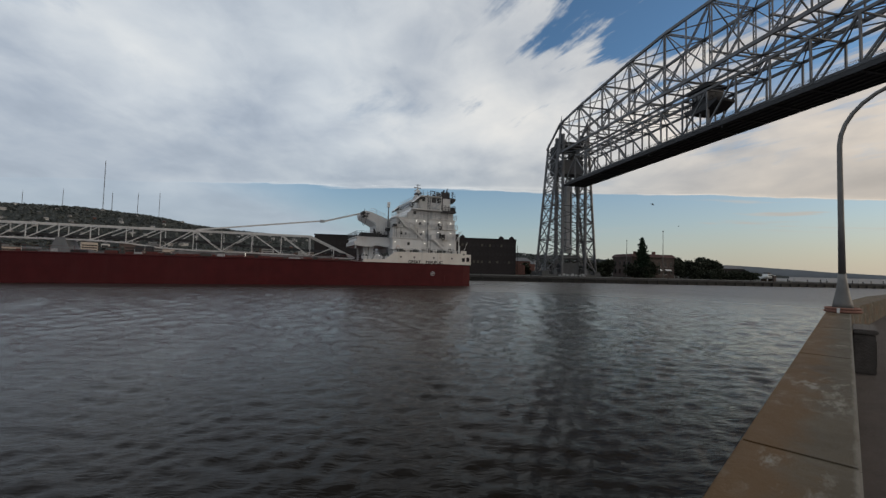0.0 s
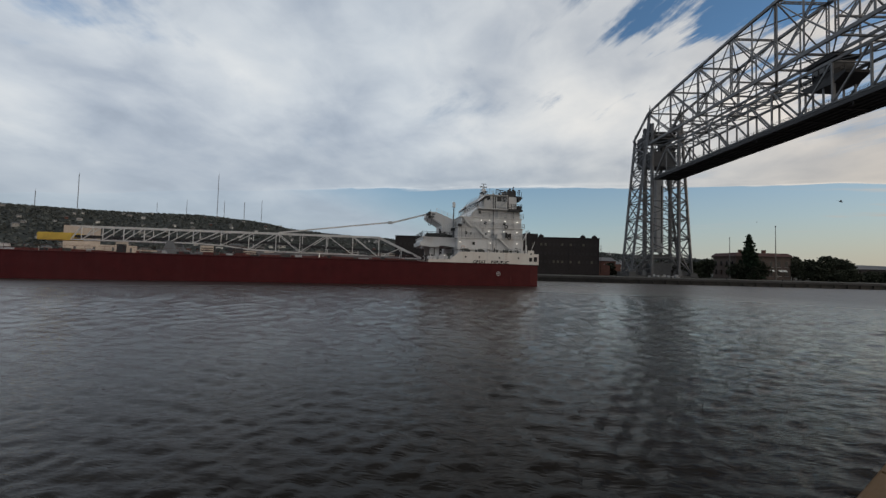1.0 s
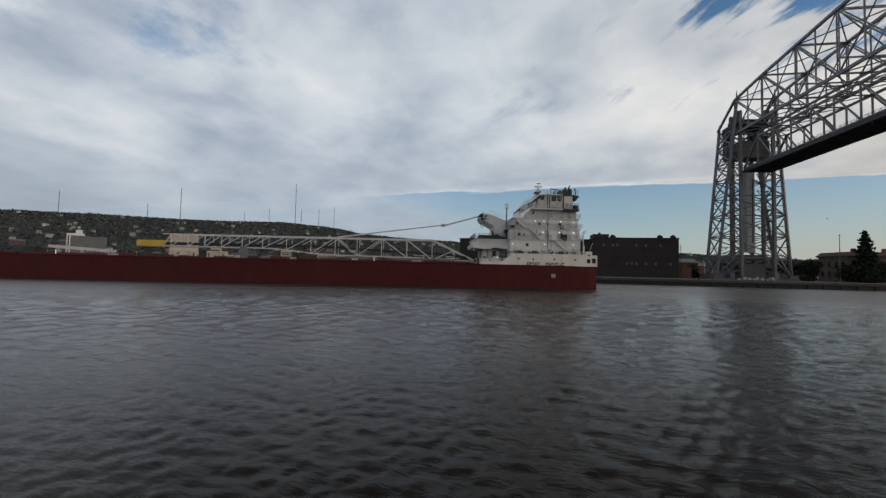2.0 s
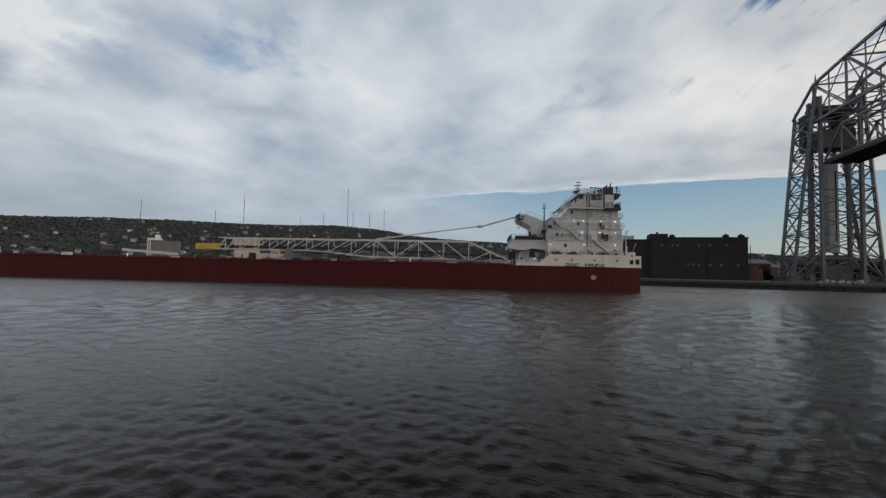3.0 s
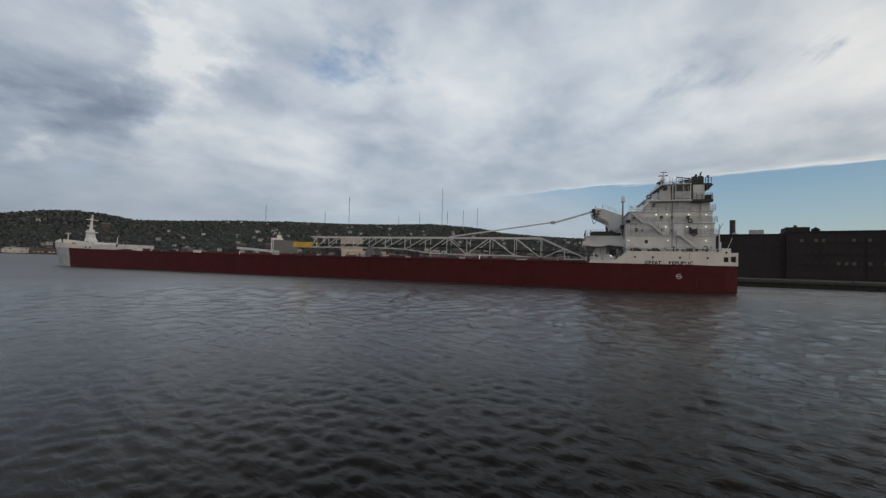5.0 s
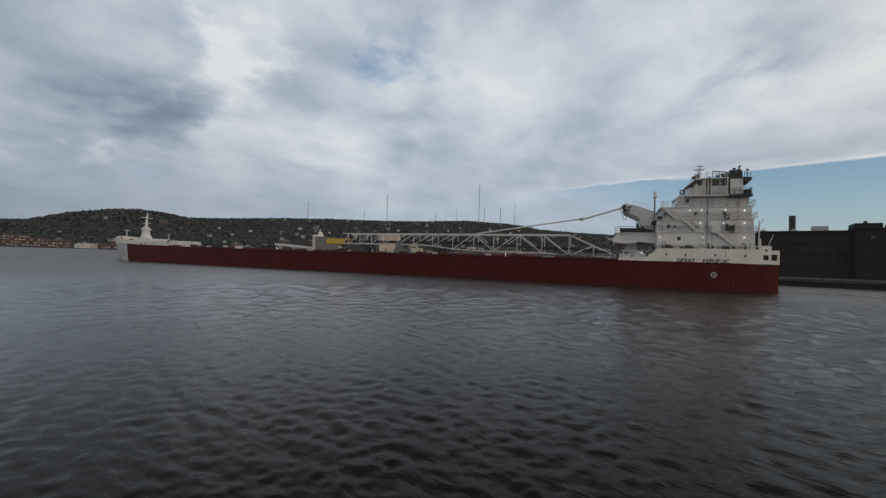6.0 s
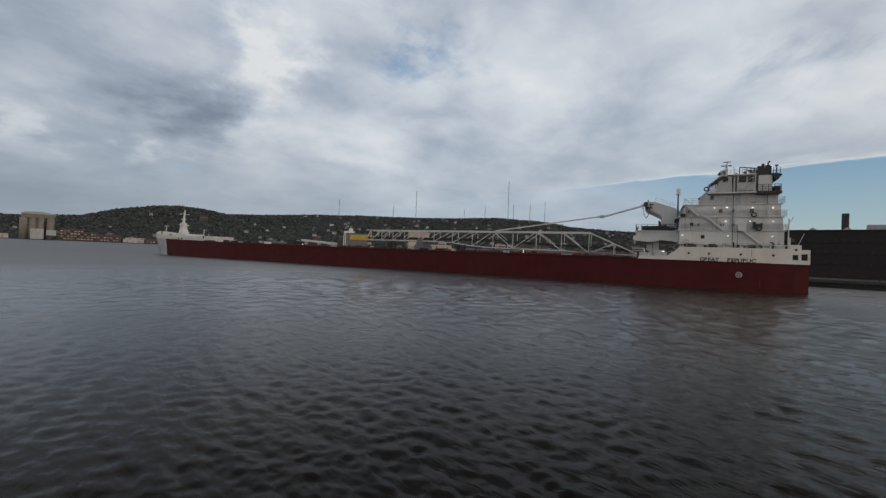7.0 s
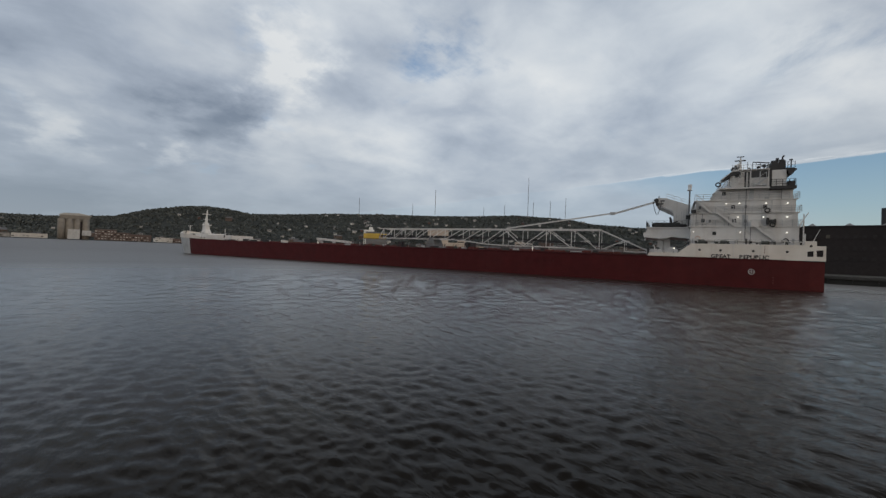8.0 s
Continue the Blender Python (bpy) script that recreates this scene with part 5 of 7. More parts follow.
    tube(bm, [(10.4, 1.0, 19.46), (10.2, 1.0, 21.4), (10.05, 1.0, 22.2), (9.95, 1.0, 23.5)], [0.75, 0.42, 0.20, 0.05], 8)
    mast = part("radar_mast", bm, WHITE, s, "white radar mast with scanners")
    part("cross_arm", beam(bmesh.new(), (10.1, -1.4, 22.3), (10.1, 3.0, 22.3), 0.12), WHITE, mast)
    part("scanner", slab(9.2, 10.9, 0.9, 1.1, 22.55, 22.75, 0.03), GREYDARK, mast)
    part("scanner", slab(9.5, 10.6, 1.4, 1.6, 23.2, 23.3), BLACK, mast)
    part("scanner", slab(10.6, 11.7, 3.4, 5.0, 20.5, 20.75, 0.03), BLACK, mast)
    part("mast_brace", beam(bmesh.new(), (11.4, 1.0, 19.46), (10.2, 1.0, 21.6), 0.12), WHITE, mast)
    for x, y, h, r, mt in ((11.1, 5.0, 1.45, 0.30, WHITE), (10.4, 3.2, 2.0, 0.34, WHITE), (11.7, 6.8, 0.55, 0.26, BLACK), (11.3, 7.2, 0.85, 0.22, BLACK), (9.4, 6.8, 0.5, 0.22, GREYDARK), (8.2, 6.9, 0.7, 0.24, BLACK), (7.5, 7.4, 0.75, 0.30, BLACK)):
        bm = bmesh.new()
        bmesh.ops.create_uvsphere(bm, u_segments=10, v_segments=7, radius=r, matrix=Matrix.Translation((x, y, 19.46 + h)))
        tube(bm, [(x, y, 19.46), (x, y, 19.46 + h)], 0.07, 6)
        part("antenna_dome", bm, mt, roof, "small rounded aerial dome", True)
    bm = bmesh.new()
    beam(bm, (6.7, 7.2, 20.72), (9.0, 7.2, 21.02), 0.15)
    beam(bm, (6.9, 6.6, 20.4), (8.4, 6.6, 20.7), 0.10)
    beam(bm, (7.3, 7.2, 20.75), (8.6, 7.2, 19.5), 0.07)
    for x, z in ((6.95, 20.7), (8.0, 20.85), (9.0, 21.0)):
        beam(bm, (x, 7.2, 19.46), (x, 7.2, z), 0.09)
    part("davit", bm, BLACK, roof, "dark boat davit")
    for x, y, h in ((9.7, 7.4, 20.9), (8.4, 6.0, 21.2), (11.9, 8.4, 20.5), (9.2, 3.0, 22.0)):
        part("whip_aerial", beam(bmesh.new(), (x, y, 19.4), (x, y, h), 0.05), GREYDARK, roof)
    # long pipe up the side, dark vents and fire boxes
    part("vent_pipe", beam(bmesh.new(), (9.95, 8.62, 7.7), (9.95, 8.62, 16.4), 0.10), GREYDARK, s)
    part("vent_pipe", beam(bmesh.new(), (9.2, 8.60, 14.6), (9.2, 8.60, 16.3), 0.55, 0.06), GREYPAINT, s)
    for x, z in ((9.95, 13.4), (9.95, 11.0), (14.9, 11.0), (16.4, 13.3)):
        part("fire_box", slab(x - 0.16, x + 0.16, 8.5, 8.7, z - 0.25, z + 0.25, 0.02), GREYDARK, s)
    part("stair_landing", slab(8.3, 9.3, 8.52, 9.3, 9.95, 11.0, 0.03), WHITE, s, "white boxed stair landing")
    part("vent_cowl", slab(16.95, 17.7, 8.1, 9.0, 12.4, 12.95, 0.08), BLACK, s, "dark vent cowl at the house's corner")

    # aft mooring deck gear
    for x, y in ((3.4, 7.6), (2.4, 9.0)):
        part("mooring_post", beam(bmesh.new(), (x, y, 4.76), (x, y, 11.9 if x > 3 else 8.9), 0.16), WHITE, s)
    part("davit_arm", beam(bmesh.new(), (3.2, 9.2, 10.1), (2.1, 9.2, 12.2), 0.10), WHITE, s)
    part("davit_arm", beam(bmesh.new(), (3.2, 9.2, 12.2), (6.9, 9.2, 12.7), 0.08), WHITE, s)
    part("davit_post", beam(bmesh.new(), (2.6, 9.0, 7.1), (2.6, 9.0, 12.0), 0.14), WHITE, s)
    part("stern_staff", beam(bmesh.new(), (1.5, 9.4, 7.7), (0.75, 9.4, 9.6), 0.06), WHITE, s, "raked stern flag staff")
    for x in (7.4, 12.9, 16.1):
        bm = bmesh.new()
        tube(bm, [(x - 0.5, 9.6, 7.35), (x + 0.5, 9.6, 7.35)], [0.32, 0.32], 10)
        box(bm, x - 0.8, x + 0.8, 9.3, 9.9, 6.9, 7.15)
        part("winch", bm, MACHINE, s, "dark deck winch behind the bulwark")
    for x in (16.6, 15.9, 5.0, 11.2):
        bm = bmesh.new()
        tube(bm, [(x, 9.7, 6.9), (x, 9.7, 7.8)], [0.09, 0.09], 8)
        tube(bm, [(x - 0.25, 9.7, 7.8), (x + 0.35, 9.7, 7.75)], [0.12, 0.16], 8)
        part("vent", bm, WHITE, s)
    # fittings on the tiers: hose boxes, vents, pipes and lockers
    fit_rng = random.Random(31)
    for (fx0, fx1, fw, fz0, fz1) in tiers[1:]:
        for k in range(4):
            x = fit_rng.uniform(fx0 + 0.4, fx1 - 1.0)
            h = fit_rng.uniform(0.35, 1.1)
            z = fz0 + fit_rng.choice([0.08, 0.08, 0.9])
            part("hose_box", slab(x, x + fit_rng.uniform(0.25, 0.7), fw, fw + fit_rng.uniform(0.06, 0.12), z, min(z + h, fz1 - 0.3), 0.01), fit_rng.choice([GREYPAINT, WHITE, WHITE]), s)
        for k in range(4):
            x = fit_rng.uniform(fx0 + 0.3, fx1 - 0.3)
            part("down_pipe", slab(x, x + 0.07, fw + 0.005, fw + 0.07, fz0 + 0.06, fz1 - 0.1), fit_rng.choice([WHITE, GREYPAINT, GREYDARK]), s)
    for x in (3.9, 6.2, 8.6, 10.4, 12.2, 13.7, 15.2, 17.0):
        h = fit_rng.uniform(0.3, 0.9)
        part("deck_fitting", slab(x, x + fit_rng.uniform(0.3, 0.9), 9.3, 9.8, 6.9, 6.95 + h * 0.7, 0.03), fit_rng.choice([MACHINE, BLACK, WHITE, GREYPAINT]), s)
    for x, z, w, h in ((6.85, 10.35, 0.38, 1.15), (6.1, 10.75, 0.7, 0.45), (5.95, 10.4, 0.3, 0.9)):
        part("cable_reel", slab(x, x + w, 8.62, 8.9, z, z + h, 0.04), BLACK, s, "dark cable reel on the deckhouse")
    for x in (8.1, 11.6):
        part("waste_pipe", slab(x, x + 0.06, HALF + 0.02, HALF + 0.07, 4.8, 7.0), WHITE, s)

    # boom pedestal forward of the house
    ped = part("boom_pedestal", prism([(17.7, 10.1), (20.35, 10.1), (20.4, 12.85), (20.9, 13.2), (23.1, 14.35), (23.45, 14.9), (23.4, 15.7), (23.0, 15.85), (21.6, 15.75), (17.7, 14.3)], 1, -2.4, 4.2), WHITE, s, "white boom pedestal with an overhanging arm")
    part("arm_flange", prism([(20.5, 13.05), (23.2, 14.45), (23.1, 14.62), (20.4, 13.25)], 1, 4.2, 4.30), GREYPAINT, ped)
    bm = bmesh.new()
    tube(bm, [(23.3, 3.4, 15.3), (23.3, 4.9, 15.3)], [0.40, 0.40], 14)
    tube(bm, [(23.1, 3.6, 14.6), (23.1, 4.7, 14.6)], [0.3, 0.3], 12)
    tube(bm, [(22.9, 3.9, 15.7), (22.9, 3.9, 16.3)], [0.10, 0.05], 6)
    part("sheave", bm, BLACK, ped, "dark cable sheaves at the arm's tip")
    bm = bmesh.new()
    pts = [(23.9 - 1.5 * f, 4.4, 15.4 - 2.6 * math.sin(math.pi * f) - 0.25 * f) for f in [i / 12 for i in range(13)]]
    tube(bm, pts, 0.05, 6)
    part("slack_hose", bm, BLACK, ped, "hanging loop of dark hose")
    part("railing", railing([(17.9, 4.1, 14.35), (21.6, 4.1, 15.75)], 0.85, 1.2, 2, 0.03), WHITE, ped)
    for x, z in ((22.4, 15.1), (22.6, 14.5)):
        part("lightening_hole", slab(x - 0.5, x + 0.25, 4.2, 4.27, z, z + 0.35, 0.02), GREYDARK, ped)
    for k in range(7):
        part("arm_stay", beam(bmesh.new(), (20.3 - 0.4 * k, 4.24, 10.4), (20.3 - 0.4 * k, 4.24, 12.4 + 0.25 * k), 0.05), GREYPAINT, ped)
    plat = part("boom_platform", prism([(17.7, 8.0), (19.2, 8.2), (20.6, 8.35), (21.4, 8.05), (22.6, 7.95), (23.6, 8.05), (25.2, 8.25), (25.3, 9.05), (24.8, 9.15), (24.6, 9.95), (17.7, 9.95)], 1, -5.5, 6.0), WHITE, s, "white platform housing below the boom arm")
    part("platform_deck", slab(17.7, 24.9, -5.6, 6.2, 9.95, 10.12), WHITE, plat)
    part("railing", railing([(18, 6.1, 10.12), (24.8, 6.1, 10.12), (24.8, -5.5, 10.12)], 1.15, 1.0, 3, 0.035), BLACK, plat)
    part("hydraulic_unit", slab(19.0, 23.9, 2.5, 5.4, 10.12, 11.05, 0.25), MACHINE, plat, "dark hydraulic machinery")
    part("hydraulic_unit", slab(18.2, 19.4, 3.0, 5.6, 10.12, 10.75, 0.1), BLACK, plat)
    bm = bmesh.new()
    tube(bm, [(20.7, 4.6, 10.9), (20.8, 4.6, 11.7), (20.95, 4.6, 12.1)], [0.28, 0.22, 0.12], 8)
    tube(bm, [(20.4, 4.7, 11.0), (19.6, 4.7, 11.35)], [0.14, 0.10], 8)
    part("hydraulic_ram", bm, BLACK, plat, "dark hydraulic ram head")
    for k in range(6):
        bm = bmesh.new()
        tube(bm, [(19.4 + 0.8 * k, 5.5, 10.2), (19.5 + 0.8 * k, 5.65, 10.7), (19.9 + 0.8 * k, 5.5, 11.05)], 0.07, 6)
        part("hose", bm, BLACK, plat)
    part("access_ladder", stair((25.0, 5.4, 7.6), (24.4, 5.4, 9.95), 0.5), GREYPAINT, plat)
    for x in (21.3, 22.4):
        part("leg", slab(x - 0.5, x + 0.5, 3.2, 4.2, 4.8, 8.2), WHITE, plat)
        part("leg", slab(x - 0.5, x + 0.5, -4.2, -3.2, 4.8, 8.2), WHITE, plat)
    for x, z, r in ((22.9, 5.7, 0.7), (19.4, 5.6, 0.6), (18.6, 6.2, 0.5)):
        bm = bmesh.new()
        tube(bm, [(x, 4.6, z), (x, 6.4, z)], [r, r], 12)
        part("winch_drum", bm, MACHINE, s, "dark cable winch under the platform")
    bm = bmesh.new()
    tube(bm, [(20.1, 6.6, 6.2), (20.1, 6.75, 6.2)], [0.13, 0.16], 8)
    part("flood_lamp", bm, LAMPGLOW, s, "bright lit flood lamp")
    bm = bmesh.new()
    tube(bm, [(17.9, 5.0, 4.8), (17.9, 5.0, 13.2), (17.9, 5.0, 16.9)], [0.20, 0.16, 0.12], 10)
    fm = part("fore_mast", bm, GREYDARK, s, "slim mast with a white radar dome")
    bm = bmesh.new()
    tube(bm, [(17.9, 5.0, 16.9), (17.9, 5.0, 17.05), (17.9, 5.0, 17.1), (17.9, 5.0, 17.85), (17.9, 5.0, 18.05)], [0.42, 0.42, 0.28, 0.36, 0.22], 12)
    part("dome", bm, WHITE, fm, smooth=True)
    part("bracket", slab(17.0, 18.4, 4.4, 5.8, 11.7, 12.3, 0.05), BLACK, fm)

    gear = random.Random(52)
    for k in range(16):
        x = 18.2 + 0.42 * k
        h = gear.uniform(0.5, 1.6)
        bm = bmesh.new()
        if k % 3 == 0:
            tube(bm, [(x, 7.4, 4.9), (x, 7.4, 4.9 + h), (x + 0.3, 7.4, 5.1 + h)], [0.10, 0.10, 0.14], 8)
        elif k % 3 == 1:
            tube(bm, [(x, 6.9, 5.3 + 0.3 * h), (x, 7.7, 5.3 + 0.3 * h)], [0.38, 0.38], 12)
        else:
            box(bm, x, x + gear.uniform(0.3, 0.8), 6.8, 7.6, 4.9, 5.0 + h)
        part("deck_gear", bm, gear.choice([MACHINE, BLACK, GREYPAINT, WHITE]), s, "machinery below the boom platform")
    part("railing", railing([(17.6, 9.9, 6.0), (19.6, 9.9, 4.95), (24.0, 9.9, 4.95)], 1.0, 0.9, 3, 0.025), GREYPAINT, s)
    for k in range(18):
        x = 3.8 + 0.76 * k
        h = gear.uniform(0.15, 0.95)
        if gear.random() < 0.3:
            continue
        bm = bmesh.new()
        if k % 4 == 0:
            tube(bm, [(x, 9.6, 6.9), (x, 9.6, 7.2 + h)], [0.08, 0.13], 8)
        elif k % 4 == 1:
            tube(bm, [(x - 0.35, 9.5, 7.3), (x + 0.35, 9.5, 7.3)], [0.26, 0.26], 10)
        else:
            box(bm, x, x + gear.uniform(0.2, 0.9), 9.3, 9.8, 6.9, 7.15 + 0.6 * h)
        part("deck_gear", bm, gear.choice([MACHINE, BLACK, BLACK, GREYPAINT, WHITE]), s, "mooring gear behind the aft bulwark")
    part("railing", railing([(3.2, 10.0, 7.05), (17.4, 10.0, 7.05)], 0.75, 1.5, 1, 0.022), GREYDARK, s)
    # rust runs below the mooring holes and scuppers
    for x, z0, z1 in ((13.40, 5.45, 5.8), (7.55, 5.6, 6.9)):
        part("rust_run", slab(x - 0.025, x + 0.03, HALF + 0.016, HALF + 0.022, z0, z1), RUST, s)

    # unloading boom, slung along the deck
    boom = part("unloading_boom", prism([(26, 6.0), (30, 6.5), (45, 7.05), (57, 7.72), (92, 7.75), (92, 8.15), (57, 8.15), (45, 7.5), (30, 6.95), (26, 6.4)], 1, -1.2, 1.2), RUBBER, s, "white trussed unloading boom with a black belt")
    TOPZ = 9.9

    def low(x):
        return float(np.interp(x, [24.4, 33.8, 39.5, 55.5, 60.5, 66.0, 71.0, 92.3], [5.45, 5.50, 5.95, 6.08, 6.32, 7.02, 7.25, 7.25]))
    posts = [90.6, 87.0, 83.4, 79.8, 75.4, 71.0, 65.8, 60.5, 55.2, 50.4, 45.0, 39.5, 33.8]
    for sgn in (1, -1):
        y = 1.75 * sgn
        part("top_chord", beam(bmesh.new(), (33.6, y, TOPZ), (92.4, y, TOPZ), 0.22), WHITE, boom)
        part("end_chord", beam(bmesh.new(), (24.4, y, 5.6), (33.8, y, TOPZ), 0.24), WHITE, boom)
        knots = [24.4, 33.8, 39.5, 55.5, 60.5, 66.0, 71.0, 92.3]
        for a, b in zip(knots, knots[1:]):
            part("bottom_chord", beam(bmesh.new(), (a, y, low(a)), (b, y, low(b)), 0.22), WHITE, boom)
        for i, u in enumerate(posts):
            part("post", beam(bmesh.new(), (u, y, low(u)), (u, y, TOPZ), 0.13), WHITE, boom)
            if i + 1 < len(posts):
                v = posts[i + 1]
                rising = i < 8 or i == 9
                a, b = ((u, low(u)), (v, TOPZ)) if rising else ((u, TOPZ), (v, low(v)))
                part("diagonal", beam(bmesh.new(), (a[0], y, a[1]), (b[0], y, b[1]), 0.15), WHITE, boom)
        part("end_chord", beam(bmesh.new(), (92.3, y, low(92.3)), (90.6, y, TOPZ), 0.2), WHITE, boom)
        part("post", beam(bmesh.new(), (28.9, y, 5.5), (28.9, y, 7.7), 0.15), WHITE, boom)
        part("diagonal", beam(bmesh.new(), (33.8, y, 5.5), (28.9, y, 7.7), 0.16), WHITE, boom)
    for u in posts:
        part("cross_strut", beam(bmesh.new(), (u, -1.75, TOPZ), (u, 1.75, TOPZ), 0.16), WHITE, boom)
        part("cross_strut", beam(bmesh.new(), (u, -1.75, low(u)), (u, 1.75, low(u)), 0.16), WHITE, boom)
    for i in range(46):
        u = 27.5 + 1.42 * i
        z = float(np.interp(u, [26, 30, 45, 57, 92], [6.0, 6.5, 7.05, 7.72, 7.75]))
        part("idler_frame", slab(u, u + 0.12, -1.5, 1.5, z - 0.16, z - 0.02), GREYDARK, boom)
    part("head_box", slab(92.2, 97.9, -1.8, 1.8, 7.05, 8.5, 0.08), YELLOW, boom, "yellow boom head box")
    for z in (7.4, 8.0):
        part("head_rib", slab(92.0, 98.0, 1.8, 1.86, z, z + 0.1), YELLOW, boom)
    part("strut", beam(bmesh.new(), (23.4, 0.9, 15.55), (31.4, 0.9, 13.2), 0.30, 0.34), WHITE, boom, "telescoping lift strut")
    part("strut", beam(bmesh.new(), (31.0, 0.9, 13.42), (54.9, 0.9, 10.1), 0.22, 0.28), WHITE, boom)
    part("strut_collar", slab(31.0, 31.9, 0.6, 1.2, 13.0, 13.6, 0.05), GREYPAINT, boom)

    # deck clutter
    for i in range(17):
        x = 28 + 7.6 * i
        if 60 < x < 82:
            continue
        hc = part("hatch", slab(x, x + 6.4, -6.2, 6.2, 4.9, 5.25, 0.06), DECKRED, s, "low red hatch cover")
        for k in range(5):
            part("hatch_rib", slab(x + 0.3 + 1.4 * k, x + 0.45 + 1.4 * k, -6.2, 6.2, 5.25, 5.32), DECKRED, hc)
    for x0, x1, z1, mat in ((62.0, 77.0, 5.25, GREYDARK), (46.0, 58.0, 5.7, GREYDARK), (29.0, 43.0, 5.7, GREYDARK)):
        part("deck_trunk", slab(x0, x1, 2.4, 4.6, 4.92, z1, 0.05), mat, s, "long boxed conveyor trunk on deck")
    for x in (60.5, 62.0, 81.0):
        part("fuel_drum", slab(x, x + 1.1, 5.2, 6.4, 4.92, 6.4, 0.1), BLACK, s)
    rng = random.Random(8)
    for i in range(30):
        x = 27 + i * 2.4 + rng.uniform(-1, 1)
        bm = slab(x, x + rng.uniform(0.5, 2.4), 8.6, 9.3, 4.92, 4.92 + rng.uniform(0.2, 0.6), 0.03)
        part("deck_locker", bm, [MACHINE, DECKRED, BLACK, DECKRED, GREYPAINT][i % 5], s)
    for i in range(9):
        x = 30 + i * 15.5
        bm = bmesh.new()
        tube(bm, [(x, 9.9, 4.9), (x, 9.9, 5.45), (x, 9.95, 5.6)], [0.03, 0.03, 0.06], 7)
        part("deck_lamp", bm, LAMPGLOW if i % 4 == 1 else WHITE, s, "small deck lamp on the gunwale")
    part("boom_saddle", prism([(73.4, 4.9), (76.6, 4.9), (75.5, 7.6), (74.5, 7.6)], 1, -2.2, 2.2), GREYDARK, s, "grey boom rest")
    part("deck_rail", railing([(25, 10.1, 4.9), (100, 10.1, 4.9)], 0.95, 3.0, 2, 0.018), DECKRED, s)
    # hatch crane and fore deck gear
    part("deck_crane", beam(bmesh.new(), (100.4, 4.2, 5.75), (114.0, 4.2, 6.6), 0.45, 0.6), WHITE, s, "white deck crane laid along the deck")
    for x in (102, 107, 112):
        part("crane_rest", slab(x - 0.3, x + 0.3, 3.8, 4.6, 4.92, 5.7 + (x - 102) * 0.05), GREYPAINT, s)
    part("winch_house", slab(115, 117.5, 3.5, 6.0, 4.95, 6.2, 0.05), BLACK, s)
    # forecastle
    st = [158, 164, 168, 172, 175, 178, 181, 184, 187, 189.5, 191.5, 192.8, 193.4]
    for sgn in (1, -1):
        bm = bmesh.new()
        rows = []
        for x in st:
            zt = float(np.interp(x, [158, 159.5, 161, 164.5, 167.5, 174, 184, 193.4], [5.3, 5.5, 6.0, 6.15, 6.8, 7.1, 7.55, 8.75]))
            yt = half_breadth(x) * sgn
            rows.append([bm.verts.new(p) for p in ((x, yt, deck_z(x)), (x + 0.05, yt * 1.012, zt), (x + 0.05, (abs(yt) * 1.012 - min(0.14, abs(yt) * 0.5)) * sgn, zt), (x, (abs(yt) - min(0.14, abs(yt) * 0.5)) * sgn, deck_z(x)))])
        for a, b in zip(rows, rows[1:]):
            for i in range(4):
                j = (i + 1) % 4
                bm.faces.new((a[i], b[i], b[j], a[j]))
        bm.faces.new(rows[0]), bm.faces.new(rows[-1][::-1])
        fb = part("forecastle_bulwark", bm, CREAM, s, "cream bulwark at the bow")
        for x in (162.2, 163.9):
            bm = bmesh.new()
            tube(bm, [(x, half_breadth(x) * 1.006 * sgn, 5.85), (x, (half_breadth(x) * 1.006 + 0.10) * sgn, 5.85)], [0.27, 0.27], 10)
            part("porthole", bm, BLACK, fb)
    part("forecastle_house", slab(156.2, 172, -4.2, 4.2, 5.2, 7.05, 0.06), WHITE, s, "low white forecastle house")
    part("forecastle_house", slab(172, 184.5, -3.4, 3.4, 5.6, 7.7, 0.06), WHITE, s)
    part("house_lamp_box", slab(160.2, 160.8, 4.2, 4.3, 6.2, 7.2, 0.02), BLACK, s)
    for k in range(5):
        part("pipe_rail", beam(bmesh.new(), (158 + 3 * k, 4.1, 7.05), (158 + 3 * k, 4.1, 7.9), 0.06), GREYPAINT, s)
    for x in (124.0, 133.0, 139.0, 142.8, 146.0, 150.5, 153.0):
        part("deck_vent", slab(x, x + 0.9, 6.5, 8.4, 4.95, 5.5 + 0.2 * (x % 3), 0.05), BLACK if x % 2 else WHITE, s)
    for x, y in ((181, 3.0), (184, 2.0), (181, -3.0)):
        bm = bmesh.new()
        tube(bm, [(x, y - 0.9, 6.9), (x, y + 0.9, 6.9)], [0.6, 0.6], 12)
        part("anchor_winch", bm, MACHINE, s)
    bm = bmesh.new()
    rings = [[bm.verts.new((cx + dx * w, dy * w, z)) for dx, dy in ((-1, -1), (1, -1), (1, 1), (-1, 1))] for z, w, cx in ((5.8, 1.25, 179.2), (8.4, 1.2, 179.2), (9.2, 0.95, 179.4), (11.9, 0.75, 179.6))]
    for ra, rb in zip(rings, rings[1:]):
        for i in range(4):
            bm.faces.new((ra[i], ra[(i + 1) % 4], rb[(i + 1) % 4], rb[i]))
    bm.faces.new(rings[0][::-1]), bm.faces.new(rings[-1])
    tube(bm, [(179.5, 0, 11.7), (179.4, 0, 13.6), (179.0, 0, 16.9)], [0.55, 0.40, 0.18], 10)
    bmast = part("bow_mast", bm, WHITE, s, "white tapered bow mast with lights and arms")
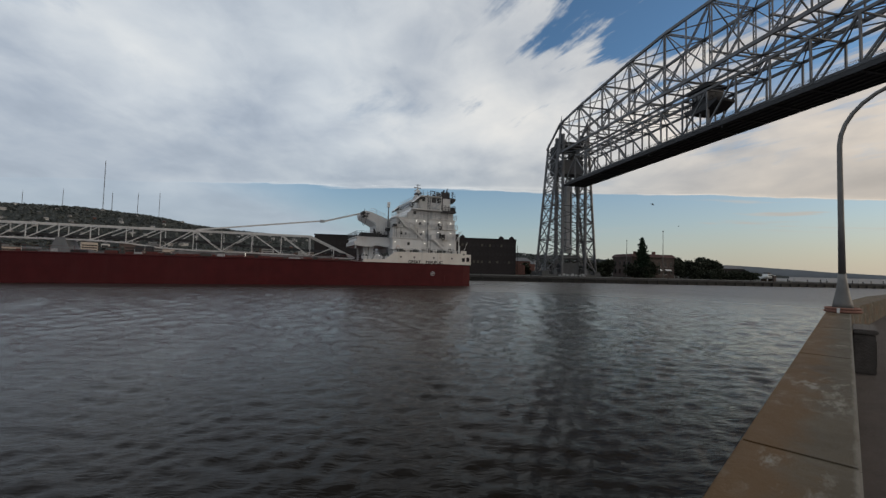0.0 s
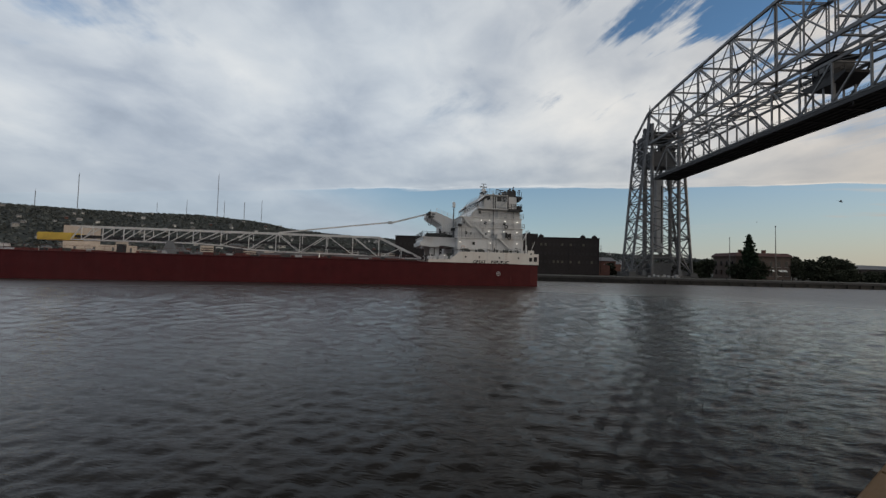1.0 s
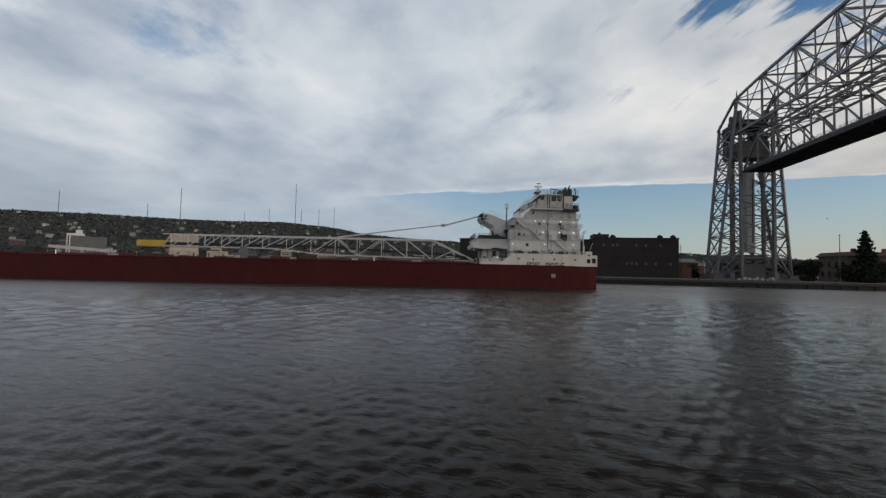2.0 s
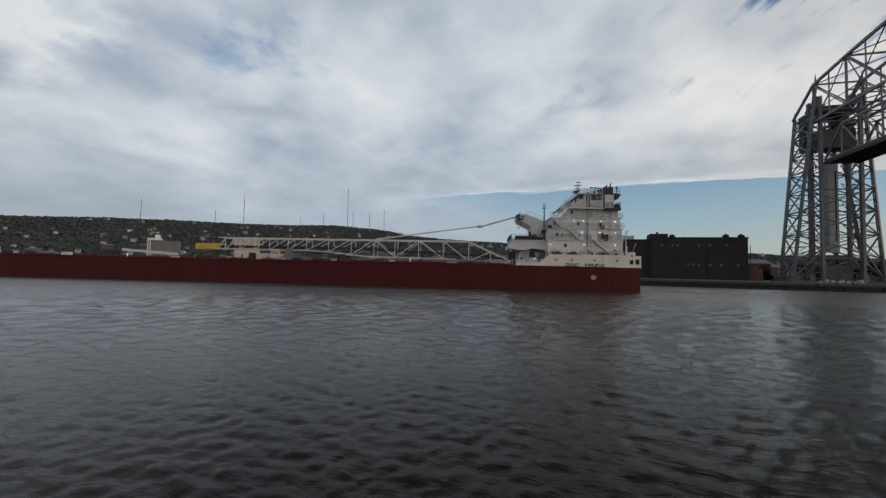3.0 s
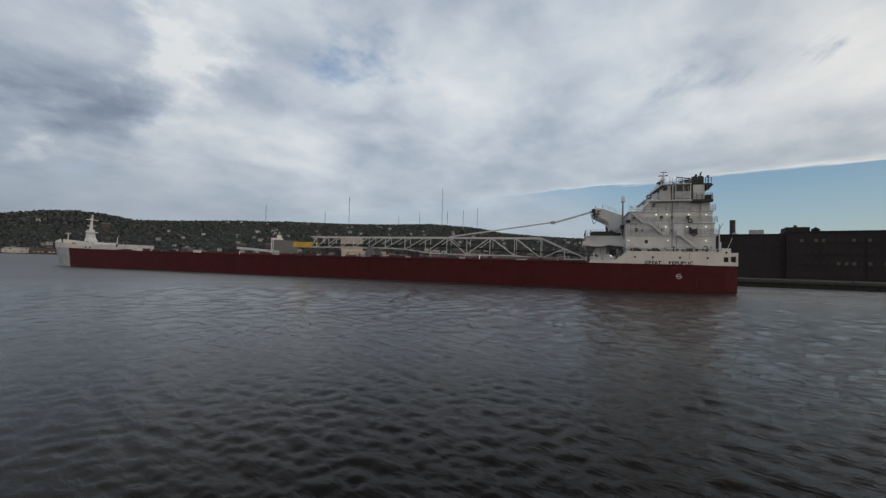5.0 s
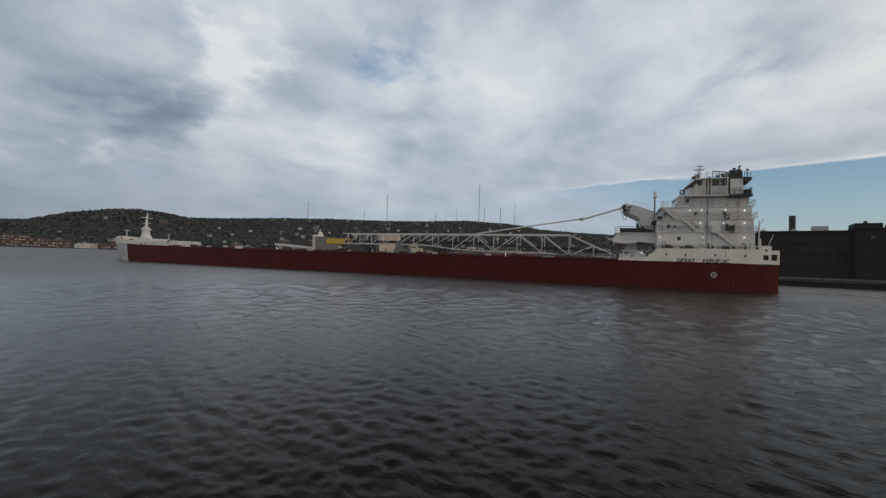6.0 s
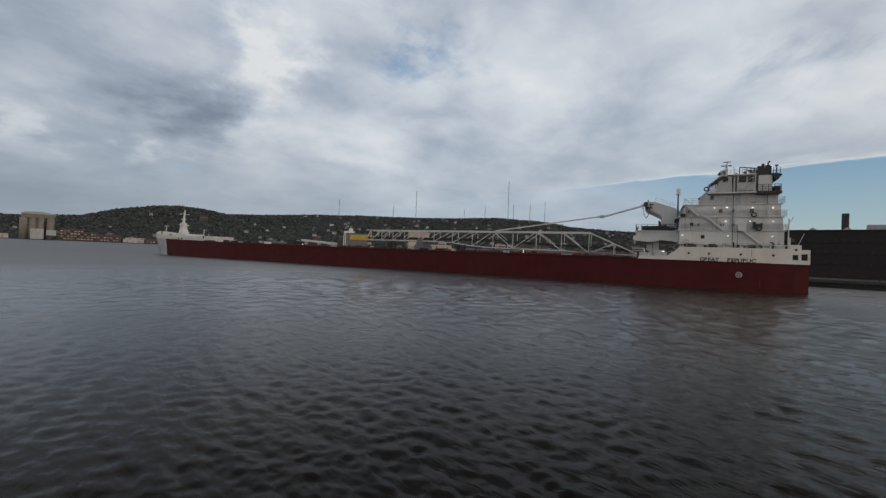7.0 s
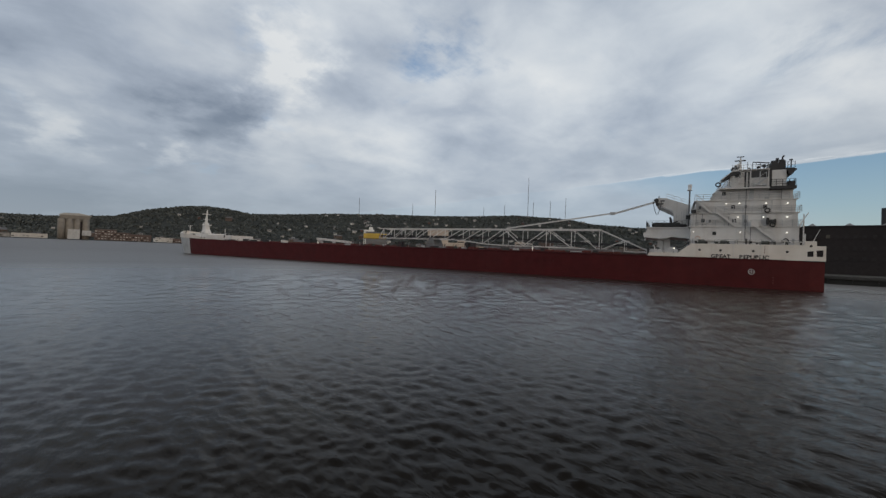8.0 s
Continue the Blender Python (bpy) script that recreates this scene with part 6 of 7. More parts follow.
    part("mast_door", slab(178.6, 179.5, 1.22, 1.30, 5.9, 8.0), BLACK, bmast, "dark doorway in the mast's foot")
    for z, w in ((11.2, 1.8), (13.2, 1.3), (15.2, 1.9)):
        part("cross_arm", beam(bmesh.new(), (179.2, -w, z), (179.2, w, z), 0.16), WHITE, bmast)
        part("lantern", slab(179.0, 179.7, -0.3, 0.3, z, z + 0.6, 0.05), WHITE, bmast)
    part("mast_platform", slab(178.0, 180.2, -1.3, 1.3, 10.9, 11.05), WHITE, bmast)
    part("bow_post", beam(bmesh.new(), (190.6, 0.0, 6.0), (190.6, 0.0, 10.9), 0.22), WHITE, s, "white steering pole post at the bow")
    part("bow_post_arm", beam(bmesh.new(), (189.4, 0.0, 10.7), (191.8, 0, 10.7), 0.25), WHITE, s)
    part("fore_pole", beam(bmesh.new(), (162.2, 3.0, 5.4), (162.2, 3.0, 9.4), 0.16), WHITE, s)
    return s


vessel = ship()


# foam thrown up astern, in flat streaks that travel with the ship
def wake():
    rng = np.random.default_rng(21)
    verts, faces = [], []
    for _ in range(420):
        x = -abs(rng.normal()) * 22 + 1.0
        y = rng.uniform(-1, 1) * (6 + abs(x) * 0.12) + 1.0
        L, w = rng.uniform(0.3, 1.6), rng.uniform(0.05, 0.16)
        k = len(verts)
        n = 6
        for i in range(n):
            a = i * math.tau / n
            verts.append((x + L * math.cos(a) * rng.uniform(0.7, 1.2), y + w * math.sin(a) * rng.uniform(0.7, 1.3), 0.10 + rng.uniform(0, 0.03)))
        faces.append(tuple(range(k, k + n)))
    ob = raw("wake_foam", verts, faces, FOAM)
    return tagged(ob, "thin streaks of grey foam churned up astern", "foam", kind="stuff")


foam = wake()


# ---------------------------------------------------------------- far bank buildings
def warehouse():
    wh = thing("warehouse", BANK @ pose(33.9, 15.1, 2.5), "long dark brick warehouse with small lit windows behind the quay", "building")
    # x runs back along the quay from the end wall
    tall = part("wall", slab(-30.2, 0, 0, 26, -0.8, 13.7), BRICKDARK, wh, "dark brick walls")
    low = part("wall", slab(-82, -30.2, 0.6, 26, -0.8, 13.0), BRICKDARK, wh)
    part("parapet", slab(-30.4, 0.2, -0.2, 26.2, 13.7, 14.1), BRICKDARK, tall)
    part("parapet", slab(-82.2, -30.4, 0.4, 26.2, 13.0, 13.4), BRICKDARK, low)
    part("stair_tower", slab(-30.2, -24.5, 0.3, 8, 14.1, 15.4, 0.05), BRICKDARK, tall)
    for x in (-28.2, -23.0, -6.2, -1.6):
        bm = bmesh.new()
        tube(bm, [(x - 0.9, 1.2, 14.3), (x, 1.2, 14.75), (x + 0.9, 1.2, 14.3)], [0.45, 0.7, 0.45], 10)
        part("roof_vent", bm, BRICKDARK, tall)
    bm = bmesh.new()
    tube(bm, [(-27.5, 3, 15.4), (-27.5, 3, 16.2)], [0.5, 0.4], 10)
    part("roof_vent", bm, BLACK, tall)
    bm = bmesh.new()
    tube(bm, [(-43.2, 8, 13.4), (-43.2, 8, 18.8)], [0.85, 0.85], 14)
    part("chimney", bm, BLACK, low, "dark round chimney")
    part("roof_tank", slab(-38.6, -34.9, 6, 9, 13.4, 15.2, 0.05), GREYPAINT, low, "pale rooftop plant box")
    for x in (-44.5, -52, -60):
        part("skylight", prism([(x, 13.4), (x + 2.4, 13.4), (x + 1.2, 14.2)], 1, 2, 8), GREYPAINT, low)
    # three storeys of windows, some lit
    rng = random.Random(4)

    def win(x, z, lit, parent, y=0.0):
        w = part("window", slab(x - 0.55, x + 0.55, y - 0.05, y + 0.1, z - 0.62, z + 0.62), BRICKDARK, parent)
        part("pane", slab(x - 0.42, x + 0.42, y - 0.065, y - 0.051, z - 0.5, z + 0.5), DIMGLOW if lit else DUSTGLASS, w)
        part("sill", slab(x - 0.6, x + 0.6, y - 0.14, y - 0.05, z - 0.74, z - 0.63), BRICKDARK, w)
    for k in range(17):
        x = -28.2 + 1.68 * k
        win(x, 11.2, k in (8, 13) or rng.random() < 0.18, tall)
        win(x, 7.6, False, tall)
        win(x, 4.3, k in (6, 7, 8, 10, 11, 12, 15) and rng.random() < 0.9, tall)
    for k in range(26):
        x = -80 + 1.9 * k
        win(x, 10.2, rng.random() < 0.06, low, 0.6)
        win(x, 6.9, False, low, 0.6)
        win(x, 3.9, rng.random() < 0.08, low, 0.6)
    for x in (-58, -30.6, -12, 0.6):
        part("drain_pipe", beam(bmesh.new(), (x, -0.12, 0), (x, -0.12, 11.5 if x > -31 else 11), 0.16), BRICKDARK, wh)
    part("lean_to", prism([(0.0, -0.8), (5.0, -0.8), (5.0, 3.2), (0.0, 4.6)], 1, 2, 20), BRICKRED, wh, "low brown lean-to shed")
    return wh


warehouse()


def old_house():
    h = thing("old_office_house", BANK @ pose(97, 20, 2.5), "two-storey weathered stone office building with a low red roof", "building")
    w = part("wall", slab(-10.5, 10.5, -7, 7, -0.8, 7.9), STONE, h, "weathered stone walls")
    part("cornice", slab(-10.9, 10.9, -7.4, 7.4, 7.9, 8.35, 0.05), STONE, h)
    bm = bmesh.new()
    base = [bm.verts.new(p) for p in ((-11.2, -7.7, 8.35), (11.2, -7.7, 8.35), (11.2, 7.7, 8.35), (-11.2, 7.7, 8.35))]
    top = [bm.verts.new(p) for p in ((-10.0, -6.4, 9.7), (10.0, -6.4, 9.7), (10.0, 6.4, 9.7), (-10.0, 6.4, 9.7))]
    bm.faces.new(base[::-1]), bm.faces.new(top)
    for i in range(4):
        bm.faces.new((base[i], base[(i + 1) % 4], top[(i + 1) % 4], top[i]))
    part("roof", bm, ROOFRED, h, "low hipped red roof")
    for x in (-4.5, 5.0):
        part("chimney", slab(x, x + 1.1, -0.5, 0.6, 9.2, 11.2), BRICKRED, h)
    for k in range(7):
        x = -9 + 3 * k
        for z, hh in ((1.9, 1.9), (5.4, 2.0)):
            wf = part("window", slab(x - 0.75, x + 0.75, -7.06, -6.9, z - hh / 2 - 0.15, z + hh / 2 + 0.15), STONE, w)
            part("pane", slab(x - 0.55, x + 0.55, -7.08, -7.061, z - hh / 2, z + hh / 2), GLASS, wf)
            part("sill", slab(x - 0.85, x + 0.85, -7.2, -7.06, z - hh / 2 - 0.3, z - hh / 2 - 0.15), PLASTER, wf)
    for k in range(4):
        y = -5 + 3.3 * k
        for z in (1.9, 5.4):
            wf = part("window", slab(-10.56, -10.4, y - 0.75, y + 0.75, z - 1.1, z + 1.1), STONE, w)
            part("pane", slab(-10.58, -10.561, y - 0.55, y + 0.55, z - 0.95, z + 0.95), GLASS, wf)
    for x in (3.2, 6.4, 8.0):
        part("awning", prism([(-7.06, 3.2), (-8.0, 2.6), (-8.0, 2.5), (-7.06, 2.9)], 0, x - 0.7, x + 0.7), WHITEPLAS, h, "white window awning")
    return h


old_house()


def mast_pole(m, height, label, r=0.12):
    p = thing("flag_pole", m, label, "pole")
    bm = bmesh.new()
    tube(bm, [(0, 0, 0), (0, 0, height * 0.5), (0, 0, height)], [r, r * 0.8, r * 0.45], 8)
    part("pole", bm, POLE, p)
    bm = bmesh.new()
    bmesh.ops.create_uvsphere(bm, u_segments=8, v_segments=6, radius=r * 1.4, matrix=Matrix.Translation((0, 0, height)))
    part("finial", bm, POLE, p)


mast_pole(BANK @ pose(99.5, 10.0, GROUND_Z), 20.6, "tall pale flag pole before the stone building", 0.2)
mast_pole(BANK @ pose(82.0, 10.0, GROUND_Z), 15.8, "slim pale pole before the stone building", 0.17)


def conifer(m, height, spread):
    t = thing("spruce_tree", m, "tall dark spruce tree before the stone building", "tree")
    bm = bmesh.new()
    tube(bm, [(0, 0, 0), (0.05, 0, height * 0.5), (0, 0, height * 0.98)], [0.32, 0.18, 0.03], 8)
    part("trunk", bm, BARK, t)
    rng = np.random.default_rng(7)
    cs, ss = [], []
    limbs = bmesh.new()
    for k in range(110):
        f = (k + rng.random()) / 110
        z = height * (0.06 + 0.93 * f)
        reach = spread * (1 - f) ** 0.78 * rng.uniform(0.55, 1.12) + 0.15
        a = k * 2.4 + rng.uniform(-0.4, 0.4)
        tip = np.array((math.cos(a) * reach, math.sin(a) * reach, z - 0.12 * reach))
        beam(limbs, (0, 0, z), tip, 0.05)
        for i in range(max(4, int(reach * 7))):
            q = rng.uniform(0.15, 1.0)
            cs.append(tip * q + np.array((0, 0, z)) * (1 - q) + rng.normal(size=3) * 0.14)
            ss.append(rng.uniform(0.30, 0.62) * (1.2 - 0.5 * q))
    part("limb", limbs, BARK, t)
    for c in cs:
        c[2] = min(c[2], height)
    leaf_cloud("crown", cs, ss, NEEDLE, t, rng, flat=0.7)


def broadleaf(m, height, spread, seed, label="rounded dark green broadleaf tree on the far bank"):
    t = thing("broadleaf_tree", m, label, "tree", "trees on the far bank")
    rng = np.random.default_rng(seed)
    bm = bmesh.new()
    tube(bm, [(0, 0, 0), (0.1, 0.05, height * 0.3), (0.05, 0, height * 0.6)], [0.28, 0.2, 0.1], 7)
    cs, ss = [], []
    for k in range(12):
        a, q = rng.uniform(0, math.tau), rng.uniform(0.3, 1)
        c = np.array((math.cos(a) * spread * q * 0.7, math.sin(a) * spread * q * 0.7, height * rng.uniform(0.12, 0.82)))
        beam(bm, (0.05, 0, height * 0.3), c, 0.08)
        rr = spread * rng.uniform(0.32, 0.55)
        for _ in range(75):
            d = rng.normal(size=3)
            d /= np.linalg.norm(d)
            p = c + d * rr * rng.uniform(0.55, 1.05) * (1, 1, 0.85)
            p[2] = max(p[2], 0.3)
            cs.append(p), ss.append(rng.uniform(0.22, 0.5))
    part("trunk", bm, BARK, t)
    leaf_cloud("crown", cs, ss, LEAF, t, rng)


conifer(BANK @ pose(88.6, 8.8, GROUND_Z), 17.3, 5.4)
TREES = [(70, 22, 7.0, 4.0), (75, 19, 6.2, 3.6), (80, 20, 7.2, 4.0), (66, 30, 6, 4), (110, 15, 10.6, 4.2), (113.5, 21, 11.4, 4.6), (119, 20, 9.8, 4.5), (124, 18, 9.2, 4.4), (129, 20, 10.4, 4.6), (134, 22, 9.8, 4.2), (139, 24, 9.0, 4.0), (84.5, 9.5, 6.0, 3.8), (92.0, 9.0, 6.2, 3.8), (88.5, 7.0, 4.6, 3.4), (117, 12, 5.2, 3.4), (123, 10, 4.4, 3.2), (130, 11, 4.2, 3.4), (137, 12, 3.4, 3.2), (144, 14, 2.8, 3.2), (151, 15, 2.2, 3.0), (56, 30, 5.0, 3.4), (45, 34, 4.6, 3.4)]
for i, (x, y, hh, sp) in enumerate(TREES):
    broadleaf(BANK @ pose(x, y, GROUND_Z), hh + 0.8, sp, 100 + i, "low dark green shrub on the far bank" if hh < 4.5 else "rounded dark green broadleaf tree on the far bank")


def motor_boat():
    b = thing("motor_boat", BANK @ pose(132.0, -9.0, GROUND_Z + 0.75, 0, 0, 8), "white cabin motor boat laid up on the quay", "boat")
    bm = bmesh.new()
    rows = []
    for x, w, z in ((-3.6, 1.2, 1.1), (-2, 1.4, 1.1), (1, 1.4, 1.2), (3, 0.9, 1.45), (4.2, 0.08, 1.7)):
        rows.append([bm.verts.new(p) for p in ((x, -w, z), (x, -w * 0.7, 0.5), (x, 0, 0.25), (x, w * 0.7, 0.5), (x, w, z))])
    for a, c in zip(rows, rows[1:]):
        for i in range(4):
            bm.faces.new((a[i], c[i], c[i + 1], a[i + 1]))
        bm.faces.new((a[0], c[0], c[4], a[4]))
    bm.faces.new(rows[0]), bm.faces.new(rows[-1])
    part("hull", bm, WHITEPLAS, b)
    part("cabin", prism([(-1.8, 1.15), (2.2, 1.2), (0.9, 2.1), (-1.6, 2.2)], 1, -1.0, 1.0), WHITEPLAS, b)
    part("window", prism([(-1.2, 1.5), (1.4, 1.5), (0.7, 1.95), (-1.2, 1.98)], 1, -1.03, 1.03), GLASS, b)
    part("canopy", prism([(-1.6, 2.2), (0.6, 2.15), (0.2, 2.75), (-1.2, 2.8)], 1, -0.8, 0.8), BLACK, b)
    for x in (-2.4, 2.0):
        part("cradle", slab(x - 0.15, x + 0.15, -1.1, 1.1, -0.75, 0.45), BARK, b)
    pl = thing("gate_post", BANK @ pose(130.4, -13.0, GROUND_Z), "short stone gate post on the pier", "post")
    part("shaft", slab(-0.45, 0.45, -0.45, 0.45, 0, 2.1, 0.04), STONE, pl)
    part("cap", slab(-0.6, 0.6, -0.6, 0.6, 2.1, 2.35, 0.04), STONE, pl)


motor_boat()


def long_shed(x, y, w, d, h, mat, label, rz=0):
    t = thing("low_building", BANK @ pose(x, y, 2.5, 0, 0, rz), label, "building", "low buildings behind the quay")
    part("wall", slab(-w / 2, w / 2, -d / 2, d / 2, -0.8, h), mat, t)
    part("roof", prism([(-d / 2 - 0.3, h), (d / 2 + 0.3, h), (0, h + d * 0.16)], 0, -w / 2 - 0.3, w / 2 + 0.3), ROOFGREY, t)
    for k in range(max(2, int(w / 4))):
        xx = -w / 2 + 2 + 4 * k
        if xx < w / 2 - 1:
            wf = part("window", slab(xx - 0.7, xx + 0.7, -d / 2 - 0.06, -d / 2, h * 0.35, h * 0.75), PLASTER, t)
            part("pane", slab(xx - 0.55, xx + 0.55, -d / 2 - 0.075, -d / 2 - 0.061, h * 0.38, h * 0.72), GLASS, wf)


long_shed(47, 62, 20, 12, 6.0, BRICKRED, "low red brick building behind the bridge tower")
long_shed(60, 95, 26, 14, 5.0, BRICKRED, "brown two-storey building behind the bridge tower")
long_shed(30, 130, 30, 16, 7, STONE, "brown stone building behind the bridge tower")
long_shed(150, 30, 14, 10, 4.5, BRICKDARK, "low dark shed among the trees")


# ---------------------------------------------------------------- hillside town and masts
def polar(az, r, z=0.0, turn=0.0):
    return pose(r * math.sin(radians(az)), r * math.cos(radians(az)), z, 0, 0, -az + turn)


def mast(az, top, base_el, r=2600, w=2.6):
    z0 = 3.9 + r * math.tan(radians(base_el)) - 14
    h = 3.9 + r * math.tan(radians(top)) - z0
    t = thing("radio_mast", polar(az, r, z0), "tall slender steel radio mast on the ridge", "mast", "radio masts on the ridge")
    bm = bmesh.new()
    c = [(w / 2 * math.cos(a), w / 2 * math.sin(a)) for a in (0.5, 0.5 + math.tau / 3, 0.5 + 2 * math.tau / 3)]
    n = int(h / 7)
    for i, (x, y) in enumerate(c):
        beam(bm, (x, y, 0), (x * 0.7, y * 0.7, h), 0.62)
        x2, y2 = c[(i + 1) % 3]
        for k in range(n):
            f, g = k / n, (k + 1) / n
            beam(bm, (x * (1 - 0.3 * f), y * (1 - 0.3 * f), h * f), (x2 * (1 - 0.3 * g), y2 * (1 - 0.3 * g), h * g), 0.35)
    part("lattice", bm, GREYDARK, t)
    part("tip", beam(bmesh.new(), (0, 0, h), (0, 0, h + 9), 0.5), GREYDARK, t)


for a, top, b, w in ((-40.2, 10.55, 5.1, 3.4), (-53.14, 8.65, 4.8, 3.2), (-63.7, 6.95, 4.5, 2.0), (-56.3, 6.45, 4.7, 2.6), (-46.3, 6.4, 5.0, 1.8), (-43.4, 7.0, 5.1, 1.8), (-39.45, 7.25, 5.1, 2.8), (-37.2, 7.4, 4.9, 2.6), (-35.2, 7.8, 4.6, 2.0)):
    mast(a, top, b, w=w)


def town():
    rng = random.Random(12)
    kinds = []
    for w, d, h, wall, roof in ((9, 7, 4.5, PLASTER, ROOFGREY), (11, 8, 6, PLASTER, ROOFGREY), (15, 9, 7, PLASTER, ROOFGREY), (9, 8, 5, BRICKRED, ROOFGREY), (26, 12, 11, STONE, ROOFGREY)):
        t = thing("town_house", pose(0, 0, -60), "small pale house among the trees on the hillside", "house", "houses on the hillside")
        part("wall", slab(-w / 2, w / 2, -d / 2, d / 2, -4, h), wall, t)
        part("roof", prism([(-d / 2 - 0.5, h), (d / 2 + 0.5, h), (0, h + d * 0.32)], 0, -w / 2 - 0.5, w / 2 + 0.5), roof, t)
        for k in range(3):
            x = -w / 3 + k * w / 3
            part("window", slab(x - 0.8, x + 0.8, -d / 2 - 0.08, -d / 2, h * 0.5, h * 0.8), GLASS, t)
        kinds.append(t)
    used = 0
    for i in range(290):
        az = rng.uniform(-76, 14) if i > 30 else rng.uniform(-100, -76)
        f = min(0.92, max(0.03, rng.gauss(0.42, 0.25)))
        if az < -68 and rng.random() < 0.6:
            f = rng.uniform(0.02, 0.2)
        k = rng.choice([0, 0, 1, 1, 2, 3, 4 if f < 0.35 else 0])
        m = polar(az, hill_r(az, f), hill_z(az, f) + 1.5, rng.uniform(-25, 25))
        if used < len(kinds):
            k = used
            kinds[k].matrix_basis = m
        else:
            copy_thing(kinds[k], m)
        used += 1


town()


def grain_silo():
    t = thing("grain_silo", polar(-94.2, 1290, 2.0), "pale concrete grain silo block on the far shore", "silo")
    for k in range(4):
        bm = bmesh.new()
        x = -21 + 14 * k
        tube(bm, [(x, 0, 0), (x, 0, 47)], [7.2, 7.2], 16)
        part("silo_tube", bm, SILOGREY, t, smooth=True)
    part("head_house", prism([(-25, 47), (27, 47), (30, 55), (12, 57.5), (8, 60), (-18, 58.5), (-25, 54)], 1, -7, 7), SILOGREY, t)
    part("roof", prism([(-26, 55.5), (31, 55.3), (31, 56.4), (8, 61.2), (-18, 60), (-26, 57)], 1, -7.6, 7.6), PLASTER, t)
    part("annex", slab(-10, 11, -16, -8, 0, 23), PALECON, t, "white annex")
    part("annex", slab(15, 31, -14, -8, 9, 21), PALECON, t)
    part("gap_shadow", slab(11.2, 14.8, -8.4, -7.4, 0, 42), BRICKDARK, t)


grain_silo()


def grey_block():
    t = thing("grain_store", polar(-61.3, 950, 2.0), "tall grey grain store with a white hoist frame on its roof", "silo")
    part("wall", slab(-22, 26, -9, 9, 0, 42, 0.3), SILOMID, t)
    for k in range(8):
        part("rib", slab(-21 + 6 * k, -20 + 6 * k, -9.6, -9.0, 0, 41), SILOMID, t)
    part("hoist_leg", slab(-27.5, -25.5, -4, -2, 0, 43), WHITEPLAS, t)
    part("hoist_leg", slab(-23.8, -22.2, -9.8, -8, 0, 43), WHITEPLAS, t)
    part("hoist_deck", slab(-27.5, -4, -5, 4, 43, 46.5), WHITEPLAS, t, "white hoist gallery")
    part("mast_frame", slab(-12.5, -11.8, -1, 0, 53, 60), WHITEPLAS, t)
    part("mast_frame", slab(-14.5, -9.5, -1, 0, 57, 57.8), WHITEPLAS, t)
    part("hoist_house", slab(-16, -7, -4, 3, 46.5, 53), WHITEPLAS, t)


def beige_block():
    t = thing("beige_elevator", polar(-52.6, 900, 2.0), "tall beige elevator building with a long low wing", "building")
    part("wall", slab(-23, 23, -8, 8, 0, 52.5, 0.3), BEIGEFAR, t)
    part("roof", slab(-23.5, 23.5, -8.5, 8.5, 52.5, 53.5), ROOFGREY, t)
    part("wing", slab(-22, 72, -18, -8, 0, 23, 0.3), BEIGEFAR, t)
    for k in range(11):
        part("wing_door", slab(-18 + 8 * k, -15 + 8 * k, -18.15, -18.0, 1, 19), ROOFGREY if k % 3 == 1 else BEIGEFAR, t)


BRICKFAR = material("weathered_brown_brick", (0.105, 0.075, 0.066), 0.9, grain=0.1, stain=0.5, stain_size=0.05)
BEIGEFAR = material("beige_sheet_cladding", (0.47, 0.40, 0.34), 0.8, grain=0.1, stain=0.5, stain_size=0.05, streaks=0.5)
SILOMID = material("mid_grey_cladding", (0.15, 0.155, 0.16), 0.8, grain=0.1, stain=0.4, stain_size=0.05, streaks=0.3)
grey_block()
beige_block()
for az, r, w, h, mt in ((-91.6, 1300, 42, 26, BRICKFAR), (-90.2, 1310, 34, 20, BRICKFAR), (-88.6, 1300, 46, 17, BRICKFAR), (-97.4, 1350, 60, 10, PLASTER), (-99.6, 1350, 40, 9, PLASTER), (-86.3, 1280, 40, 12, PLASTER), (-84.4, 1260, 50, 10, BRICKFAR), (-101.5, 1380, 50, 12, STONE)):
    t = thing("harbour_building", polar(az, r, 2.0), "blocky harbour building on the far shore", "building", "buildings on the far shore")
    part("wall", slab(-w / 2, w / 2, -8, 8, 0, h), mt, t)
    part("roof", slab(-w / 2 - 0.5, w / 2 + 0.5, -8.5, 8.5, h, h + 1.0), ROOFGREY, t)
    for k in range(int(w / 6)):
        for z in range(int(h / 6)):
            x = -w / 2 + 3 + 6 * k
            part("window", slab(x - 2.2, x + 1.8, -8.12, -8.0, 2.6 + 6 * z, 4.3 + 6 * z), PLASTER if (k * 3 + z) % 4 else GLASS, t)


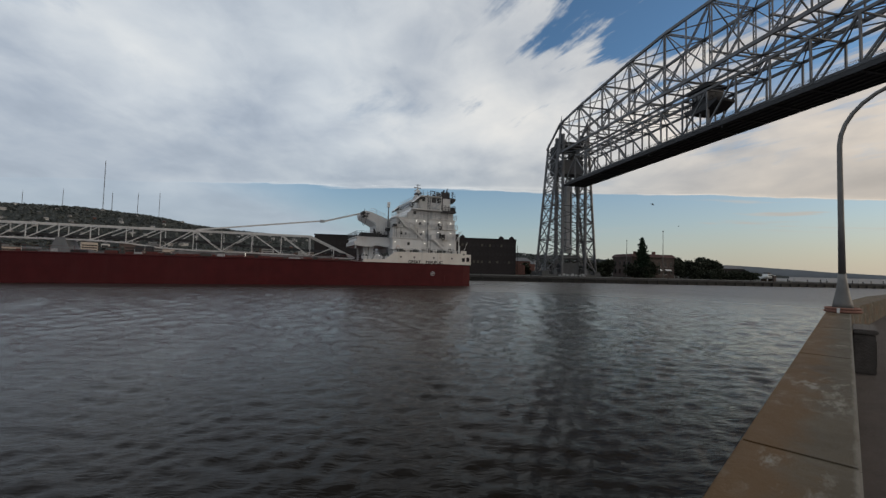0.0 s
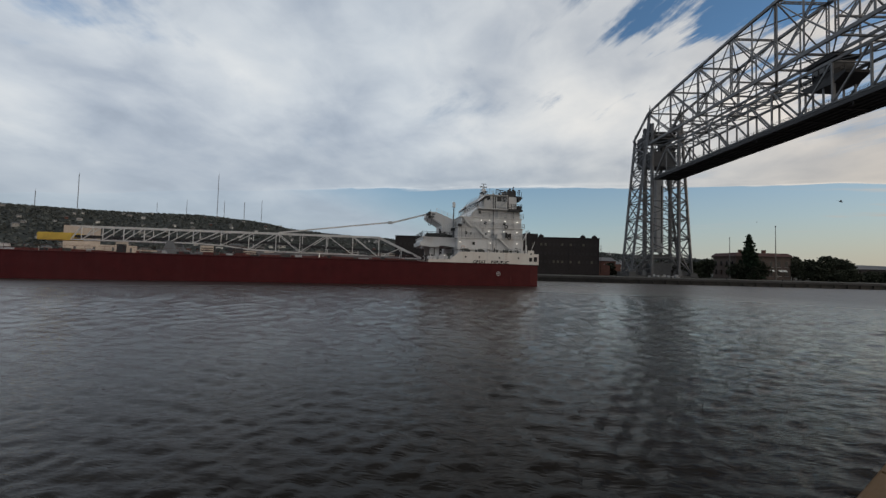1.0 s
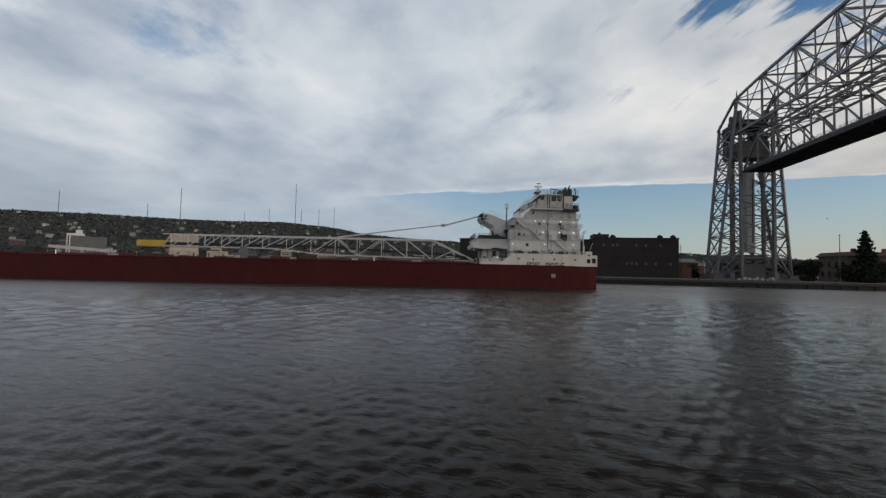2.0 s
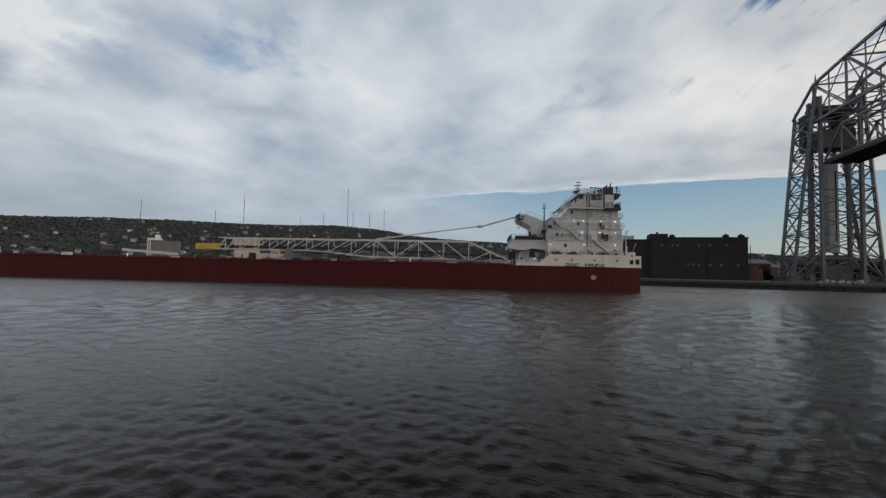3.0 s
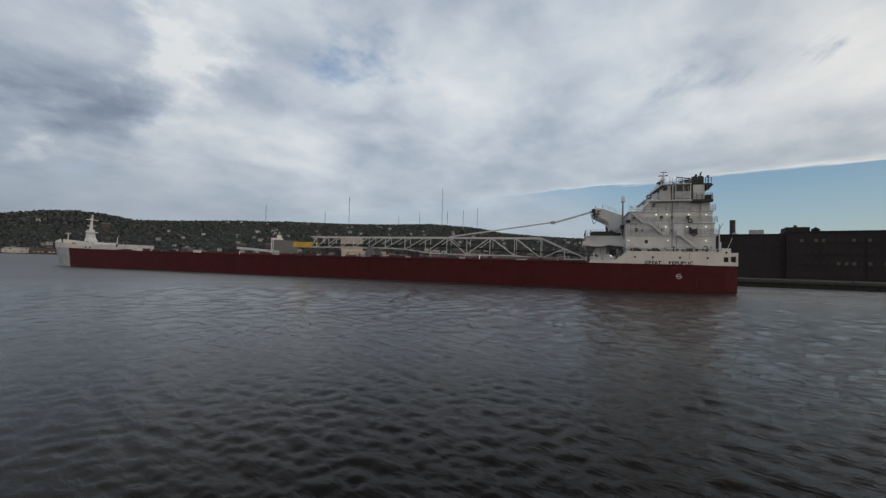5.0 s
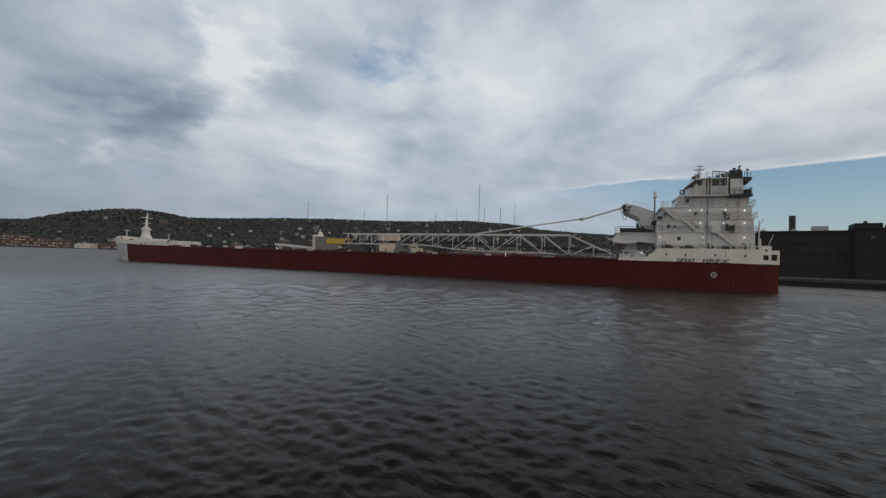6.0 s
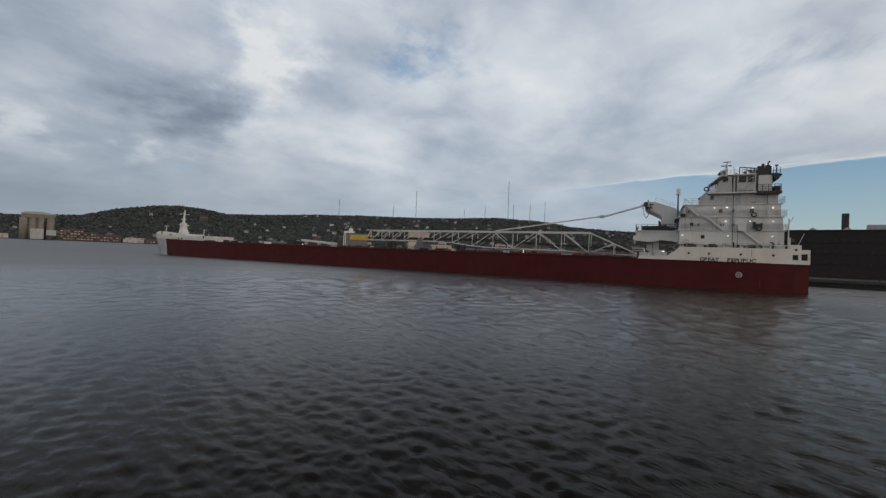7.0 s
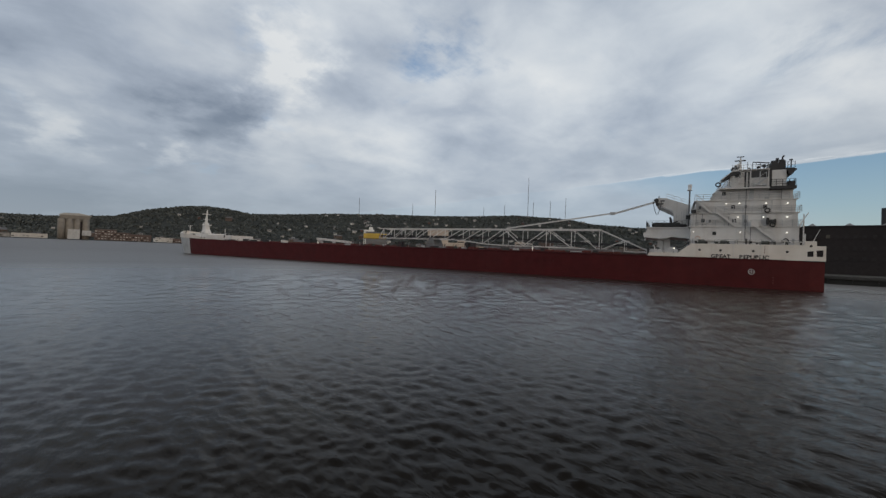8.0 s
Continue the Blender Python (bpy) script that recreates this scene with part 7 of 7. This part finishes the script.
def city_blocks():
    rng = random.Random(77)
    for i in range(64):
        az = -50 + 64 * (i + rng.uniform(0.1, 0.9)) / 64
        r, w, h = rng.uniform(920, 1350), rng.uniform(14, 36), rng.uniform(12, 38)
        if az > -12:
            h *= 0.55
        t = thing("city_block", polar(az, r, 3.0, rng.uniform(-12, 12)), "grey office block at the foot of the hillside", "building", "city blocks below the hillside")
        part("wall", slab(-w / 2, w / 2, -7, 7, -3, h), rng.choice([SILOMID, STONE, BRICKFAR, BEIGEFAR, BEIGEFAR, PLASTER, SILOGREY]), t)
        part("roof", slab(-w / 2 - 0.4, w / 2 + 0.4, -7.4, 7.4, h, h + 0.9), ROOFGREY, t)
        part("plant_room", slab(-w / 6, w / 8, -3, 3, h + 0.9, h + 4), SILOMID, t)
        for k in range(int(h / 5)):
            part("window_band", slab(-w / 2 + 1.5, w / 2 - 1.5, -7.12, -7.0, 1.5 + 5 * k, 3.7 + 5 * k), DUSTGLASS, t)


city_blocks()


# ---------------------------------------------------------------- gulls
def gull():
    g = thing("gull", pose(0, 0, 0), "grey and white gull in gliding flight", "bird", "gulls over the canal")
    bm = bmesh.new()
    tube(bm, [(-0.26, 0, 0), (-0.12, 0, 0.01), (0.06, 0, 0), (0.2, 0, 0.02), (0.27, 0, 0.02), (0.33, 0, 0.0)], [0.02, 0.075, 0.085, 0.055, 0.045, 0.008], 8)
    part("body", bm, GULLGREY, g, smooth=True)
    for sgn in (1, -1):
        bm = bmesh.new()
        rows = []
        for y, x0, x1, z in ((0.05, -0.10, 0.12, 0.03), (0.32, -0.10, 0.10, 0.16), (0.52, -0.12, 0.04, 0.15), (0.72, -0.16, -0.10, 0.06)):
            rows.append([bm.verts.new(p) for p in ((x0, y * sgn, z), (x1, y * sgn, z), (x1, y * sgn, z + 0.018), (x0, y * sgn, z + 0.012))])
        for a, b in zip(rows, rows[1:]):
            for i in range(4):
                bm.faces.new((a[i], b[i], b[(i + 1) % 4], a[(i + 1) % 4]))
        bm.faces.new(rows[0]), bm.faces.new(rows[-1])
        part("wing", bm, GULLGREY, g)
    part("tail", prism([(-0.25, -0.03), (-0.42, -0.09), (-0.42, 0.09), (-0.25, 0.03)], 2, 0.0, 0.012), GULLGREY, g)
    return g


GULLGREY = material("grey_feathers", (0.16, 0.16, 0.17), 0.8, grain=6, bump=0)
gull_a = gull()
gull_b = copy_thing(gull_a, pose(0, 0, 0))

# ---------------------------------------------------------------- what moves
def motions():
    rows = []
    for i in range(9):
        t = float(i)
        s = 2.708 * t - 0.02547 * t * t
        h = 201.907 + 0.03214 * t
        a = radians(201.907 + 0.01607 * t)
        rows.append((t, pose(2.558 + s * math.cos(a), 100.004 + s * math.sin(a), 0, 0, 0, h)))
    walk(vessel, rows)
    walk(foam, rows)
    walk(gull_a, [(t, pose(39.5 + 8.2 * t, 76.4 - 4.7 * t, 16.9 - 1.75 * t + 0.12 * t * t, 0, 25, -28)) for t in (0.0, 1.0, 2.0, 4.0, 6.0, 8.0)])
    walk(gull_b, [(t, pose(2.3 * (43.4 - 4.5 * t), 2.3 * (74.6 + 2.15 * t), 24.0, 0, -18, 155)) for t in (0.0, 2.0, 4.0, 6.0, 8.0)])
    walk(water, [(float(t), pose(-0.30 * t, 0.16 * t, 0)) for t in range(0, 9, 2)])


motions()
